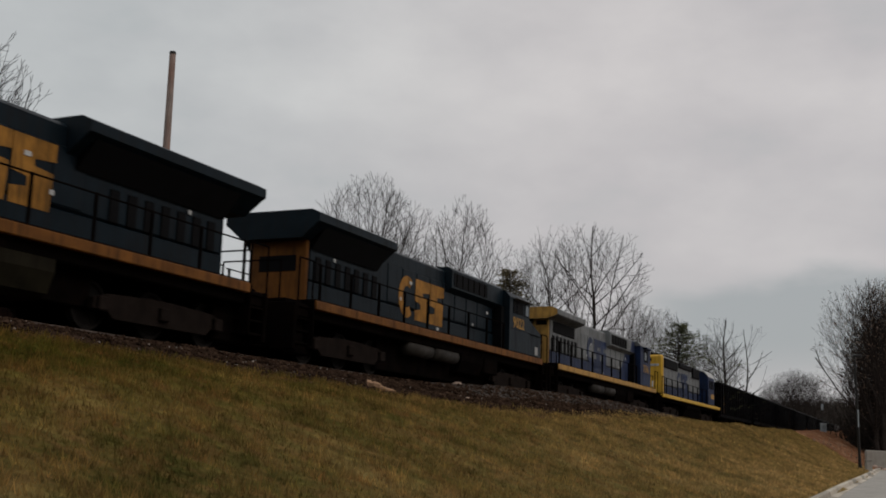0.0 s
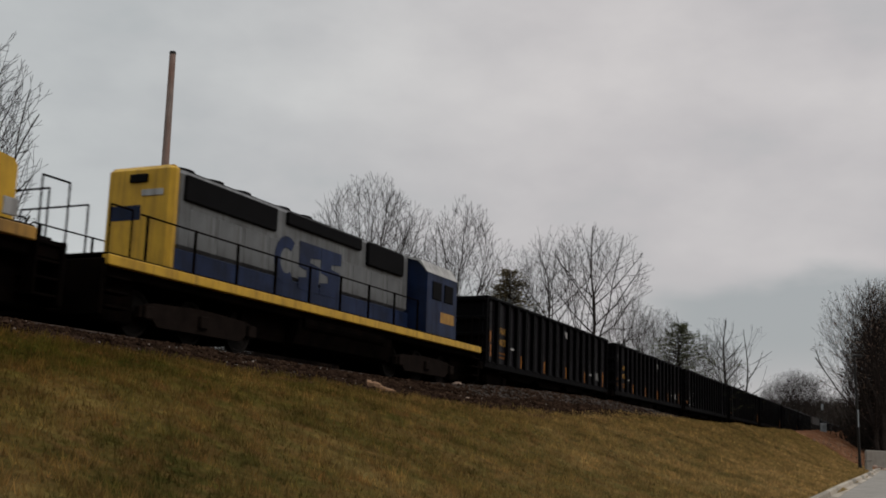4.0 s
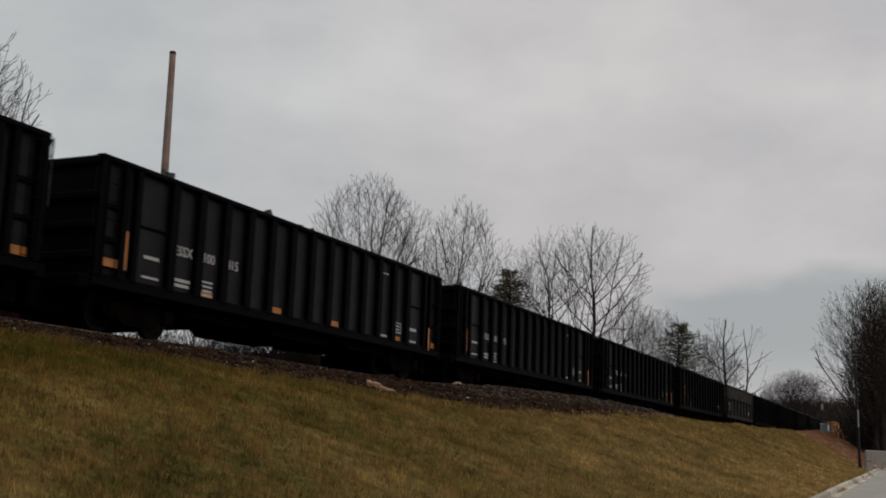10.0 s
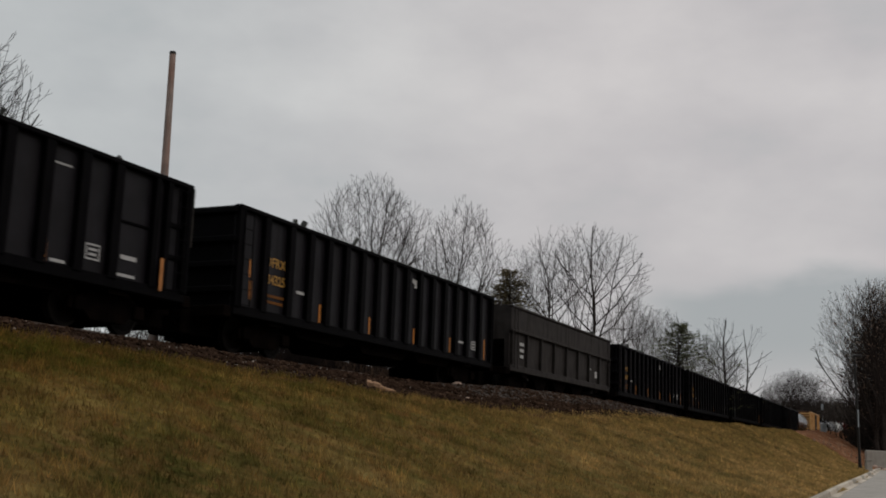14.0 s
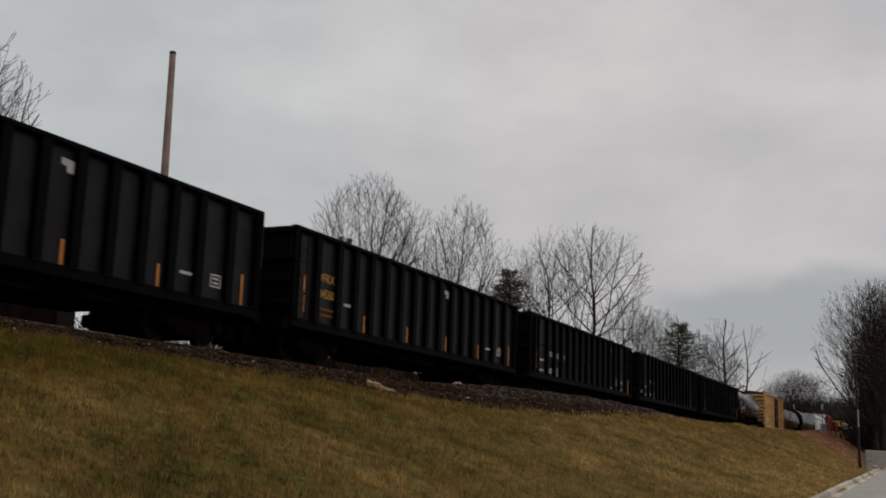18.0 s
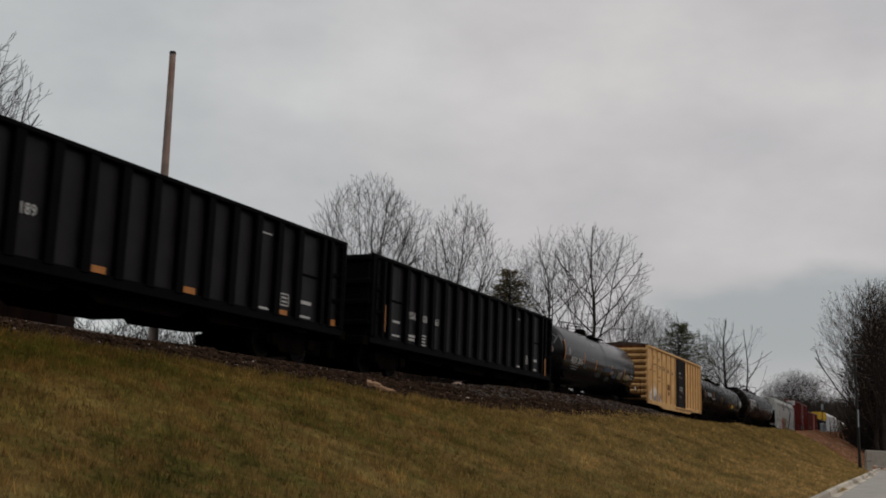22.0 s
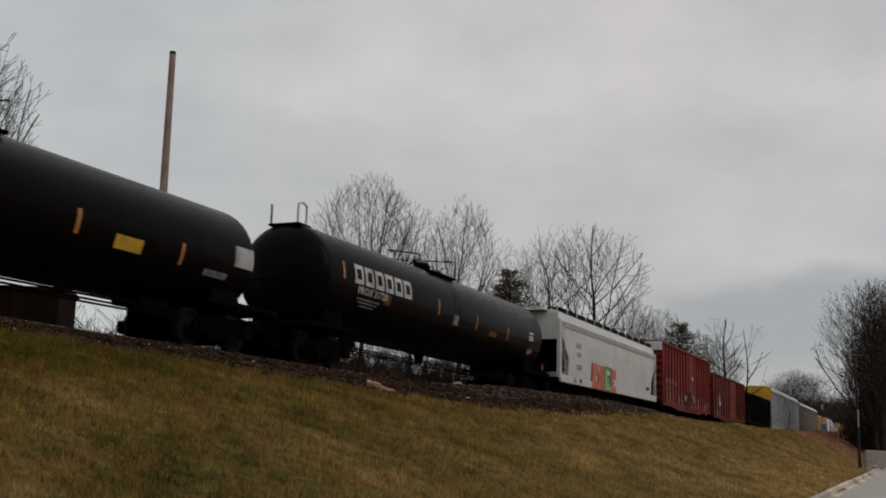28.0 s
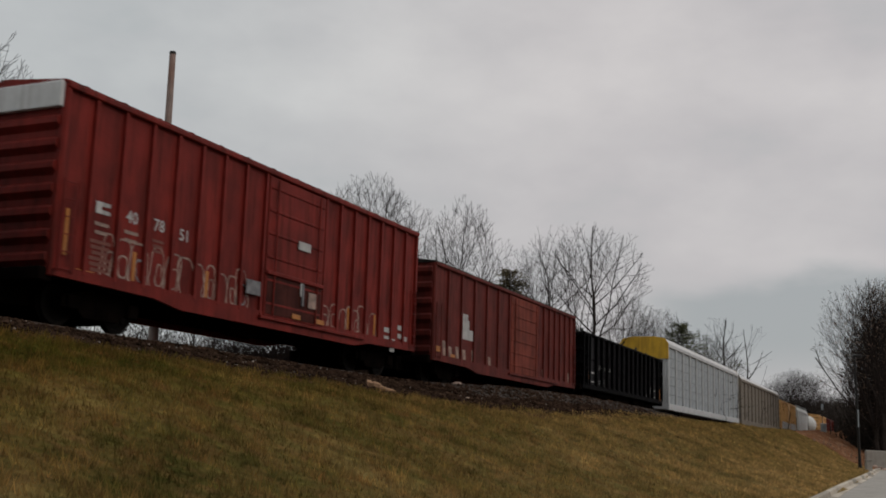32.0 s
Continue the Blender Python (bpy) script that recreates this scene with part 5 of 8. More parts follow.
def autorack(half, panel, frame, label, top=4.62, yellow_end=True):
    car = thing("autorack_car", label, "autorack car", "cars of the train")
    part("deck", Geo().soft_box(-half, half, -1.45, 1.45, 0.6, 0.95, 0.03), frame, car)
    for sy in (1, -1):
        part("backing", Geo().box(-half + 0.1, half - 0.1, *sorted((sy * 1.36, sy * 1.4)), 0.9, top - 0.2), panel, car)
        part("side_sill", Geo().soft_box(-half, half, *sorted((sy * 1.36, sy * 1.56)), 0.55, 0.95, 0.03), frame, car)
        part("top_rail", Geo().soft_box(-half, half, *sorted((sy * 1.34, sy * 1.54)), top - 0.24, top, 0.03), frame, car)
        n = 12
        for i in range(n + 1):
            x = -half + 0.12 + (2 * half - 0.24) * i / n
            put("side_post", (sy, top), lambda sy=sy: Geo().soft_box(-0.1, 0.1, *sorted((sy * 1.38, sy * 1.53)), 0.9, top - 0.2, 0.02), frame, car, x)
        if sy > 0:
            w = (2 * half - 0.24) / n - 0.26
            h = (top - 1.25) / 6
            for i in range(n):
                for j in range(6):
                    x = -half + 0.12 + (2 * half - 0.24) * (i + 0.5) / n
                    put("side_panel", (round(w, 2), round(h, 2)), lambda: Geo().prism([(1.4, 0.006), (1.43, 0.03), (1.43, h - 0.03), (1.4, h - 0.006)], -w / 2, w / 2), panel, car, x, 0, 0.95 + j * h)
    part("roof", Geo().prism([(-1.5, top), (1.5, top), (1.3, top + 0.28), (0.7, top + 0.4), (-0.7, top + 0.4), (-1.3, top + 0.28)], -half + 0.02, half - 0.02), M_galv, car)
    for sx in (1, -1):
        part("end_door", Geo().soft_box(*sorted((sx * (half - 0.08), sx * (half + 0.0))), -1.36, 1.36, 0.9, top - 0.5, 0.02), frame, car)
        part("end_arch", Geo().prism([(-1.52, top - 0.95), (1.52, top - 0.95), (1.52, top), (1.3, top + 0.3), (0.7, top + 0.42), (-0.7, top + 0.42), (-1.3, top + 0.3), (-1.52, top)], *sorted((sx * (half - 0.02), sx * (half + 0.06)))), M_lyel if yellow_end else frame, car)
        truck(car, sx * (half - 3.6))
    frame_under(car, half, parts=False)
    return car


# ---- locomotives ----
def hood_block(car, x, z, w, h, material, y, i):
    """One of three bold shapes on a hood: a broken ring and two notched blocks."""
    g = Geo()
    if i == 0:
        n = 18
        vs = []
        for j in range(n + 1):
            a = radians(-128 + 256 * j / n)
            for k in (1.0, 0.52):
                vs.append((x + w * 0.56 * k * math.cos(a), z + h / 2 + h / 2 * k * math.sin(a)))
        for j in range(n):
            q = (vs[2 * j], vs[2 * j + 1], vs[2 * j + 3], vs[2 * j + 2])
            g.slab(q, y, y + 0.004)
    else:
        s = w * 0.5
        top = [(x + s, z + h), (x - s - 0.08, z + h), (x - s - 0.08, z + h * 0.74), (x - s * 0.1, z + h * 0.70), (x - s * 0.1, z + h * 0.60)]
        low = [(x - s - 0.04, z + h * 0.56), (x - s, z), (x + s, z), (x + s, z + h * 0.24), (x + s * 0.2, z + h * 0.28), (x + s * 0.2, z + h * 0.42), (x + s, z + h * 0.46)]
        g.slab(top + low, y, y + 0.004)
    return part("hood_mark", g, material, car)


def ge_loco(label, hood, low, cab, end, sill, logo, logo_z, number, turned, wing=1.5, roof=None, wing_span=(4.5, 9.2), logo_x=1.5, tank_span=(-3.6, -1.1), number_at=(-6.3, 2.75), short_cab=False):
    """Six-axle locomotive with a wide radiator wing; turned: it runs long hood first."""
    car = thing("locomotive", label, "locomotive", "locomotives of the train")
    k = 1 if turned else -1          # +1: the radiator end leads
    L = 10.05
    roof = roof or hood

    def X(a, b):
        return sorted((k * a, k * b))
    part("underframe", Geo().soft_box(-L, L, -1.35, 1.35, 1.12, 1.5, 0.04), M_under, car)
    for sy in (1, -1):
        part("side_sill", Geo().soft_box(-9.2, 9.2, *sorted((sy * 1.35, sy * 1.54)), 1.38, 1.62, 0.02), sill, car)
    part("walkway", Geo().soft_box(-9.2, 9.2, -1.5, 1.5, 1.58, 1.66, 0.02), M_under, car)
    part("end_deck", Geo().soft_box(-L, L, -1.1, 1.1, 1.5, 1.6, 0.02), M_under, car)
    a, b = X(-5.0, 8.75)
    part("long_hood", Geo().soft_box(a, b, -0.95, 0.95, 2.2, 3.98, 0.09), hood, car)
    part("lower_hood", Geo().soft_box(a, b, -0.97, 0.97, 1.66, 2.22, 0.02), low, car)
    a, b = X(*wing_span)
    w = wing
    low_z = 3.6 if short_cab else 3.35
    wing_prof = [(-0.96, low_z), (0.96, low_z), (w - 0.1, 3.72), (w, 3.78), (w, 4.0), (w - 0.25, 4.12), (-w + 0.25, 4.12), (-w, 4.0), (-w, 3.78), (-w + 0.1, 3.72)]
    part("radiator_wing", Geo().prism(wing_prof, a, b), roof, car)
    if short_cab:
        part("wing_end", Geo().prism([(y * 0.99, z if z < 3.9 else z - 0.015) for y, z in wing_prof], k * wing_span[1], k * wing_span[1] + 0.012), end, car)
    for sy in (1, -1):
        if short_cab:
            part("radiator_grille", Geo().soft_box(*X(wing_span[0] + 0.25, 8.3), *sorted((sy * 0.94, sy * 0.99)), 3.08, 3.58, 0.02), M_dark, car)
        else:
            part("radiator_grille", Geo().prism([(sy * 0.96, 3.12), (sy * 1.0, 3.1), (sy * (w - 0.1), 3.69), (sy * (w - 0.16), 3.71), (sy * 0.96, 3.38)], *X(wing_span[0] + 0.3, 8.7)), M_dark, car)
        for i in range(7):
            q = 4.9 + i * 0.56
            put("hood_door", (sy, "g"), lambda sy=sy: Geo().soft_box(-0.15, 0.15, *sorted((sy * 0.94, sy * 0.985)), 2.25, 2.95, 0.02), M_dark, car, k * q)
        for i in range(8):
            q = -3.8 + i * 1.05
            put("hood_door", (sy, hood.name), lambda sy=sy: Geo().soft_box(-0.46, 0.46, *sorted((sy * 0.94, sy * 0.972)), 2.3, 3.5, 0.02), hood, car, k * q)
        part("brake_grille", Geo().soft_box(*X(-3.7, -0.55), *sorted((sy * 1.2, sy * 1.225)), 3.42, 3.9, 0.01), M_dark, car)
        for i in range(6):
            put("grille_bar", sy, lambda sy=sy: Geo().soft_box(-0.02, 0.02, *sorted((sy * 1.2, sy * 1.24)), 3.42, 3.9, 0.006), M_under, car, k * (-3.4 + i * 0.52))
        for i, (q, z) in enumerate(((-4.3, 2.95), (-2.9, 2.35), (2.4, 3.1), (3.1, 2.5), (0.2, 1.85), (7.4, 3.0))):
            put("small_placard", (sy, i % 2), lambda sy=sy, i=i: Geo().soft_box(-0.09 + 0.03 * (i % 2), 0.09 - 0.03 * (i % 2), *sorted((sy * 0.97, sy * 0.995)), -0.05, 0.05, 0.004), M_white, car, k * q, 0, z)
    part("brake_box", Geo().prism([(-0.95, 3.2), (0.95, 3.2), (1.21, 3.36), (1.21, 3.98), (1.05, 4.1), (-1.05, 4.1), (-1.21, 3.98), (-1.21, 3.36)], *X(-5.35, -0.4)), roof, car)
    part("exhaust_stack", Geo().soft_box(*X(3.0, 3.9), -0.4, 0.4, 3.95, 4.16, 0.04), M_dark, car)
    if short_cab:
        # square cab ahead of the hood, with a low yellow nose
        body = part("cab", Geo().prism([(-1.52, 1.66), (1.52, 1.66), (1.52, 3.8), (1.35, 4.0), (0.8, 4.1), (-0.8, 4.1), (-1.35, 4.0), (-1.52, 3.8)], *X(-7.85, -5.55)), cab, car)
        part("cab_roof", Geo().prism([(-1.54, 3.78), (1.54, 3.78), (1.37, 4.02), (0.8, 4.13), (-0.8, 4.13), (-1.37, 4.02)], *X(-7.9, -5.5)), roof, body)
        for sy in (1, -1):
            part("cab_window", Geo().soft_box(*X(-7.25, -6.3), *sorted((sy * 1.5, sy * 1.535)), 2.95, 3.6, 0.03), M_dark, body)
            part("cab_pane", Geo().soft_box(*X(-6.85, -6.36), *sorted((sy * 1.5, sy * 1.55)), 3.05, 3.5, 0.02), M_glass, body, "side glass with the sky in it")
            part("window_awning", Geo().slab([(k * -7.35, 3.66), (k * -6.2, 3.66), (k * -6.1, 3.74), (k * -7.35, 3.72)], *sorted((sy * 1.5, sy * 1.75))), M_blue, body)
            # solid dark block stands in for the shaded recess behind the cab
            part("cab_recess", Geo().box(*X(-5.55, -5.2), *sorted((sy * 0.96, sy * 1.22)), 1.7, 3.36), M_dark, car)
            part("blue_flash", Geo().slab([(k * -5.2, 2.2), (k * -3.3, 2.2), (k * -4.2, 3.22), (k * -5.2, 3.22)], *sorted((sy * 0.976, sy * 0.982))), M_blue, car, "slanted blue stripe")
            part("blue_flash", Geo().slab([(k * -5.35, 3.38), (k * -4.4, 3.38), (k * -4.9, 3.98), (k * -5.35, 3.98)], *sorted((sy * 1.211, sy * 1.216))), M_blue, car)
        part("nose", Geo().slab([(k * -7.83, 1.66), (k * -9.0, 1.66), (k * -9.0, 2.75), (k * -8.9, 2.88), (k * -7.83, 3.0)], -1.12, 1.12), M_lyel, car, "short yellow nose")
        part("nose_door", Geo().soft_box(*X(-8.55, -8.1), 1.1, 1.135, 2.3, 2.7, 0.02), M_dark, car)
        part("nose_flash", Geo().slab([(k * -7.86, 1.7), (k * -8.5, 1.7), (k * -7.86, 2.4)], 1.118, 1.126), M_blue, car)
        part("cab_seam", Geo().box(*X(-7.8, -5.4), 1.518, 1.526, 2.3, 2.315), M_dark, car)
    else:
        a, b = X(-7.55, -5.3)
        body = part("cab", Geo().prism([(-1.52, 1.66), (1.52, 1.66), (1.52, 3.72), (1.35, 3.92), (0.8, 4.05), (-0.8, 4.05), (-1.35, 3.92), (-1.52, 3.72)], a, b), cab, car)
        for sy in (1, -1):
            for q, wide in ((-7.2, 0.24), (-6.45, 0.36), (-5.85, 0.18)):
                part("cab_window", Geo().soft_box(*X(q - wide, q + wide), *sorted((sy * 1.5, sy * 1.535)), 3.12, 3.62, 0.03), M_dark, body)
            part("cab_pane", Geo().soft_box(*X(-7.38, -7.04), *sorted((sy * 1.5, sy * 1.55)), 3.14, 3.58, 0.02), M_glass, body, "side glass with the sky in it")
            part("window_awning", Geo().soft_box(*X(-7.5, -5.6), *sorted((sy * 1.5, sy * 1.72)), 3.66, 3.71, 0.015), M_lgrey, body)
            # the recess behind the cab as a dark block, its shade in the colour
            part("cab_recess", Geo().box(*X(-5.6, -5.0), *sorted((sy * 0.96, sy * 1.3)), 1.7, 3.3), M_dark, car)
        part("nose", Geo().slab([(k * -7.53, 1.66), (k * -9.15, 1.66), (k * -9.15, 2.55), (k * -9.05, 2.66), (k * -7.53, 3.12)], -1.46, 1.46), cab, car)
        part("nose_seam", Geo().box(*X(-9.1, -5.4), 1.462, 1.526, 2.5, 2.515), M_dark, car)
    part("hood_end", Geo().soft_box(*X(8.7, 8.82), -0.93, 0.93, 1.66, 4.0, 0.04), end, car)
    part("headlight", Geo().soft_box(*X(8.8, 8.9), -0.22, 0.22, 3.4, 3.6, 0.03), M_dark, car)
    part("number_board", Geo().soft_box(*X(8.8, 8.86), 0.35, 0.85, 3.35, 3.55, 0.02), M_dark, car)
    part("emblem", Geo().soft_box(*X(8.8, 8.84), -0.6, 0.6, 2.5, 2.95, 0.02), M_dark, car)
    # fuel tank, reservoirs, trucks
    part("fuel_tank", Geo().prism([(-1.2, 0.5), (-0.9, 0.38), (0.9, 0.38), (1.2, 0.5), (1.35, 0.9), (1.35, 1.15), (-1.35, 1.15), (-1.35, 0.9)], *tank_span), M_under if turned else M_fuel, car)
    # plain dark block added to keep the space between the trucks dark
    part("equipment_rack", Geo().soft_box(-4.5, 4.5, -0.9, 0.9, 0.16 if turned else 0.42, 1.15, 0.03), M_under, car)
    for q in ((-0.9, 1.2) if turned else ()):
        part("air_reservoir", Geo().tube((k * q, 1.12, 0.98), (k * (q + 1.8), 1.12, 0.98), 0.24, n=16), M_drum, car, flat=False)
    part("battery_box", Geo().soft_box(*X(-4.4, -3.1), 0.9, 1.42, 0.6, 1.15, 0.03), M_under, car)
    for q in (6.55, -6.55):
        truck(car, q, (-1.95, 0.0, 1.95), 0.52)
    # handrails and steps
    for sy in (1, -1):
        for i in range(9):
            q = -4.8 + i * 1.72
            put("handrail_post", (sy, 1), lambda sy=sy: Geo().tube((0, sy * 1.47, 1.5), (0, sy * 1.47, 2.62), 0.042, n=6), M_under, car, k * q)
        part("handrail", Geo().path([(k * -4.8, sy * 1.47, 2.6), (k * 9.1, sy * 1.47, 2.6)], 0.022), M_under, car)
        for e in (1, -1):
            st = Geo()
            for j in range(4):
                st.soft_box(*sorted((e * (L - 0.75), e * (L - 0.05))), *sorted((sy * 1.0, sy * 1.4)), 0.42 + j * 0.32, 0.47 + j * 0.32, 0.01)
            st.soft_box(*sorted((e * (L - 0.8), e * (L - 0.76))), *sorted((sy * 1.2, sy * 1.52)), 0.4, 1.6, 0.01)
            part("steps", st, M_under, car)
            part("grab_rail", Geo().path([(e * (L - 0.04), sy * 1.45, 1.0), (e * (L - 0.04), sy * 1.45, 2.65), (e * (L - 0.75), sy * 1.45, 2.65), (e * (L - 0.75), sy * 1.45, 1.6)], 0.024), M_under, car)
    for e in (1, -1):
        part("pilot", Geo().soft_box(*sorted((e * (L - 0.06), e * (L + 0.06))), -1.45, 1.45, 0.25, 1.5, 0.03), M_under, car)
        coupler(car, e * (L + 0.05), e)
        # another added block, darkens the space behind the pilot
        part("end_piping", Geo().soft_box(*sorted((e * (L - 1.5), e * (L - 0.08))), -1.0, 1.0, 0.2, 1.15, 0.05), M_under, car)
        part("end_railing", Geo().path([(e * L, -0.9, 1.6), (e * L, -0.9, 2.6), (e * L, 0.9, 2.6), (e * L, 0.9, 1.6)], 0.024), M_under, car)
    # the big mark on the hood as plain blocks
    for i in range(3):
        x = logo_x + 1.15 - i * 1.15
        hood_block(car, x, logo_z, 1.05, 1.35, logo, 0.978, i)
    if number:
        letters(number, 0.58, M_ylet, car, k * number_at[0], 1.53, number_at[1], 1.1)
    # plain white plate at the nose's foot, gives no light
    part("step_light", Geo().soft_box(*X(-8.75, -8.4), 1.46, 1.49, 1.72, 2.05, 0.02), M_white, car)
    return car


def emd_loco():
    """Older six-axle locomotive with a narrow hood and flush radiator grilles, running long hood first."""
    car = thing("locomotive", "yellow, grey and blue locomotive with a yellow hood end", "locomotive", "locomotives of the train")
    L = 9.85
    part("underframe", Geo().soft_box(-L, L, -1.35, 1.35, 1.08, 1.4, 0.04), M_under, car)
    for sy in (1, -1):
        part("side_sill", Geo().soft_box(-L, L, *sorted((sy * 1.35, sy * 1.54)), 1.26, 1.48, 0.02), M_lyel, car)
    part("walkway", Geo().soft_box(-L, L, -1.5, 1.5, 1.46, 1.52, 0.02), M_under, car)
    part("long_hood", Geo().soft_box(-5.0, 7.05, -0.92, 0.92, 2.1, 3.98, 0.12), M_lgrey, car)
    part("lower_hood", Geo().soft_box(-5.0, 7.05, -0.935, 0.935, 1.52, 2.12, 0.02), M_blue, car)
    part("hood_end", Geo().soft_box(6.98, 7.3, -0.95, 0.95, 1.52, 4.02, 0.1), M_lyel, car, "bright yellow hood end")
    part("end_mark", Geo().soft_box(7.29, 7.305, -0.75, 0.1, 2.75, 3.1, 0.004), M_blue, car)
    part("number_board", Geo().soft_box(7.29, 7.32, 0.1, 0.7, 3.3, 3.45, 0.004), M_white, car)
    part("headlight", Geo().soft_box(7.28, 7.36, -0.25, 0.25, 3.62, 3.82, 0.02), M_dark, car)
    for sy in (1, -1):
        part("radiator_grille", Geo().soft_box(3.0, 6.85, *sorted((sy * 0.9, sy * 1.0)), 3.25, 3.86, 0.03), M_dark, car)
        part("brake_grille", Geo().soft_box(-1.6, 2.5, *sorted((sy * 0.9, sy * 1.02)), 3.55, 3.9, 0.03), M_dark, car)
        part("intake_grille", Geo().soft_box(-4.4, -2.0, *sorted((sy * 0.9, sy * 1.04)), 3.2, 3.9, 0.03), M_dark, car)
        for i in range(10):
            q = -4.0 + i * 1.12
            put("hood_door", (sy, "e"), lambda sy=sy: Geo().soft_box(-0.5, 0.5, *sorted((sy * 0.9, sy * 0.935)), 2.2, 3.1, 0.02), M_lgrey, car, q)
        for i in range(9):
            q = -4.6 + i * 1.66
            put("handrail_post", (sy, 2), lambda sy=sy: Geo().tube((0, sy * 1.47, 1.4), (0, sy * 1.47, 2.48), 0.036, n=6), M_under, car, q)
        part("handrail", Geo().path([(-4.6, sy * 1.47, 2.46), (8.9, sy * 1.47, 2.46)], 0.022), M_under, car)
        for e in (1, -1):
            st = Geo()
            for j in range(4):
                st.soft_box(*sorted((e * (L - 0.75), e * (L - 0.05))), *sorted((sy * 1.2, sy * 1.52)), 0.42 + j * 0.3, 0.47 + j * 0.3, 0.01)
            part("steps", st, M_under, car)
            part("grab_rail", Geo().path([(e * (L - 0.04), sy * 1.45, 0.9), (e * (L - 0.04), sy * 1.45, 2.5), (e * (L - 0.7), sy * 1.45, 2.5), (e * (L - 0.7), sy * 1.45, 1.5)], 0.024), M_under, car)
    part("hood_top", Geo().soft_box(-5.0, 7.0, -0.7, 0.7, 3.96, 4.06, 0.04), M_dark, car)
    for x in (3.7, 4.9, 6.1, 0.6, 1.8):
        part("fan", Geo().tube((x, 0, 4.0), (x, 0, 4.18), 0.5, n=18), M_dark, car)
    cab = part("cab", Geo().prism([(-1.5, 1.52), (1.5, 1.52), (1.5, 3.5), (1.25, 3.85), (0.6, 4.02), (-0.6, 4.02), (-1.25, 3.85), (-1.5, 3.5)], -7.6, -5.2), M_blue, car)
    part("cab_roof", Geo().prism([(-1.52, 3.48), (-1.27, 3.88), (-0.6, 4.06), (0.6, 4.06), (1.27, 3.88), (1.52, 3.48), (1.2, 3.84), (0.6, 4.0), (-0.6, 4.0), (-1.2, 3.84)], -7.65, -5.1), M_white, car)
    for q in (-6.9, -5.95):
        part("cab_window", Geo().soft_box(q - 0.36, q + 0.36, 1.48, 1.53, 2.65, 3.25, 0.03), M_dark, cab)
    part("number_plate", Geo().soft_box(-7.4, -6.3, 1.49, 1.505, 1.95, 2.3, 0.003), M_ylet, cab)
    part("nose", Geo().soft_box(-9.0, -7.55, -0.92, 0.92, 1.52, 2.75, 0.12), M_white, car)
    # added dark block fills the open space between the trucks
    part("equipment_rack", Geo().soft_box(-4.2, 4.2, -0.9, 0.9, 0.42, 1.1, 0.03), M_under, car)
    part("fuel_tank", Geo().prism([(-1.15, 0.45), (-0.8, 0.34), (0.8, 0.34), (1.15, 0.45), (1.3, 0.85), (1.3, 1.12), (-1.3, 1.12), (-1.3, 0.85)], -3.2, 2.2), M_under, car)
    part("air_reservoir", Geo().tube((-2.6, 1.2, 1.0), (2.0, 1.2, 1.0), 0.2, n=14), M_under, car)
    for q in (6.1, -6.1):
        truck(car, q, (-1.95, 0.0, 1.95), 0.51)
    for e in (1, -1):
        part("pilot", Geo().soft_box(*sorted((e * (L - 0.06), e * (L + 0.06))), -1.45, 1.45, 0.25, 1.4, 0.03), M_under, car)
        coupler(car, e * (L + 0.05), e)
        # added block keeps the space behind the pilot dark
        part("end_piping", Geo().soft_box(*sorted((e * (L - 1.5), e * (L - 0.08))), -1.0, 1.0, 0.2, 1.15, 0.05), M_under, car)
        part("end_railing", Geo().path([(e * L, -0.9, 1.5), (e * L, -0.9, 2.5), (e * L, 0.9, 2.5), (e * L, 0.9, 1.5)], 0.024), M_under, car)
    for i in range(3):
        hood_block(car, 2.4 - i * 1.15, 1.95, 1.05, 1.3, M_blue, 0.945, i)
    return car


# ---- the train, from its head: (where its middle is at 16 s, the car) ----
TRAIN = []
TRAIN.append((-200.7, ge_loco("dark blue locomotive with an orange-yellow sill stripe", M_dkblue, M_dkblue, M_dkblue, M_dkblue, M_dyel, M_logo, 2.1, "", False, 1.55, None, (3.4, 9.6), -1.4, (-3.0, 0.6))))
TRAIN.append((-179.2, ge_loco("dark blue locomotive with a dirty yellow hood end", M_dkblue, M_dkblue, M_dkblue, M_dyel, M_dyel, M_logo, 1.95, "9022", True, 1.5)))
TRAIN.append((-158.6, ge_loco("grey and blue locomotive with a yellow sill", M_lgrey, M_blue, M_blue, M_hend, M_ylet, M_blue, 2.1, "7596", True, 1.45, None, (4.9, 9.2), 1.3, number_at=(-6.75, 2.55), short_cab=True)))
TRAIN.append((-137.6, emd_loco()))
mine = gondola("mine", 1, [(4.6, 0.3, 0.3, 11), (2.6, 0.45, 0.28, 12), (2.0, 0.3, 0.2, 13)])
slab = gondola("slab", 3, [(5.0, 0.08, 0.2, 17), (-4.6, 0.1, 0.2, 18)])
pool = gondola("pool", 2, [(7.0, 0.08, 0.22, 14), (-3.0, 0.1, 0.15, 15), (-6.4, 0.1, 0.18, 16)])
both = gondola("both", 4, [(5.6, 0.1, 0.3, 19), (1.0, 0.14, 0.3, 20), (-1.0, 0.1, 0.25, 21)])
first = {"mine": True, "pool": True, "slab": True, "both": True}
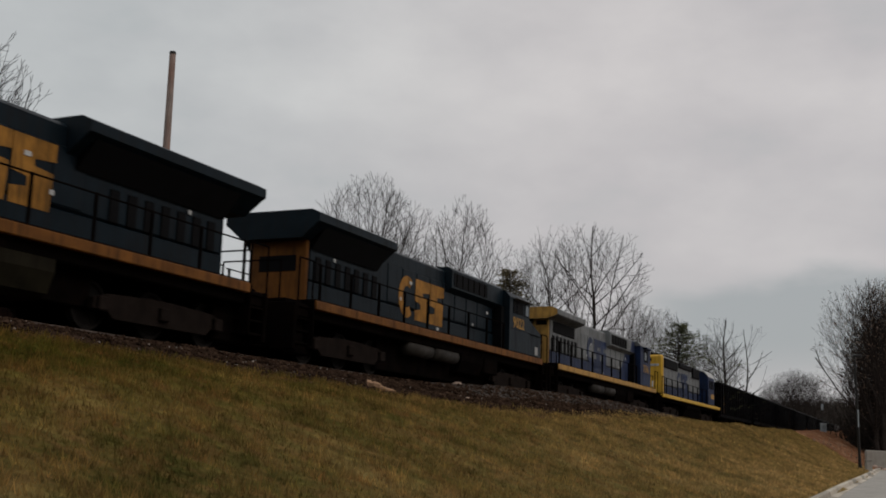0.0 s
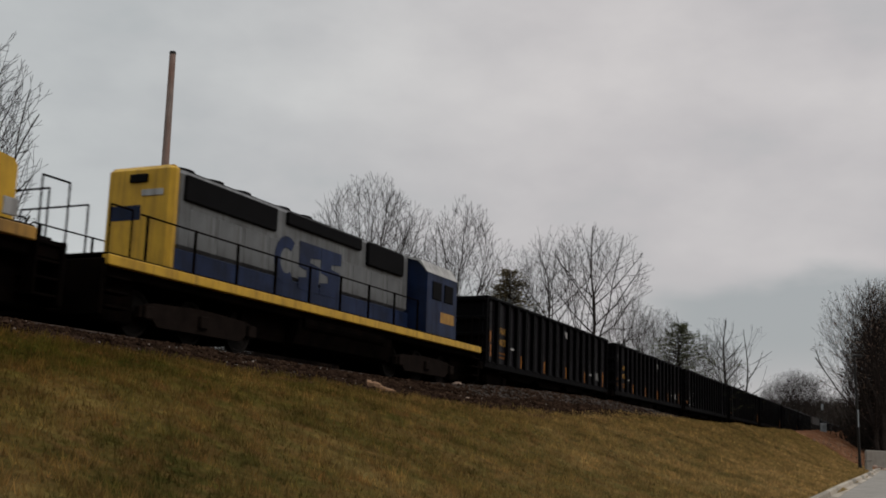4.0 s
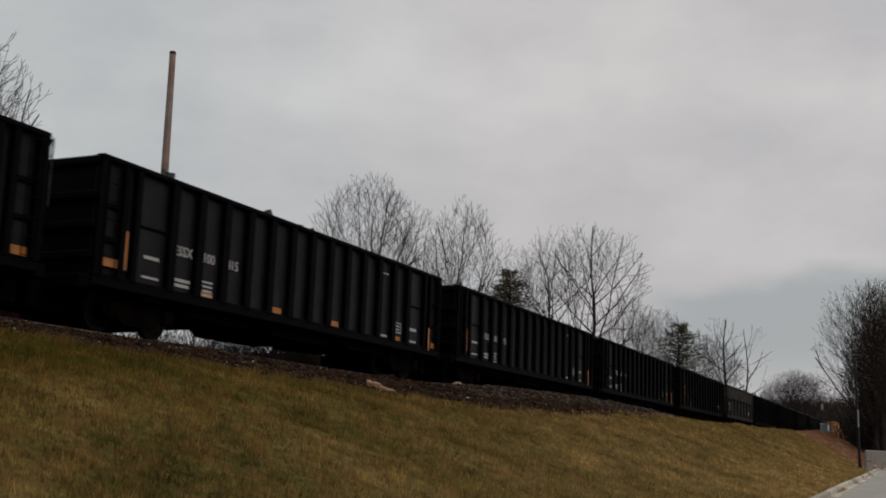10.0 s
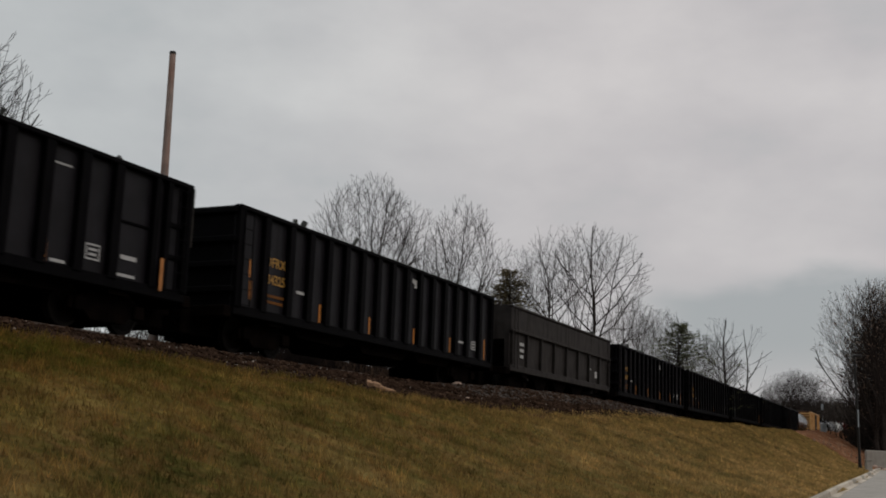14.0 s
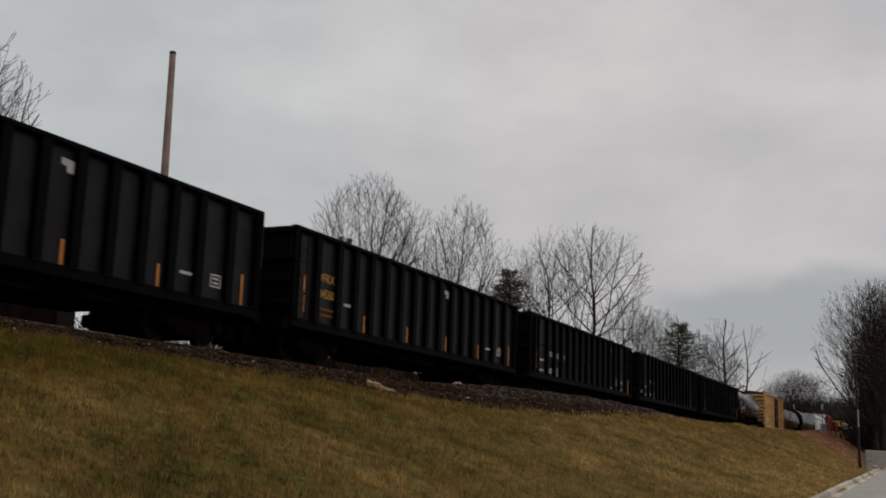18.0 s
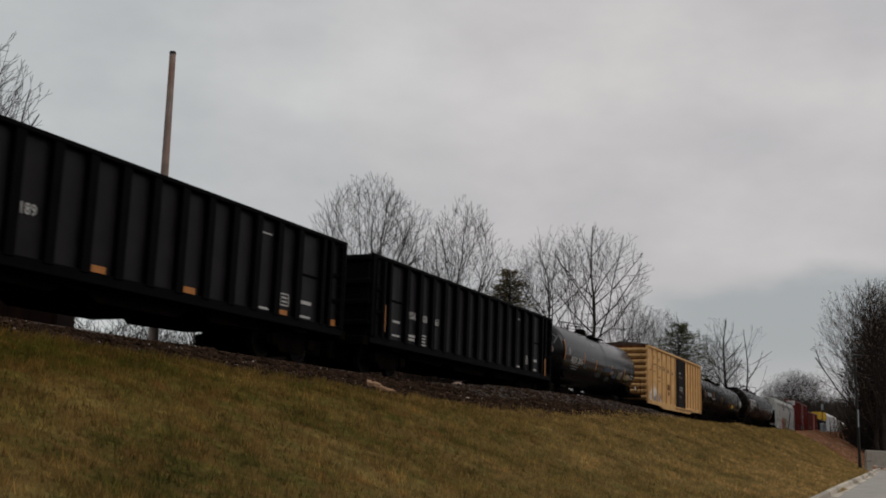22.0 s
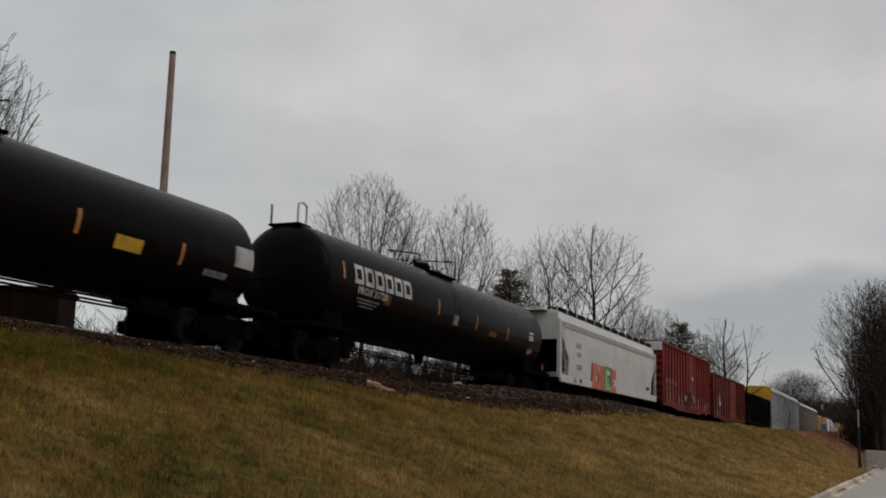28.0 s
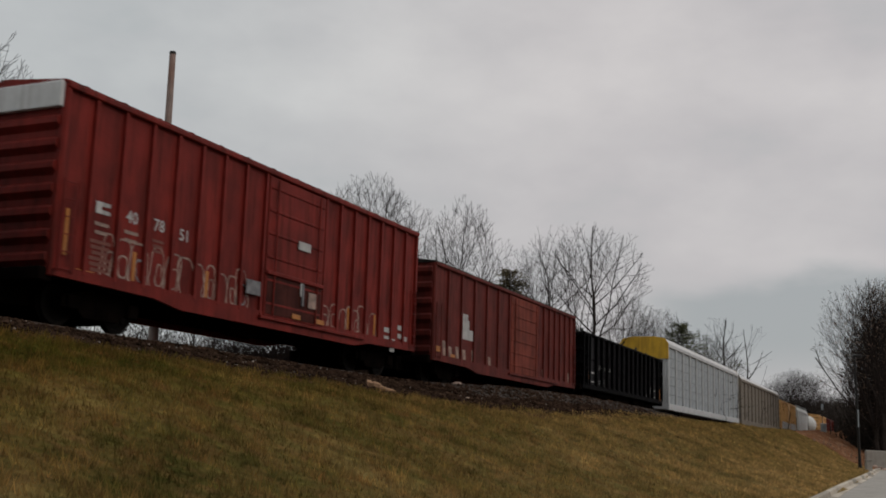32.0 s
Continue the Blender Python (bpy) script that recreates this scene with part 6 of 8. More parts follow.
for middle, style, words in ((-119.05, "mine", ("OFRX", "84873")), (-101.15, "mine", ("OFRX", "84835")), (-83.55, "slab", ("ESSX", "100", "349")), (-65.65, "both", ("ESSX", "100", "415")),
                             (-47.75, "pool", ("ESSX", "100", "275")), (-29.6, "pool", ("ESSX", "100", "342")), (-11.3, "mine", ("OFRX", "84325")), (23.0, "mine", ("OFRX", "84824")),
                             (41.0, "mine", ("OFRX", "84580")), (59.0, "pool", ("ESSX", "100", "441")), (77.2, "slab", ("ESSX", "100", "189")), (95.3, "pool", ("ESSX", "100", "463"))):
    base = {"mine": mine, "pool": pool, "slab": slab, "both": both}[style]
    car = base if first[style] else copy_thing(base, Matrix())
    if not first[style]:
        for o in car.children_recursive:
            if o.name.startswith("wheelset"):
                ROLLERS.append((o, o.location.x, o.location.z))
    first[style] = False
    gondola_cars = (car, style, words)
    TRAIN.append((middle, car))
    car["marks"] = "|".join(words)
for middle, car in TRAIN[4:]:
    words = car["marks"].split("|")
    gondola_marks(car, "pool" if len(words) == 3 else "mine", words)
    del car["marks"]
TRAIN.append((5.93, open_hopper()))
tag = random.Random(17)
for q in range(3):
    spray_loop(TRAIN[5][1], 7.9 - q * 0.2, 2.5 - 0.1 * (q % 2), 0.3, 0.4, tag, M_graf_d, 1.42 + 0.002 * q)

R1, Z1 = 1.36, 2.32
t1 = tank_car(6.8, R1, Z1, M_tank, "black tank car with graffiti on its end", -0.35)
tank_letters(t1, "AESX 3016", 0.37, M_white, 4.45, -13, R1, Z1, 1.1)
for i in range(3):
    on_tank(t1, "lettering_bar", 4.6, -20 - i * 5, 1.3 - 0.2 * i, 0.05, R1, Z1, M_graf_d)
for x, a in ((6.35, 2), (3.3, -6), (1.3, -10), (-1.5, -12), (-4.1, -14)):
    on_tank(t1, "reflector", x, a, 0.12, 0.5 if x < 5 else 0.9, R1, Z1, M_stripe)
for i, (x, a, w, h, m) in enumerate(((-0.9, -13, 1.5, 0.3, M_graf_t), (-0.4, -16, 0.6, 0.3, M_graf_t), (-1.75, -17, 0.5, 0.22, M_graf_d), (-2.2, -24, 0.9, 0.25, M_graf_t), (-3.25, -18, 0.85, 0.5, M_graf_d), (-3.1, -23, 0.6, 0.28, M_graf_v), (-3.5, -13, 0.4, 0.2, M_graf_w),
                                     (-4.75, -20, 1.25, 0.42, M_graf_v), (-4.9, -17, 0.8, 0.2, M_graf_w), (-5.7, -14, 0.7, 0.14, M_graf_d), (-5.6, -20, 0.7, 0.1, M_graf_d), (0.6, -30, 0.9, 0.35, M_graf_b), (-1.2, -34, 0.8, 0.3, M_graf_b), (3.0, -18, 0.7, 0.3, M_graf_b), (5.7, 2, 0.35, 0.5, M_graf_d))):
    spray_on_tank(t1, x, a, w, h, R1, Z1, m, 300 + i)
for i in range(9):
    x, a = -3.6 + 0.1 * i, -18 + 5 * math.sin(i * 2.1)
    on_tank(t1, "graffiti_stroke", x, a, 0.03, 0.34 - 0.03 * (i % 3), R1 + 0.004, Z1, M_graf_k, 3)
rng = random.Random(5)
for i in range(46):
    a, q, turn = rng.uniform(-0.1, 3.2), rng.uniform(0.2, 1.05), rng.uniform(-1.2, 1.2)
    head = rng.uniform(0, 6.28)
    y, z = math.cos(a) * q, math.sin(a) * q
    pts = []
    for k in range(6):
        head += turn * 0.35
        y, z = y + math.cos(head) * 0.07, z + math.sin(head) * 0.07
        rr = min(1.2, math.hypot(y, z))
        pts.append((6.8 - 0.62 + 0.62 * math.sqrt(max(0.03, 1 - (rr / R1) ** 2.0)) + 0.012, y, Z1 + z))
    part("graffiti", Geo().path(pts, rng.uniform(0.014, 0.034), 4), rng.choice((M_graf_d, M_graf_w, M_graf_d, M_greycar)), t1)
part("placard", Geo().slab([(-6.0, 1.25), (-5.85, 1.4), (-6.0, 1.55), (-6.15, 1.4)], 1.43, 1.436), M_white, t1)
TRAIN.append((112.4, t1))

yb = boxcar(7.95, 4.0, M_yellow, "weathered yellow boxcar with a black sliding door", 0.72, (6, 6), (-2.5, 0.4), M_blackdoor, M_roofrust, end_ribs=9, end_paint=M_rust_shade)
for i, (x, z, w, h) in enumerate(((6.4, 3.3, 0.2, 0.22), (6.2, 3.32, 0.12, 0.2), (5.4, 3.26, 0.22, 0.18), (5.1, 3.26, 0.1, 0.22), (4.85, 3.24, 0.1, 0.22), (4.2, 3.22, 0.14, 0.3), (3.75, 2.84, 0.2, 0.26), (3.45, 2.82, 0.2, 0.24), (2.55, 2.8, 0.2, 0.2), (2.3, 2.78, 0.16, 0.2), (1.35, 2.76, 0.18, 0.2), (1.1, 2.76, 0.14, 0.18))):
    blob_letter(yb, "word_shape", x, z, w, h, M_roofrust, 1.462, cut=(i % 2 == 0))
for x in (6.9, 5.9, 5.2, 4.4):
    part("track_mark", Geo().box(x - 0.04, x + 0.5, 1.462, 1.467, 2.62 + (0.25 if x < 5.5 else 0), 2.66 + (0.25 if x < 5.5 else 0)), M_blackdoor, yb)
part("track_mark", Geo().slab([(7.0, 2.62), (6.95, 2.62), (6.6, 3.15), (6.65, 3.15)], 1.462, 1.467), M_blackdoor, yb)
part("track_mark", Geo().slab([(6.65, 3.1), (4.2, 3.0), (4.2, 2.96), (6.65, 3.06)], 1.462, 1.467), M_blackdoor, yb)
mark_rows(yb, 4.9, 1.464, 2.36, 2, 0.8, 0.09, M_ochre, 2.6)
mark_rows(yb, 4.0, 1.464, 2.3, 2, 0.6, 0.09, M_ochre, 2.6)
rng = random.Random(8)
for k, (m, x0, x1, z1, lean) in enumerate(((M_graf_p, 7.5, 6.62, 1.75, 0.5), (M_graf_p, 6.56, 5.3, 1.95, -0.5), (M_graf_d, 6.5, 5.6, 1.5, 0.2), (M_graf_p, 5.24, 4.0, 1.3, -0.2), (M_graf_w, 5.2, 4.4, 1.55, -0.1))):
    n = 26
    top = [(x0 + (x1 - x0) * q / n, z1 - 0.25 + lean * (q / n - 0.5) + rng.uniform(-0.18, 0.16)) for q in range(n + 1)]
    foot = [(x, 0.8 + 0.1 * k / 5 + rng.uniform(0.0, 0.1)) for x, z in top[::-1]]
    part("graffiti", Geo().slab(top + foot, 1.462 + 0.0015 * k, 1.465 + 0.0015 * k), m, yb, "peeling pale paint")
for z, n in ((2.75, 2), (1.9, 3), (1.5, 2)):
    for q in range(n):
        part("scuff", Geo().box(-0.55 - 0.45 * q - rng.uniform(0.1, 0.3), -0.5 - 0.45 * q, 1.562, 1.566, z - 0.06 * q, z + 0.05 - 0.06 * q), M_graf_w, yb)
part("placard_board", Geo().soft_box(2.0, 2.6, 1.465, 1.5, 1.75, 2.1, 0.01), M_dyel, yb)
part("placard_board", Geo().soft_box(2.15, 2.45, 1.465, 1.5, 1.45, 1.65, 0.01), M_dyel, yb)
mark_rows(yb, -1.0, 1.565, 2.1, 2, 0.9, 0.06, M_white, 2.4)
mark_rows(yb, -0.6, 1.565, 3.0, 1, 0.35, 0.1, M_white)
TRAIN.append((129.0, yb))

t2 = tank_car(9.17, 1.32, 2.22, M_tank2, "brown-black tank car with a yellow panel", 0.0, False)
tank_letters(t2, "TILX 3360", 0.34, M_white, 6.4, 2, 1.32, 2.22, 1.05)
mark_rows(t2, 5.6, 1.46, 2.0, 1, 1.1, 0.08, M_graf_d)
for x, a in ((8.0, 4), (4.45, 3), (0.95, -4), (-2.65, -9), (-5.95, -13)):
    on_tank(t2, "reflector", x, a, 0.11, 0.5, 1.32, 2.22, M_stripe)
on_tank(t2, "yellow_panel", -4.2, -17, 0.85, 0.3, 1.32, 2.22, M_lyel)
on_tank(t2, "white_panel", -8.3, 0, 0.75, 0.5, 1.32, 2.22, M_white)
on_tank(t2, "grey_panel", -7.3, -24, 0.9, 0.16, 1.32, 2.22, M_graf_d)
TRAIN.append((147.92, t2))

R3, Z3 = 1.45, 2.5
t3 = tank_car(9.42, R3, Z3, M_tank3, "long black tank car with a bold white mark", 0.0, True)
for i in range(6):
    x = 7.2 - i * 0.64
    for dx, ang, w, h, n in ((0.2, 8, 0.12, 0.56, 4), (-0.2, 8, 0.12, 0.56, 4), (0.0, 16.5, 0.3, 0.13, 2), (0.0, -0.5, 0.3, 0.13, 2)):
        on_tank(t3, "word_shape", x + dx, ang, w, h, R3, Z3, M_white, n)
tank_letters(t3, "PROX 31728", 0.30, M_white, 6.3, -10, R3, Z3, 1.15)
for i in range(3):
    on_tank(t3, "lettering_bar", 6.5, -19 - 4 * i, 1.4 - 0.25 * i, 0.045, R3, Z3, M_graf_d)
for x, a in ((8.1, 8), (1.6, -1), (-1.75, -6), (-4.9, -9)):
    on_tank(t3, "reflector", x, a, 0.1, 0.5, R3, Z3, M_stripe)
on_tank(t3, "grey_panel", 5.35, -12, 0.4, 0.3, R3, Z3, M_dyel)
on_tank(t3, "grey_panel", 0.1, -12, 0.4, 0.35, R3, Z3, M_graf_d)
on_tank(t3, "yellow_panel", -3.4, -16, 0.7, 0.2, R3, Z3, M_dyel)
for q, z in enumerate((2, -4, -8)):
    on_tank(t3, "white_panel", -7.55, z, 0.5, 0.09, R3, Z3, M_white)
on_tank(t3, "grey_panel", -8.1, -18, 1.3, 0.3, R3, Z3, M_greycar)
spray_on_tank(t3, -7.7, -27, 0.55, 0.32, R3, Z3, M_graf_w, 340)
part("placard", Geo().slab([(-9.0, 1.12), (-8.82, 1.3), (-9.0, 1.48), (-9.18, 1.3)], 1.43, 1.436), M_red, t3, "red diamond placard")
TRAIN.append((169.0, t3))
TRAIN.append((189.18, covered_hopper()))

b1 = boxcar(7.85, 4.55, M_red, "tall red boxcar with graffiti along its sill", 0.8, (8, 7), (-2.0, 0.75), None, M_red, 0.2, 7, 0.5)
for w, x, z in (("CN", 6.54, 2.35), ("40", 5.66, 2.33), ("78", 4.79, 2.33), ("51", 3.91, 2.28)):
    if w == "CN":
        blob_letter(b1, "word_shape", x, z - 0.12, 0.42, 0.24, M_white, 1.464, cut=True)
    else:
        letters(w, 0.36, M_white, b1, x, 1.463, z, 1.0)
mark_rows(b1, 6.54, 1.464, 2.02, 2, 0.4, 0.07, M_graf_w, 2.4)
mark_rows(b1, 5.66, 1.464, 2.02, 2, 0.42, 0.07, M_graf_w, 2.4)
mark_rows(b1, 4.79, 1.464, 2.0, 3, 0.36, 0.06, M_faint, 1.8)
mark_rows(b1, 6.54, 1.464, 1.66, 7, 0.6, 0.07, M_faint, 1.6)
reflector(b1, 7.5, 1.7, 0.9, 1.464)
for x in (5.5, 3.0, -3.6, -5.2):
    reflector(b1, x, 1.35, 0.6, 1.464)
reflector(b1, 6.9, 0.95, 0.2, 1.464, 0.5)
reflector(b1, -0.7, 1.05, 0.12, 1.58, 0.4)
reflector(b1, -1.9, 1.05, 0.12, 1.58, 0.4)
rng = random.Random(21)
for x0, x1, top in ((6.3, 1.4, 2.0), (-2.3, -5.4, 1.85)):
    x = x0
    while x > x1:
        w = rng.uniform(0.42, 0.72)
        h = (top - 0.9) * rng.uniform(0.7, 1.0)
        spray_loop(b1, x, 0.9, w, h, rng, M_graf_w, 1.463 + rng.uniform(0, 0.003))
        if rng.random() < 0.5:
            spray_loop(b1, x - w * 0.1, 0.9 + h * 0.15, w * 0.5, h * 0.5, rng, M_graf_d if rng.random() < 0.4 else M_graf_w, 1.467)
        x -= w * 0.85
for x, z in ((-6.0, 1.3), (-6.9, 1.45), (-7.2, 1.15), (-6.4, 1.0)):
    mark_rows(b1, x, 1.464, z, 2, 0.35, 0.14, M_white, 1.8)
mark_rows(b1, -0.95, 1.575, 2.9, 1, 0.6, 0.22, M_white)
mark_rows(b1, -0.9, 1.585, 1.8, 1, 0.14, 0.4, M_white)
mark_rows(b1, -1.45, 1.585, 1.55, 1, 0.4, 0.4, M_graf_w)
part("door_panel", Geo().soft_box(-1.92, 0.68, 1.548, 1.556, 0.98, 1.92, 0.003), M_red_d, b1, "grimy lower door panel")
part("door_beam", Geo().soft_box(-1.98, 0.74, 1.54, 1.61, 1.94, 2.04, 0.015), M_red, b1)
part("door_handle", Geo().soft_box(-0.98, -0.9, 1.57, 1.62, 1.35, 1.92, 0.012), M_graf_d, b1)
part("placard_board", Geo().soft_box(0.95, 1.55, 1.535, 1.56, 1.35, 1.7, 0.01), M_graf_d, b1)
TRAIN.append((208.1, b1))

b2 = boxcar(7.75, 3.9, M_red_b, "dull red boxcar with a white painted patch", 0.68, (6, 7), (-2.6, 0.6), M_red_e, M_greycar)
for x, z, w, h in ((4.75, 1.62, 1.25, 0.36), (5.0, 1.95, 0.75, 0.36), (5.05, 2.28, 0.6, 0.22)):
    blob_letter(b2, "painted_patch", x, z, w, h, M_white, 1.464, cut=False)
for x, h in ((6.7, 0.5), (6.2, 0.35), (5.6, 0.4), (5.0, 0.35), (4.2, 0.4), (2.6, 0.3), (-3.5, 0.3), (-7.0, 0.4)):
    blob_letter(b2, "graffiti", x, 0.9, 0.25, h, M_graf_w, 1.464, cut=False, lean=0.2)
reflector(b2, 7.2, 1.1, 0.2, 1.464, 0.4)
reflector(b2, 6.0, 0.95, 0.12, 1.464, 0.4)
TRAIN.append((225.1, b2))
far_gondola = copy_thing(pool, Matrix())
for o in far_gondola.children_recursive:
    if o.name.startswith("wheelset"):
        ROLLERS.append((o, o.location.x, o.location.z))
gondola_marks(far_gondola, "pool", ("ESSX", "100", "519"))
TRAIN.append((242.4, far_gondola))
TRAIN.append((266.0, autorack(13.7, M_auto, M_auto_f, "white autorack car with pale panels and a yellow end")))
TRAIN.append((295.0, autorack(13.7, M_tan, M_tan, "brown autorack car with a pale roof", 4.4, False)))
fy = boxcar(7.9, 3.9, M_yellow, "yellow boxcar with a pale lower side", 0.8, (6, 6), (-1.5, 1.5), None, M_yellow)
part("pale_panel", Geo().box(-7.8, 7.8, 1.54, 1.546, 0.9, 1.7), M_white, fy)
TRAIN.append((318.4, fy))
TRAIN.append((336.0, covered_hopper(7.2, M_hopper, "short pale covered hopper", False)))
TRAIN.append((352.5, tank_car(6.6, 1.4, 2.45, M_hopper, "plain white tank car far down the line")))
TRAIN.append((369.5, boxcar(7.7, 4.0, M_yellow, "ochre boxcar at the tail of the view", 0.8, (6, 6), (-1.5, 1.5), None, M_yellow)))
TRAIN.append((388.0, boxcar(7.8, 4.0, M_red_b, "dull red boxcar far down the line", 0.8, (6, 6), (-1.5, 1.5), None, M_greycar)))

# ---- track ----
def build_track():
    track = thing("railway_track", "single railway track on dark ballast", "track", "", "structure")
    for u0 in (0.755, -0.755):
        s = np.concatenate([np.arange(-60, 212, 2.0), np.arange(220, 900, 40.0)])
        prof = [(-0.07, -0.17), (0.07, -0.17), (0.07, -0.15), (0.012, -0.13), (0.012, -0.05), (0.036, -0.035), (0.036, 0.0), (-0.036, 0.0), (-0.036, -0.035), (-0.012, -0.05), (-0.012, -0.13), (-0.07, -0.15)]
        n = len(prof)
        g = Geo()
        vs = []
        for a in s:
            zr = float(rail_z(a))
            for pu, pz in prof:
                x, y = at(a, u0 + pu)
                vs.append((float(x), float(y), zr + pz))
        g.add(vs, [(i * n + k, i * n + (k + 1) % n, (i + 1) * n + (k + 1) % n, (i + 1) * n + k) for i in range(len(s) - 1) for k in range(n)])
        part("rail", g, M_rail, track, "worn steel rail")
    tie = Geo().soft_box(-0.11, 0.11, -1.3, 1.3, -0.17, 0.0, 0.015).mesh("tie", M_tie)
    for i in range(290):
        s = -30 + i * 0.5
        ob = part("tie", tie, M_tie, track)
        ob.matrix_local = car_pose(s) @ Matrix.Translation((0, 0, -0.165)) @ Matrix.Rotation(0.02 * math.sin(i * 2.3), 4, "Z")


build_track()


# ---- bare trees ----
def tube_rows(vs, fs, pts, radii, sides):
    base = len(vs)
    for i, p in enumerate(pts):
        d = (pts[min(i + 1, len(pts) - 1)] - pts[max(i - 1, 0)])
        d = d.normalized() if d.length > 1e-6 else Vector((0, 0, 1))
        a = d.orthogonal().normalized()
        b = d.cross(a)
        for k in range(sides):
            t = 2 * math.pi * k / sides
            vs.append(tuple(p + (a * math.cos(t) + b * math.sin(t)) * radii[i]))
    for i in range(len(pts) - 1):
        for k in range(sides):
            fs.append((base + i * sides + k, base + i * sides + (k + 1) % sides, base + (i + 1) * sides + (k + 1) % sides, base + (i + 1) * sides + k))


def bare_tree(seed, width=0.5, fork=0.25, limbs=6, density=1.0, lean=0.0, thick=1.0, leader=False, fan=0.5, finest=3):
    """A tree ten metres high: trunk and limbs as one mesh, twigs as another. Limbs fork and thin out until they reach the crown's rounded outline."""
    rng = random.Random(seed)
    tv, tf, cv, cf = [], [], [], []
    low = fork * 7.0
    cz = low + (10.0 - low) * 0.55
    reach = width * 5.0

    def inside(p, lim):
        h = (p.z - cz) / ((10.0 - cz) if p.z > cz else (cz - low + 0.8))
        return (p.x - lean * p.z) ** 2 / reach ** 2 + p.y ** 2 / reach ** 2 + h * h < lim

    def off(axis, ang, turn):
        side = axis.orthogonal().normalized()
        side.rotate(Matrix.Rotation(turn, 3, axis))
        return axis * math.cos(ang) + side * math.sin(ang)

    def grow(p, d, r, level, most):
        lim = rng.uniform(0.72, 1.05) if level else rng.uniform(0.85, 1.0)
        step = (0.42, 0.34, 0.27, 0.22, 0.2)[level]
        taper = (0.915, 0.86, 0.79, 0.7, 0.6)[level]
        pts, rad, turn = [p.copy()], [r], rng.uniform(0, 6.3)
        wander = (0.07, 0.1, 0.13, 0.16, 0.18)[level]
        for i in range(most):
            d = (d + Vector((rng.gauss(0, wander), rng.gauss(0, wander), rng.gauss(0.045, wander * 0.6)))).normalized()
            p = p + d * step * rng.uniform(0.85, 1.15)
            r = max(0.0061, r * taper)
            pts.append(p.copy())
            rad.append(r)
            if not inside(p, lim) and p.z > low + 0.5:
                break
            if level < finest and i >= (1 if level else 2) and rng.random() < (0.6, 0.52, 0.42, 0.3)[level] * density:
                turn += 2.4 + rng.gauss(0, 0.5)
                grow(p, off(d, rng.uniform(0.5, 0.85), turn), max(0.0065, r * rng.uniform(0.5, 0.72)), level + 1, (18, 14, 9, 6, 4)[level + 1])
        for e in range(2 if 0 < level < finest and rng.random() < 0.55 else 0):
            grow(p, off(d, rng.uniform(0.2, 0.5), turn + 3.1 * e), max(0.0065, r * 0.8), level + 1, (18, 14, 9, 6, 4)[level + 1])
        if level < 2:
            tube_rows(tv, tf, pts, rad, 5)
        else:
            tube_rows(cv, cf, pts if level < 3 else pts[::2] + ([pts[-1]] if len(pts) % 2 == 0 else []), rad if level < 3 else rad[::2] + ([rad[-1]] if len(pts) % 2 == 0 else []), 3)
    R = 0.115 * thick
    trunk = [Vector((lean * z + rng.gauss(0, 0.03), rng.gauss(0, 0.03), z)) for z in (-0.3, fork * 2.5, fork * 5, fork * 7.5, fork * 10)]
    tube_rows(tv, tf, trunk, [R * 1.15, R, R * 0.9, R * 0.85, R * 0.78], 8)
    top = trunk[-1]
    if leader:
        grow(top, Vector((lean, 0, 1)), R * 0.75, 0, 22)
        for i in range(limbs):
            z = fork * 10 * (0.75 + 0.25 * i / limbs) + (10 - fork * 10) * 0.45 * i / limbs
            a = 2.4 * i + rng.uniform(-0.4, 0.4)
            grow(Vector((lean * z, 0, z)), Vector((math.cos(a), math.sin(a) * 0.8, rng.uniform(0.45, 0.9))).normalized(), R * (0.42 - 0.18 * i / limbs), 0, 16)
    else:
        for i in range(limbs):
            a = 2.4 * i + rng.uniform(-0.4, 0.4)
            q = fan * (0.25 + 0.75 * ((i + 0.5) / limbs)) * (1.0 + width)
            z = fork * 10 * (1.0 - 0.25 * rng.random())
            grow(Vector((lean * z, 0, z)), Vector((math.cos(a) * math.sin(q), math.sin(a) * math.sin(q), math.cos(q))), R * rng.uniform(0.42, 0.62), 0, 20)
    return (tv, tf), (cv, cf)


def quick_mesh(name, vs, fs, material):
    me = bpy.data.meshes.new(name)
    me.from_pydata(vs, [], fs)
    me.materials.append(material)
    return me


def spot(az_x, depth, s_hint=None):
    """World x, y at a depth ahead of the camera, az_x its sideways slope; z from the ground sheet."""
    x, y = az_x * depth, depth
    d = (CX - x) ** 2 + (CY - y) ** 2
    i = int(np.argmin(d))
    h = HEAD[i]
    u = (x - CX[i]) * math.cos(h) - (y - CY[i]) * math.sin(h)
    return x, y, float(ground_z(SS[i], u))


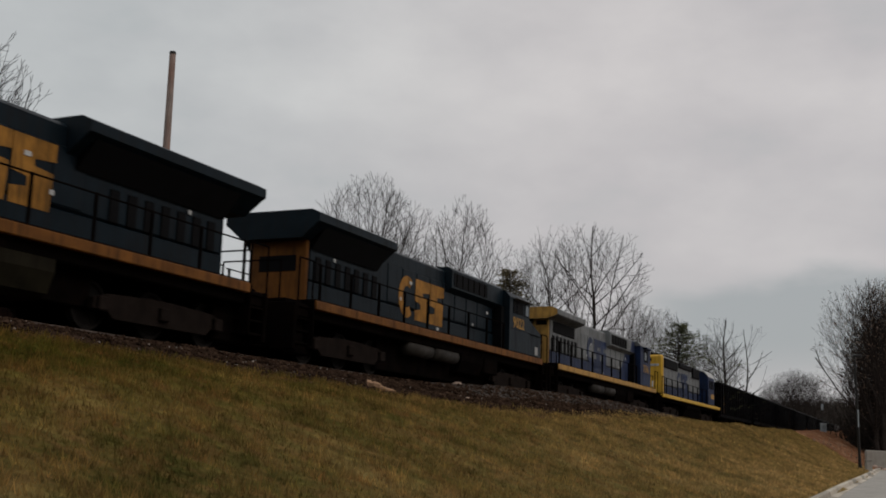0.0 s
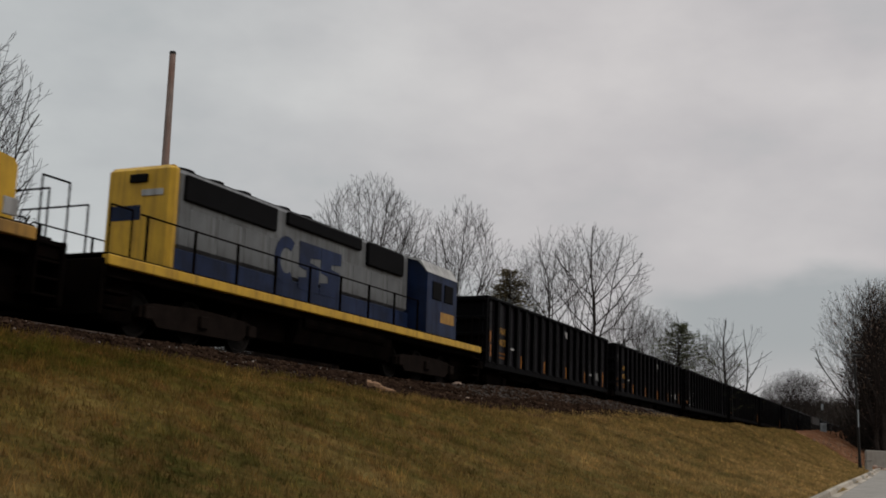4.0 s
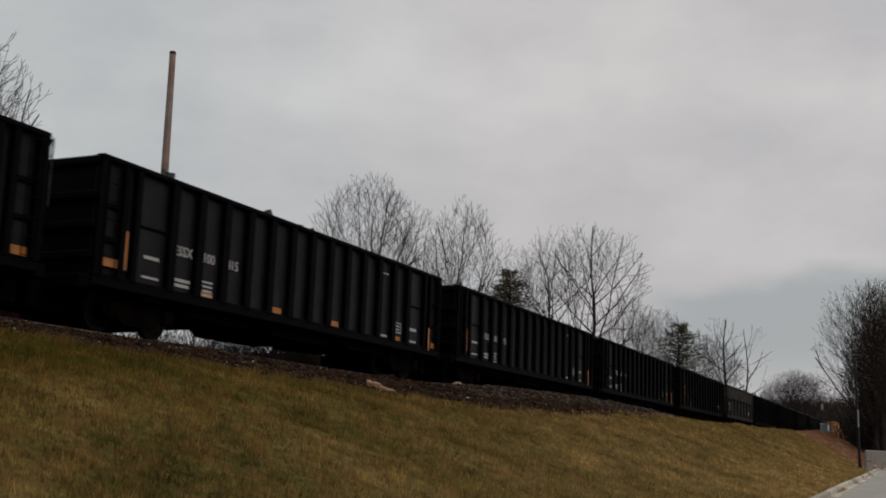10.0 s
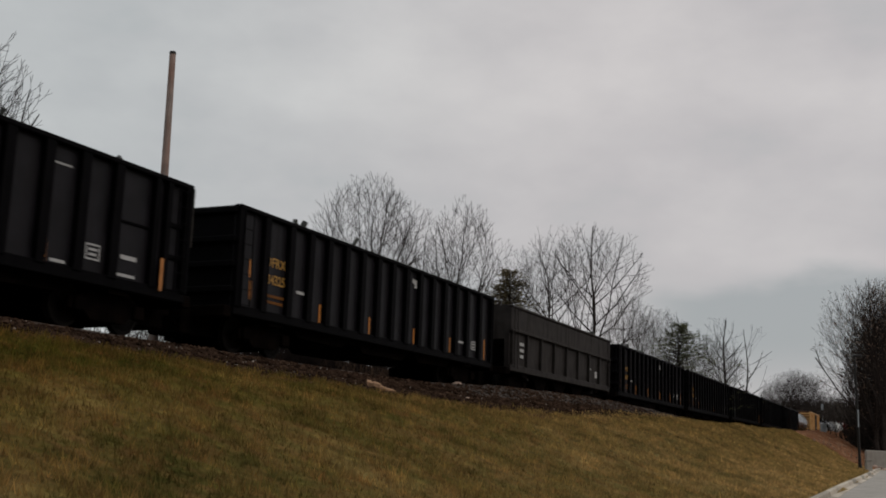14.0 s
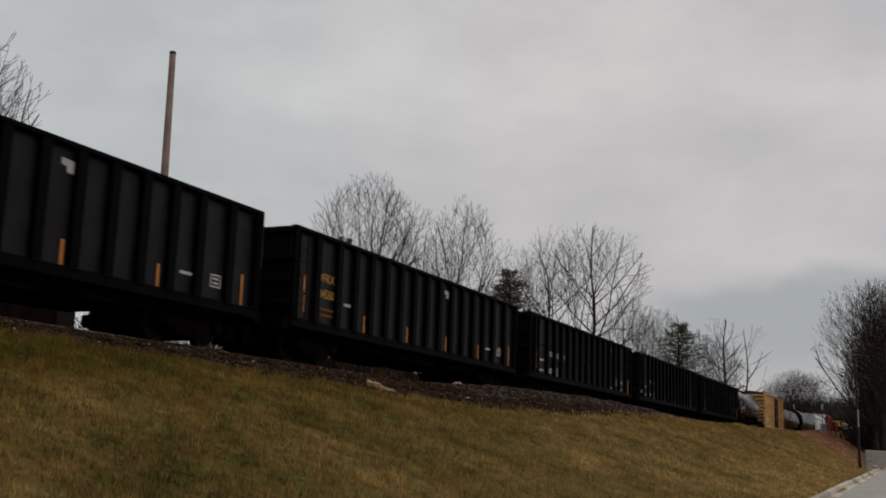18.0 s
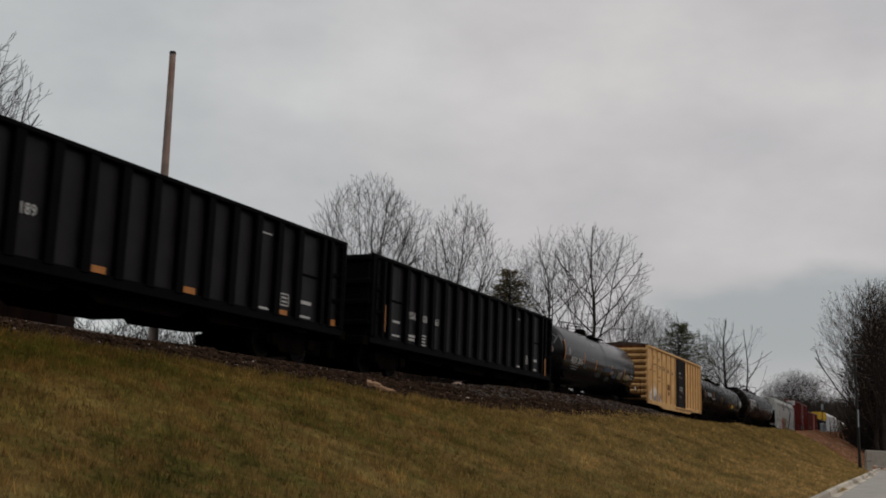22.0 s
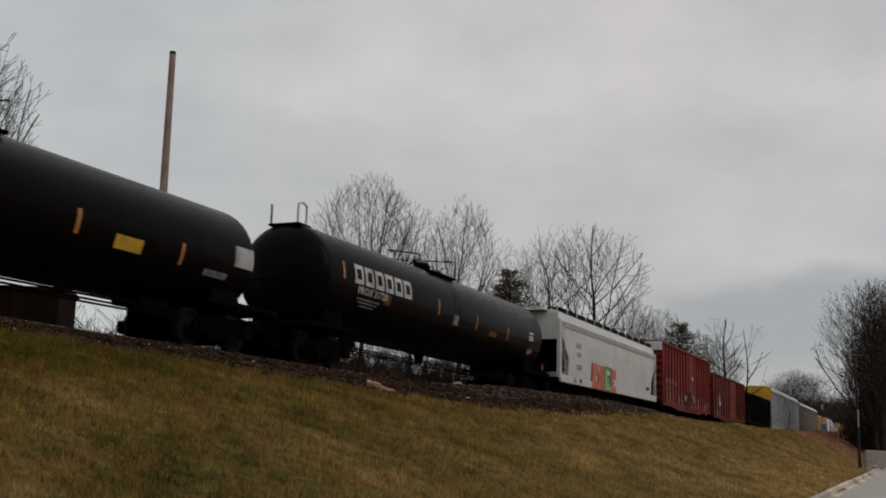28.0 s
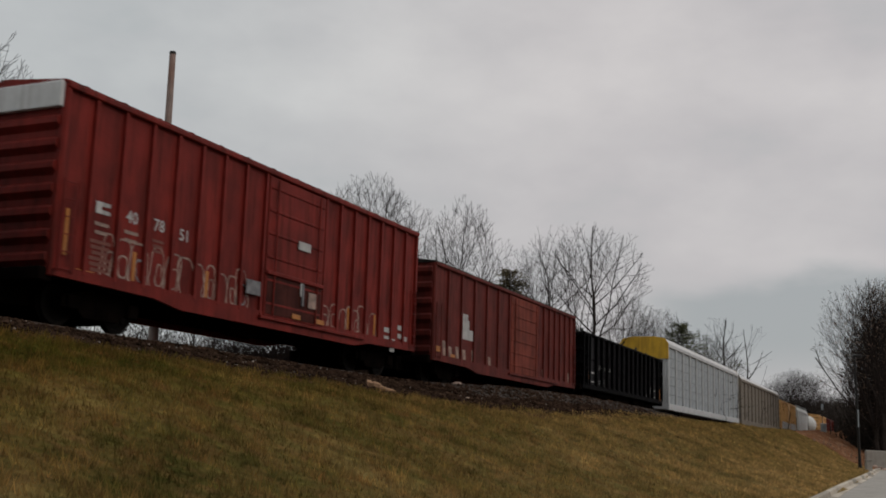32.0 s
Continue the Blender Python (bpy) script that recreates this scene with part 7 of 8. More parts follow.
def plant_tree(seed, slope, depth, top, label, bark=None, twigs=None, leaves=0, **kw):
    """A tree whose top reaches the height top above the eye."""
    x, y, z = spot(slope, depth)
    t = thing("tree", label, "tree", "bare trees behind the line", "", Matrix.Translation((x, y, z)))
    (tv, tf), (cv, cf) = bare_tree(seed, **kw)
    allz = sorted(v[2] for v in cv)[int(len(cv) * 0.997)]
    k = (EYE + top - z) / allz
    tv = [(a * k, b * k, c * k) for a, b, c in tv]
    cv = [(a * k, b * k, c * k) for a, b, c in cv]
    part("trunk", quick_mesh("trunk", tv, tf, bark or M_bark), M_bark, t)
    crown = part("crown", quick_mesh("crown", cv, cf, twigs or M_twig), M_twig, t, "fine bare twigs")
    if leaves:
        rng = random.Random(seed + 99)
        lv, lf = [], []
        for i in range(leaves):
            c = Vector(rng.choice(cv)) + Vector((rng.gauss(0, 0.12), rng.gauss(0, 0.12), rng.gauss(0, 0.12)))
            a, b = Vector((rng.gauss(0, 1), rng.gauss(0, 1), rng.gauss(0, 1))).normalized() * 0.11, Vector((rng.gauss(0, 1), rng.gauss(0, 1), rng.gauss(0, 1))).normalized() * 0.07
            n = len(lv)
            lv += [tuple(c - a), tuple(c + b), tuple(c + a), tuple(c - b)]
            lf.append((n, n + 1, n + 2, n + 3))
        part("dead_leaves", quick_mesh("dead_leaves", lv, lf, M_leaf), M_leaf, t, "clinging brown leaves", kind="stuff")
    return t


def conifer(seed, slope, depth, top, bottom_width, label, ragged=False):
    rng = random.Random(seed)
    x, y, z = spot(slope, depth)
    h = EYE + top - z
    t = thing("evergreen_tree", label, "evergreen tree", "", "", Matrix.Translation((x, y, z)))
    tv, tf, cv, cf = [], [], [], []
    tube_rows(tv, tf, [Vector((0, 0, -0.3)), Vector((0.05, 0, h * 0.5)), Vector((0, 0, h))], [0.2, 0.12, 0.02], 6)
    nv, nf = [], []
    layers = 30
    for i in range(layers):
        f = 0.1 + 0.9 * i / layers
        zc = h * f
        reach = bottom_width * (1 - f) ** (0.55 if ragged else 0.7) * rng.uniform(0.55, 1.2) + 0.15
        for j in range(6 if ragged else 9):
            a = rng.uniform(0, 2 * math.pi)
            r = reach * rng.uniform(0.45, 1.15)
            tip = Vector((math.cos(a) * r, math.sin(a) * r, zc + rng.uniform(-0.1, 0.35) * r))
            root = Vector((0, 0, zc))
            tube_rows(tv, tf, [root, tip], [0.03, 0.008], 3)
            for q in range(26):
                c = root.lerp(tip, rng.uniform(0.25, 1.05)) + Vector((rng.gauss(0, 0.12), rng.gauss(0, 0.12), rng.gauss(0, 0.1)))
                e1 = Vector((math.cos(a), math.sin(a), rng.uniform(-0.2, 0.6))) * rng.uniform(0.12, 0.26)
                e2 = Vector((rng.gauss(0, 1), rng.gauss(0, 1), rng.gauss(0, 1))).normalized() * rng.uniform(0.02, 0.05)
                n = len(nv)
                nv += [tuple(c - e1 * 0.3), tuple(c + e2), tuple(c + e1), tuple(c - e2)]
                nf.append((n, n + 1, n + 2, n + 3))
    part("trunk", quick_mesh("trunk", tv, tf, M_bark), M_bark, t)
    part("crown", quick_mesh("crown", nv, nf, M_needle_b if ragged else M_needle), M_needle, t, "brownish green needles" if ragged else "dark green needles")
    return t


F = 1965.44
COS, SIN = math.cos(radians(10.229)), math.sin(radians(10.229))
CR, SR = math.cos(radians(1.834)), math.sin(radians(1.834))


def sight(px, py):
    """Sideways and upward slope of a line of sight, for a depth of one."""
    a, b = px - 784.0, py - 441.0
    u, w = (a * CR + b * SR) / F, (-a * SR + b * CR) / F
    d = COS + w * SIN
    return u / d, (SIN - w * COS) / d


def behind(a):
    """The depth a few metres past the line, along a sideways slope."""
    i = int(np.argmin(abs(CX - a * CY) + 1e6 * ((CY < 5) | (SS > 260))))
    return float(CY[i]) + 7.0


def tree_at(seed, px, py, depth, label="bare deciduous tree behind the railway line", **kw):
    a, e = sight(px, py)
    if 0 < px < 1420:
        depth = max(depth, behind(a) + 3)
    return plant_tree(seed, a, depth, e * depth, label, **kw)


# row behind the line
tree_at(3, 652, 308, 58, width=0.55, fork=0.27, limbs=10, fan=0.5, density=1.05)
tree_at(4, 735, 362, 66, width=0.4, fork=0.25, limbs=6, density=0.95)
tree_at(5, 820, 352, 60, width=0.4, fork=0.22, limbs=8, fan=0.4)
tree_at(18, 775, 425, 76, width=0.5, fork=0.2, limbs=5, density=0.9)
tree_at(6, 900, 425, 74, width=0.42, fork=0.25, limbs=5, density=0.9)
tree_at(7, 978, 400, 66, density=1.15, width=0.46, fork=0.34, limbs=8, leader=True, lean=-0.01, thick=1.1)
tree_at(25, 1020, 425, 74, width=0.4, fork=0.25, limbs=5, density=0.9)
tree_at(8, 1050, 396, 60, width=0.56, fork=0.38, limbs=10, leader=True, density=1.15, thick=1.15, lean=0.015)
tree_at(26, 1105, 520, 82, width=0.7, fork=0.2, limbs=6, density=0.95)
tree_at(34, 940, 455, 70, width=0.6, fork=0.2, limbs=6, density=1.0)
tree_at(9, 1165, 548, 92, width=0.62, fork=0.12, limbs=9, thick=1.3)
tree_at(10, 1118, 545, 96, width=0.6, fork=0.2, limbs=6)
tree_at(11, 1252, 592, 110, width=0.75, fork=0.15, limbs=7, density=1.0, thick=1.2)
tree_at(19, 1226, 606, 112, width=0.7, fork=0.15, limbs=6, density=0.9, thick=1.1)
tree_at(12, 1297, 563, 104, width=0.4, fork=0.45, limbs=7, leader=True, density=0.95, lean=-0.16, thick=1.3)
tree_at(27, 1274, 610, 108, width=0.7, fork=0.18, limbs=6, density=0.9, thick=1.1)
tree_at(13, 1306, 573, 104, width=0.4, fork=0.45, limbs=6, leader=True, density=0.9, lean=0.16, thick=0.9)
tree_at(14, 1402, 655, 190, "low spreading bush beyond the line", width=0.95, fork=0.06, limbs=12, fan=0.6, density=1.1, thick=1.3)
tree_at(15, 1428, 660, 200, "low spreading bush beyond the line", width=0.95, fork=0.06, limbs=11, fan=0.6, density=1.0, thick=1.3)
tree_at(16, 1382, 676, 195, "low spreading bush beyond the line", width=0.95, fork=0.06, limbs=10, fan=0.6, thick=1.3)
tree_at(17, -52, 40, 50, width=0.4, fork=0.2, limbs=11, density=1.1)
# the dark trees by the far end of the road
DARK_LABEL = "tall dark tree with some clinging brown leaves"
tree_at(20, 1542, 500, 118, DARK_LABEL, width=0.6, fork=0.2, limbs=11, density=0.95, leaves=700, twigs=M_twig_d, lean=-0.05, fan=0.62, thick=1.2)
tree_at(21, 1556, 496, 112, DARK_LABEL, width=0.45, fork=0.3, limbs=9, density=1.2, leaves=900, twigs=M_twig_d, lean=-0.03)
tree_at(22, 1600, 480, 120, DARK_LABEL, width=0.5, fork=0.2, limbs=9, density=1.2, leaves=600, twigs=M_twig_d)
tree_at(23, 1562, 540, 130, DARK_LABEL, width=0.55, fork=0.12, limbs=11, density=1.3, leaves=700, twigs=M_twig_d, thick=1.5)
tree_at(24, 1575, 560, 140, DARK_LABEL, width=0.6, fork=0.12, limbs=11, density=1.3, thick=1.5, leaves=700, twigs=M_twig_d)
tree_at(35, 1552, 590, 125, DARK_LABEL, width=0.62, fork=0.15, limbs=9, leaves=700, twigs=M_twig_d, lean=-0.03)
tree_at(36, 1556, 620, 122, DARK_LABEL, width=0.8, fork=0.08, limbs=12, density=1.3, thick=1.4, leaves=700, twigs=M_twig_d)
for sd, px, py, dp, bw in ((31, 1200, 572, 90, 6.0), (32, 902, 476, 66, 3.0), (33, 884, 504, 72, 2.8)):
    a, e = sight(px, py)
    conifer(sd, a, dp, e * dp, bw, "dark green conifer among bare trees" if sd == 31 else "ragged brownish green pine among bare trees", ragged=sd != 31)


def brush(name, label, places, material, seed, blades, past=True, stout=1.0):
    """A thicket of thin stems: places of (sight, depth, height above the eye)."""
    rng = random.Random(seed)
    vs, fs = [], []
    for px, depth, py in places:
        a, e = sight(px, py)
        if past:
            depth = max(depth, behind(a))
        x, y, z = spot(a, depth)
        top = EYE + e * depth - z
        for i in range(blades):
            p = Vector((x + rng.gauss(0, depth * 0.012), y + rng.gauss(0, 1.5), z - 0.2))
            h = top * rng.uniform(0.45, 1.0)
            r = depth * 0.00022 * stout
            m1 = p + Vector((rng.gauss(0, 0.1) * h, rng.gauss(0, 0.1) * h, h * 0.55))
            m2 = m1 + Vector((rng.gauss(0, 0.16) * h, rng.gauss(0, 0.1) * h, h * 0.45))
            tube_rows(vs, fs, [p, m1, m2], [r * 1.6, r, r * 0.6], 3)
            for j in range(5):
                q = p.lerp(m2, rng.uniform(0.3, 0.95))
                w = q + Vector((rng.gauss(0, 0.14) * h, rng.gauss(0, 0.1) * h, rng.uniform(0.05, 0.25) * h))
                tube_rows(vs, fs, [q, w], [r * 0.7, r * 0.4], 3)
    ob = new(name, quick_mesh(name, vs, fs, material))
    return tagged(ob, label, "brush", "", "stuff")


rb = random.Random(77)
brush("dark_thicket", "dense dark thicket under the far trees", [(px, rb.uniform(124, 150), 652 + rb.uniform(0, 90) + max(0, 1560 - px) * 1.5) for px in np.arange(1526, 1664, 2.8)], M_twig_d, 44, 54, False, 1.3)
brush("far_wood", "grey winter wood beyond the end of the line", [(px, rb.uniform(285, 330), 716 - 16 * rb.random() + max(0, 1400 - px) * 0.12) for px in np.arange(1330, 1560, 2.2)], M_scrub, 41, 60, False, 0.8)
brush("lineside_brush", "tangled bare brush behind the railway line", [(px, rb.uniform(38, 60), 600 + (px - 560) * 0.17 + rb.uniform(-45, 25)) for px in np.arange(520, 1330, 9)], M_twig, 42, 34)
brush("lineside_brush", "thin bare shrubs behind the track", [(px, rb.uniform(33, 42), 560 + px * 0.06 + rb.uniform(-40, 30)) for px in np.arange(-30, 560, 8)], M_twig, 43, 26, stout=1.6)
brush("bank_weeds", "rusty dead weeds on the far earth bank", [(px, rb.uniform(96, 112), 788 + (px - 1440) * 0.2 + rb.uniform(-12, 8)) for px in np.arange(1425, 1530, 5)], M_leaf, 45, 8, False)

def build_rear_screen():
    """Unseen stems added behind the camera, to darken low reflections and fill light."""
    rng = random.Random(91)
    vs, fs = [], []
    for i in range(5200):
        x = rng.uniform(-95, 130)
        y = -34 - 0.0016 * (x - 15) ** 2 * -1 - rng.uniform(0, 9)
        h = (17.0 + 4.0 * noise.noise((x * 0.06, 0, 4)) + 2.5 * noise.noise((x * 0.3, 1, 0))) * rng.uniform(0.5, 1.05)
        p = Vector((x, y, -0.3))
        m1 = p + Vector((rng.gauss(0, 0.5), rng.gauss(0, 0.3), h * 0.5))
        m2 = m1 + Vector((rng.gauss(0, 0.9), rng.gauss(0, 0.3), h * 0.5))
        tube_rows(vs, fs, [p, m1, m2], [0.24, 0.18, 0.08], 3)
    return tagged(new("wood_edge", quick_mesh("wood_edge", vs, fs, M_scrub)), "unseen screen of bare stems behind the camera", "woods", "", "stuff")


build_rear_screen()


# ---- pole behind the track ----
def build_pole():
    a0, e0 = sight(272, 590)
    a1, e1 = sight(306, 93)
    D = 29.0
    x0, y0, z0 = a0 * D, D, EYE + e0 * D
    top = Vector((a1 * D, D, EYE + e1 * D))
    foot = Vector((x0, y0, z0))
    d = (top - foot).normalized()
    ground = spot(a0, D)[2] - 0.6
    foot = foot - d * ((foot.z - ground) / d.z)
    pole = thing("utility_pole", "bare weathered timber pole without wires", "pole", "", "", Matrix.Translation(foot))
    vs, fs = [], []
    tube_rows(vs, fs, [d * (top - foot).length * i / 14 for i in range(15)], [0.135 - 0.05 * i / 14 for i in range(15)], 14)
    n = len(vs)
    fs.append(tuple(range(n - 14, n)))
    part("shaft", quick_mesh("shaft", vs, fs, M_pole), M_pole, pole)
    L = (top - foot).length
    part("top_band", Geo().tube(d * (L - 0.06), d * (L + 0.015), 0.092, 0.088, n=14), M_post, pole)


build_pole()


def build_lineside_box():
    D = 28.5
    a, e = sight(106, 508)
    x1, top = a * D, EYE + e * D
    ground = min(spot(a - 0.05, D)[2], spot(a, D + 1.5)[2]) - 0.1
    h = top - ground
    box = thing("equipment_shed", "dark rusty steel equipment shed behind the track", "shed", "", "", Matrix.Translation((x1, D, ground)) @ Matrix.Rotation(radians(4), 4, "Z"))
    part("wall", Geo().soft_box(-2.7, 0.0, 0.0, 1.8, 0.0, h - 0.08, 0.03), M_shed, box)
    part("roof", Geo().prism([(-0.08, h - 0.09), (1.88, h - 0.09), (1.88, h - 0.02), (0.9, h + 0.06), (-0.08, h - 0.02)], -2.78, 0.06), M_shed, box)
    for i in range(5):
        part("wall_rib", Geo().soft_box(-2.5 + i * 0.58, -2.44 + i * 0.58, -0.03, 0.01, 0.1, h - 0.12, 0.006), M_shed, box)


build_lineside_box()


# ---- far end of the road ----
def at_sight(px, py, depth):
    a, e = sight(px, py)
    return Vector((a * depth, depth, EYE + e * depth))


def build_lamp():
    D = 74.0
    top, foot = at_sight(1513, 628, D), at_sight(1522, 826, D)
    base = spot(foot.x / D, D)[2] - 0.1
    m = Matrix.Translation((foot.x, D, base))
    lamp = thing("street_lamp", "dark street lamp with a flat head beside the road", "street lamp", "", "", m)
    h = top.z - base
    part("post", Geo().tube((0, 0, 0), (-0.12, 0, h), 0.1, 0.06, n=10), M_post, lamp)
    part("base_plate", Geo().tube((0, 0, 0), (0, 0, 0.4), 0.14, 0.12, n=10), M_post, lamp)
    part("arm", Geo().tube((-0.12, 0, h - 0.1), (0.35, 0, h - 0.05), 0.04, n=8), M_post, lamp)
    part("lamp_head", Geo().soft_box(-0.25, 0.33, -0.2, 0.2, h - 0.22, h + 0.02, 0.05), M_post, lamp)
    part("sign_plate", Geo().soft_box(-0.09, -0.01, -0.13, -0.11, h * 0.37, h * 0.52, 0.01), M_auto, lamp, "narrow pale sign plate")
    box = thing("utility_box", "pale grey utility box beside the lamp", "utility box", "", "", Matrix.Translation((foot.x + 0.25, D - 0.8, spot((foot.x + 0.2) / (D - 0.8), D - 0.8)[2])))
    part("cabinet", Geo().soft_box(-0.2, 0.2, -0.18, 0.18, -0.1, 0.66, 0.04), M_conc, box)
    part("lid", Geo().soft_box(-0.23, 0.23, -0.21, 0.21, 0.66, 0.72, 0.03), M_conc, box)


build_lamp()


def build_wall():
    D = 92.0
    a, b = at_sight(1533, 797, D), at_sight(1533, 822, D)
    g = spot(b.x / D, D)[2]
    wall = thing("retaining_wall", "low pale concrete wall beside the road", "wall", "", "structure")
    z1 = a.z
    for i in range(5):
        x0 = a.x + i * 2.0
        part("wall_panel", Geo().soft_box(x0, x0 + 1.985, D + i * 0.3, D + i * 0.3 + 0.35, min(g, b.z) - 0.6, z1, 0.04), M_conc, wall)
    r = random.Random(4)
    for i in range(4):
        p = at_sight(1548 + i * 9, 815 + r.uniform(-3, 5), D - 1.2)
        rock("boulder", p, r.uniform(0.18, 0.34), i, "pale boulder at the wall's foot")


def rock_mesh(seed, flat=0.6):
    r = random.Random(seed)
    bm = bmesh.new()
    bmesh.ops.create_icosphere(bm, subdivisions=2, radius=1.0)
    for v in bm.verts:
        k = 1 + 0.35 * noise.noise(v.co * 1.3 + Vector((seed * 3.1, 0, 0))) + r.uniform(-0.06, 0.06)
        v.co = Vector((v.co.x * k * 1.2, v.co.y * k, v.co.z * k * flat))
    me = bpy.data.meshes.new("rock")
    bm.to_mesh(me)
    bm.free()
    me.materials.append(M_pale_stone)
    return me


def rock(name, p, size, seed, label):
    ob = new(name, rock_mesh(seed))
    x, y, z = spot(p.x / p.y, p.y)
    ob.matrix_world = Matrix.Translation((x, y, z + size * 0.25)) @ Matrix.Rotation(seed * 1.3, 4, "Z") @ Matrix.Diagonal((size, size, size, 1))
    return tagged(ob, label, "rock")


build_wall()


def build_signal():
    """White trackside box and a mast with a plate, before the far trains."""
    D = 133.0
    p = at_sight(1456, 768, D)
    g = spot(p.x / D, D)[2]
    m = Matrix.Translation((p.x, D, g))
    mast = thing("trackside_signal", "slim mast with a white plate beside the line", "signal", "", "", m)
    top = 3.3
    part("mast", Geo().tube((0, 0, -0.2), (0, 0, top), 0.05, n=8), M_drum, mast)
    part("plate", Geo().soft_box(-0.14, 0.14, -0.1, -0.06, top - 0.7, top, 0.03), M_auto, mast)
    box = thing("relay_box", "white steel relay box at the mast's foot", "relay box", "", "", Matrix.Translation((p.x - 0.1, D - 0.6, spot(p.x / (D - 0.6), D - 0.6)[2])))
    zt = 1.0
    part("cabinet", Geo().soft_box(-0.3, 0.3, -0.25, 0.25, -0.2, max(0.9, zt), 0.05), M_auto, box)
    part("lid", Geo().soft_box(-0.34, 0.34, -0.29, 0.29, max(0.9, zt), max(0.9, zt) + 0.08, 0.03), M_sign, box)


build_signal()


# ---- loose stuff along the bed ----
def scatter_points(n, s0, s1, u0, u1, seed, bias=1.0):
    r = np.random.RandomState(seed)
    s = s0 + (s1 - s0) * r.rand(n) ** bias
    u = u0 + (u1 - u0) * r.rand(n)
    return s, u, r


def lumps(X, Y):
    return np.array([noise.noise((a * 0.55, b * 0.55, 0)) + 0.5 * noise.noise((a * 2.1, b * 2.1, 3)) for a, b in zip(X, Y)])


def surface(s, u):
    X, Y = at(s, u)
    near = smooth(1.2, 3.0, u) * smooth(60, 30, abs(u)) * smooth(kerb_u(s) - 0.3, kerb_u(s) - 1.5, u)
    return X, Y, ground_z(s, u) + lumps(X, Y) * 0.07 * near


def stones(name, n, s0, s1, u0, u1, size, material, seed, label, bias=1.5):
    s, u, r = scatter_points(n, s0, s1, u0, u1, seed, bias)
    keep = u < edge_u(s) + 0.5 * (r.rand(n) - 0.4)
    s, u = s[keep], u[keep]
    n = len(s)
    X, Y, Z = surface(s, u)
    base = np.array([(1, 0, 0), (0.2, 0.95, 0), (-0.9, 0.3, 0), (-0.4, -0.9, 0), (0.6, -0.7, 0.1), (0.25, 0.2, 0.75), (-0.35, -0.1, 0.6), (0, 0, -0.6)])
    faces = np.array([(0, 1, 5), (1, 2, 6), (1, 6, 5), (2, 3, 6), (3, 4, 6), (4, 5, 6), (4, 0, 5), (1, 0, 7), (2, 1, 7), (3, 2, 7), (4, 3, 7), (0, 4, 7)])
    a = r.rand(n) * 6.283
    k = size * (0.5 + r.rand(n) ** 2 * 1.3)
    jit = 1 + 0.35 * (r.rand(n, 8, 3) - 0.5)
    P = base[None] * jit * k[:, None, None]
    ca, sa = np.cos(a)[:, None], np.sin(a)[:, None]
    V = np.stack([P[..., 0] * ca - P[..., 1] * sa + X[:, None], P[..., 0] * sa + P[..., 1] * ca + Y[:, None], P[..., 2] + Z[:, None] + k[:, None] * 0.2], -1).reshape(-1, 3)
    Fc = (faces[None] + (np.arange(n) * 8)[:, None, None]).reshape(-1, 3)
    me = bpy.data.meshes.new(name)
    me.from_pydata(V.tolist(), [], Fc.tolist())
    me.materials.append(material)
    return tagged(new(name, me), label, "stones", "", "stuff")


stones("ballast_gravel", 30000, -8, 62, 1.1, 6.4, 0.036, M_stone, 51, "dark crushed ballast along the track")
stones("ballast_gravel", 6000, 6, 36, 3.0, 6.4, 0.05, M_stone, 52, "dark gravel spilled over the bank", 1.0)
stones("tipped_gravel", 16000, 13, 46, 2.0, 4.6, 0.032, M_gravel, 54, "heap of grey tipped gravel beside the track", 1.0)
stones("pale_gravel", 1900, -8, 45, 1.4, 6.0, 0.019, M_chip, 53, "scattered pale stones in the ballast")


BLADES = ground_material(True)


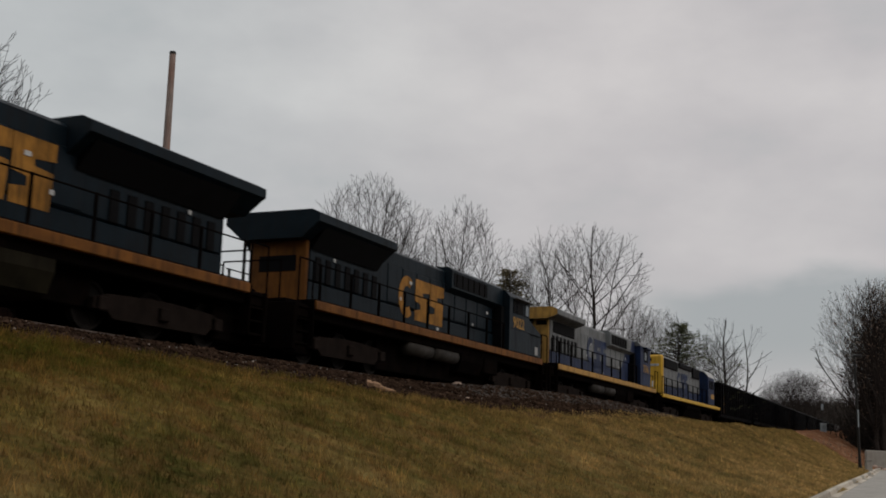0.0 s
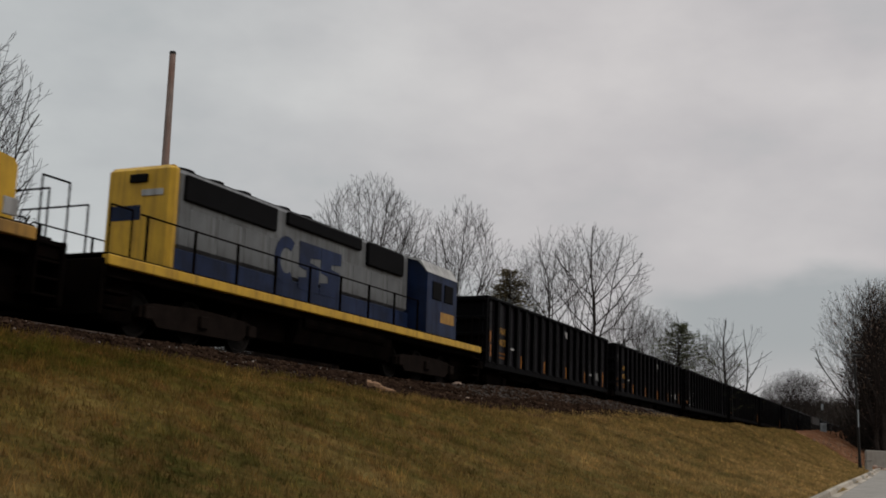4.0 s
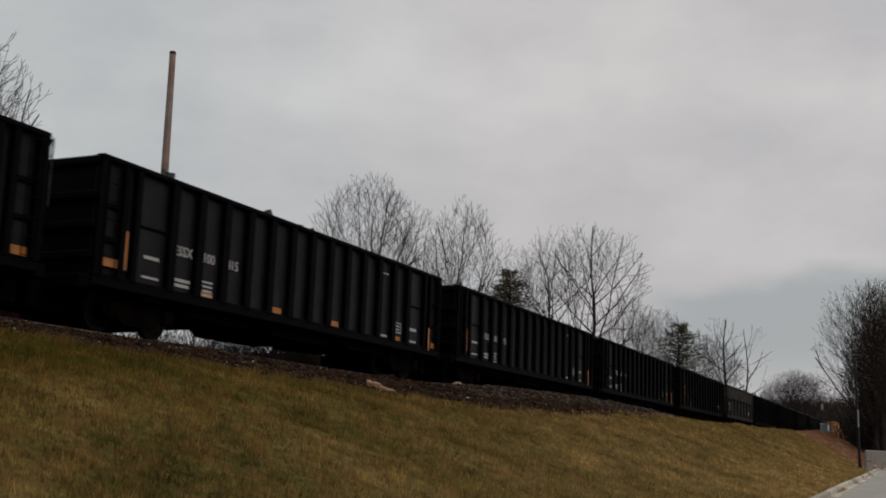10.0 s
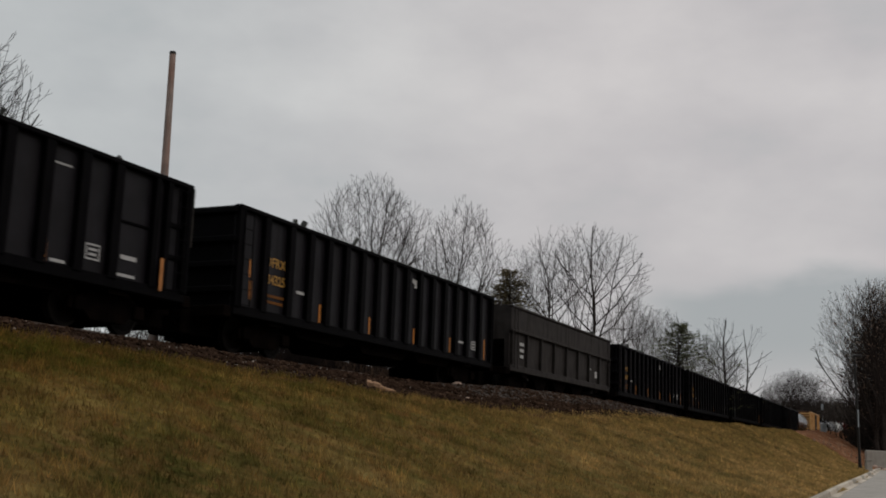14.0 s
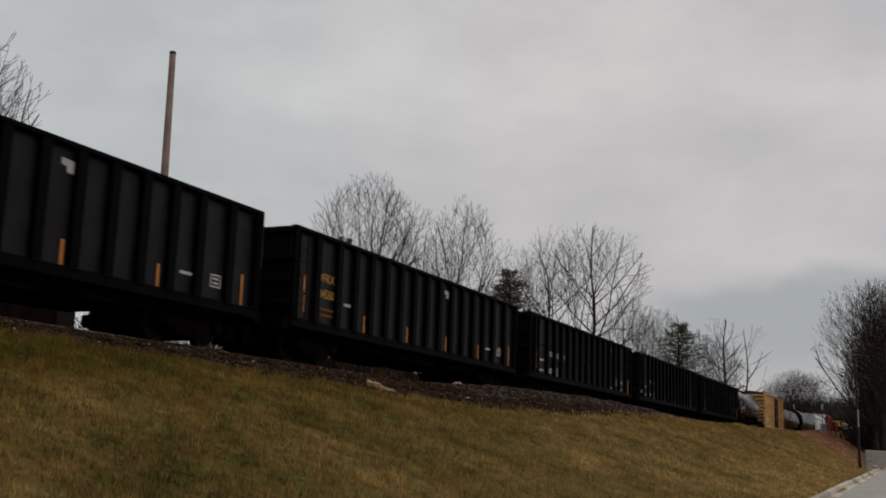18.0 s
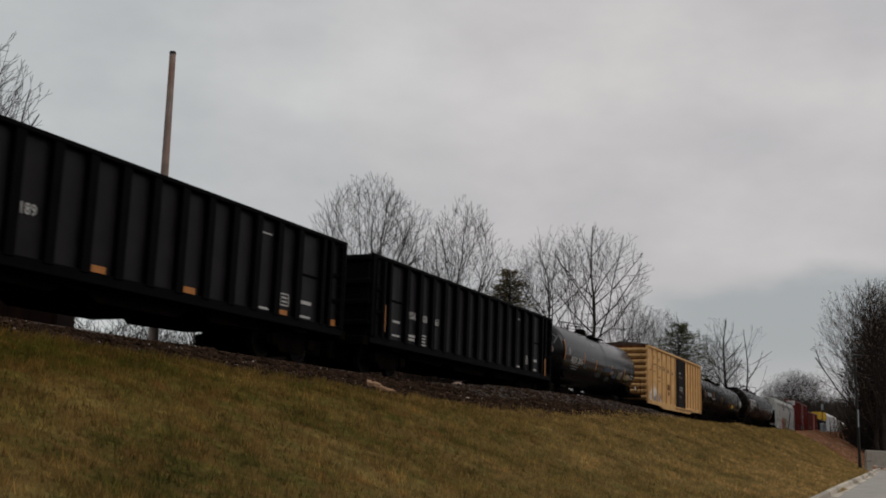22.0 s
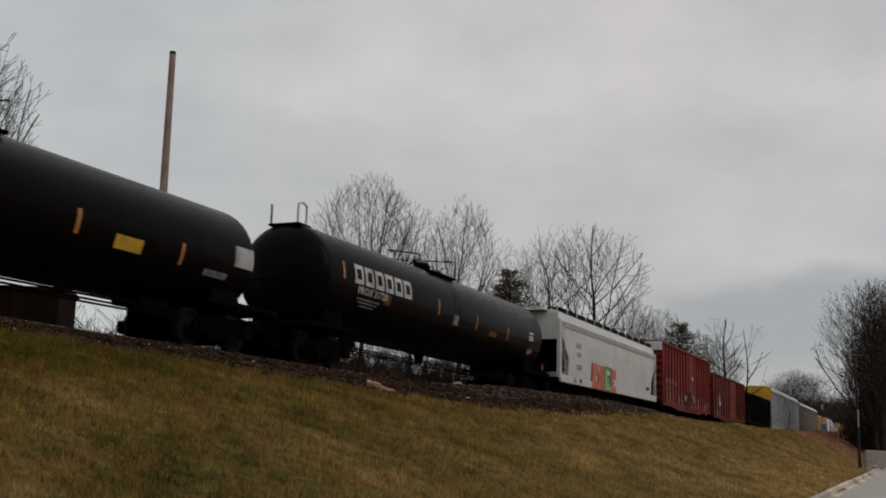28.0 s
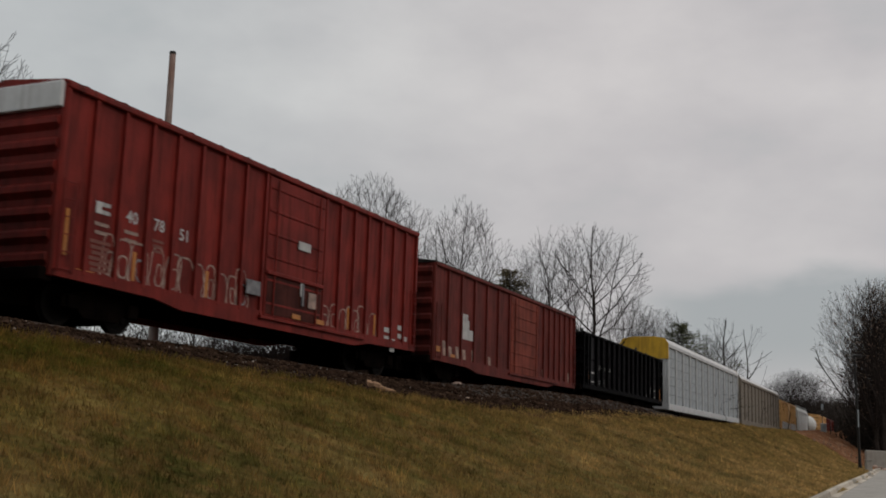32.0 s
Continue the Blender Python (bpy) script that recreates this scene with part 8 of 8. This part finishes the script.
def grass(name, n, s0, s1, u0, u1, height, seed, label, bias, tall=0, clump=0.0):
    s, u, r = scatter_points(n, s0, s1, u0, u1, seed, bias)
    keep = (u < kerb_u(s) - 0.2) & (u > edge_u(s) - 0.25 + 0.5 * (r.rand(n) - 0.5)) if tall == 0 else u > 0
    keep = keep & (earth_from(s, u) < 0.2 + 0.6 * r.rand(n))
    if clump:
        keep = keep & (np.array([noise.noise((p * 1.5, q * 1.5, 9)) for p, q in zip(*at(s, u))]) > clump - 0.3 * r.rand(n))
    s, u = s[keep], u[keep]
    n = len(s)
    X, Y, Z = surface(s, u)
    a = r.rand(n) * 6.283
    h = height * (0.35 + 1.3 * r.rand(n) ** 2)
    tone = np.array([noise.noise((p * 3.4, q * 3.4, 5)) + 0.6 * noise.noise((p * 8.5, q * 8.5, 2)) + 0.5 * noise.noise((p * 0.9, q * 0.9, 7)) for p, q in zip(X, Y)])
    h = h * (1.0 + 0.8 * tone.clip(-0.6, 0.9))
    w = 0.004 + 0.007 * r.rand(n) + s.clip(0, 100) * 0.0004
    lx, ly = np.cos(a + 1.3) * h * 0.6, np.sin(a + 1.3) * h * 0.6
    dx, dy = np.cos(a) * w, np.sin(a) * w
    V = np.stack([np.stack([X - dx, Y - dy, Z - 0.01], -1), np.stack([X + dx, Y + dy, Z - 0.01], -1), np.stack([X + lx, Y + ly, Z + h], -1)], 1).reshape(-1, 3)
    Fc = np.arange(n * 3).reshape(-1, 3)
    me = bpy.data.meshes.new(name)
    me.from_pydata(V.tolist(), [], Fc.tolist())
    a = me.attributes.new("dry", "FLOAT", "POINT")
    a.data.foreach_set("value", np.repeat(dryness(s, u), 3).astype(np.float32))
    b = me.attributes.new("tone", "FLOAT", "POINT")
    b.data.foreach_set("value", np.repeat((0.5 + 0.6 * tone).clip(0, 1), 3).astype(np.float32))
    me.materials.append(BLADES)
    return tagged(new(name, me), label, "grass", "", "stuff")


grass("bank_grass", 460000, -17, 96, 3.9, 14.8, 0.065, 61, "short dry winter grass on the bank", 2.0)
grass("grass_tufts", 260000, -17, 50, 4.6, 14.6, 0.09, 62, "taller dry tufts standing in the short grass", 1.6, clump=0.32)


# a pale broken log and odds and ends on the bed's edge
def litter_piece(px, py, u, size, seed, label, name):
    rr = random.Random(seed)
    a, e = sight(px, py)
    best = min(np.arange(-8, 60, 0.1), key=lambda q: abs(at(q, u)[0] - a * at(q, u)[1]))
    x, y, z = [float(v[0]) for v in surface(np.array([best]), np.array([u]))]
    ob = new(name, rock_mesh(seed, 0.45))
    ob.matrix_world = Matrix.Translation((x, y, z + size * 0.2)) @ Matrix.Rotation(rr.uniform(0, 3), 4, "Z") @ Matrix.Diagonal((size * 1.3, size * 0.8, size, 1))
    return tagged(ob, label, "rock")


def build_log():
    """A pale broken log, split at its middle."""
    a, e = sight(672, 689)
    best = min(np.arange(-8, 60, 0.1), key=lambda q: abs(at(q, 5.3)[0] - a * at(q, 5.3)[1]))
    x, y, z = [float(v[0]) for v in surface(np.array([best]), np.array([5.3]))]
    log = thing("broken_log", "pale broken log at the edge of the ballast", "log", "", "", Matrix.Translation((x, y, z + 0.03)) @ Matrix.Rotation(radians(-12), 4, "Z") @ Matrix.Rotation(radians(9), 4, "Y") @ Matrix.Diagonal((0.78, 0.78, 0.78, 1)))
    for k, (x0, x1, r0, r1, dz) in enumerate(((-0.40, -0.02, 0.13, 0.10, 0.05), (0.02, 0.48, 0.09, 0.02, 0.0))):
        vs, fs = [], []
        pts = [Vector((x0 + (x1 - x0) * i / 5, 0.03 * math.sin(i * 1.7 + k), dz + 0.015 * math.sin(i * 2.3))) for i in range(6)]
        tube_rows(vs, fs, pts, [r0 + (r1 - r0) * i / 5 + 0.012 * math.sin(i * 3.1 + k) for i in range(6)], 7)
        fs += [tuple(range(7))[::-1], tuple(range(35, 42))]
        part("log_piece", quick_mesh("log_piece", vs, fs, M_log), M_log, log)


build_log()
litter_piece(808, 678, 2.6, 0.15, 73, "white stone on the ballast", "stone")
litter_piece(46, 556, 2.4, 0.07, 74, "white stone on the ballast", "stone")
litter_piece(826, 729, 4.9, 0.09, 75, "white stone on the grass", "stone")


# ---- what moves ----
def motions():
    speed, more = 12.445, 0.0132
    times = [float(t) for t in range(33)]

    def run(t):
        return speed * (t - 16.0) + more * (t - 16.0) ** 2 / 2
    for middle, car in TRAIN:
        walk(car, [(t, car_pose(middle - run(t))) for t in times])
    # wheels of one kind share one set of keys
    done = {}
    for w, x, r in ROLLERS:
        key = (round(x, 2), round(r, 2))
        if key in done:
            w.rotation_mode = "QUATERNION"
            w.animation_data_create()
            w.animation_data.action = done[key].animation_data.action
            w.animation_data.action_slot = done[key].animation_data.action_slot
            continue
        done[key] = w
        walk(w, [(i / 15.0, Matrix.Translation((x, 0, r)) @ Matrix.Rotation(run(i / 15.0) / r, 4, "Y")) for i in range(481)])


motions()
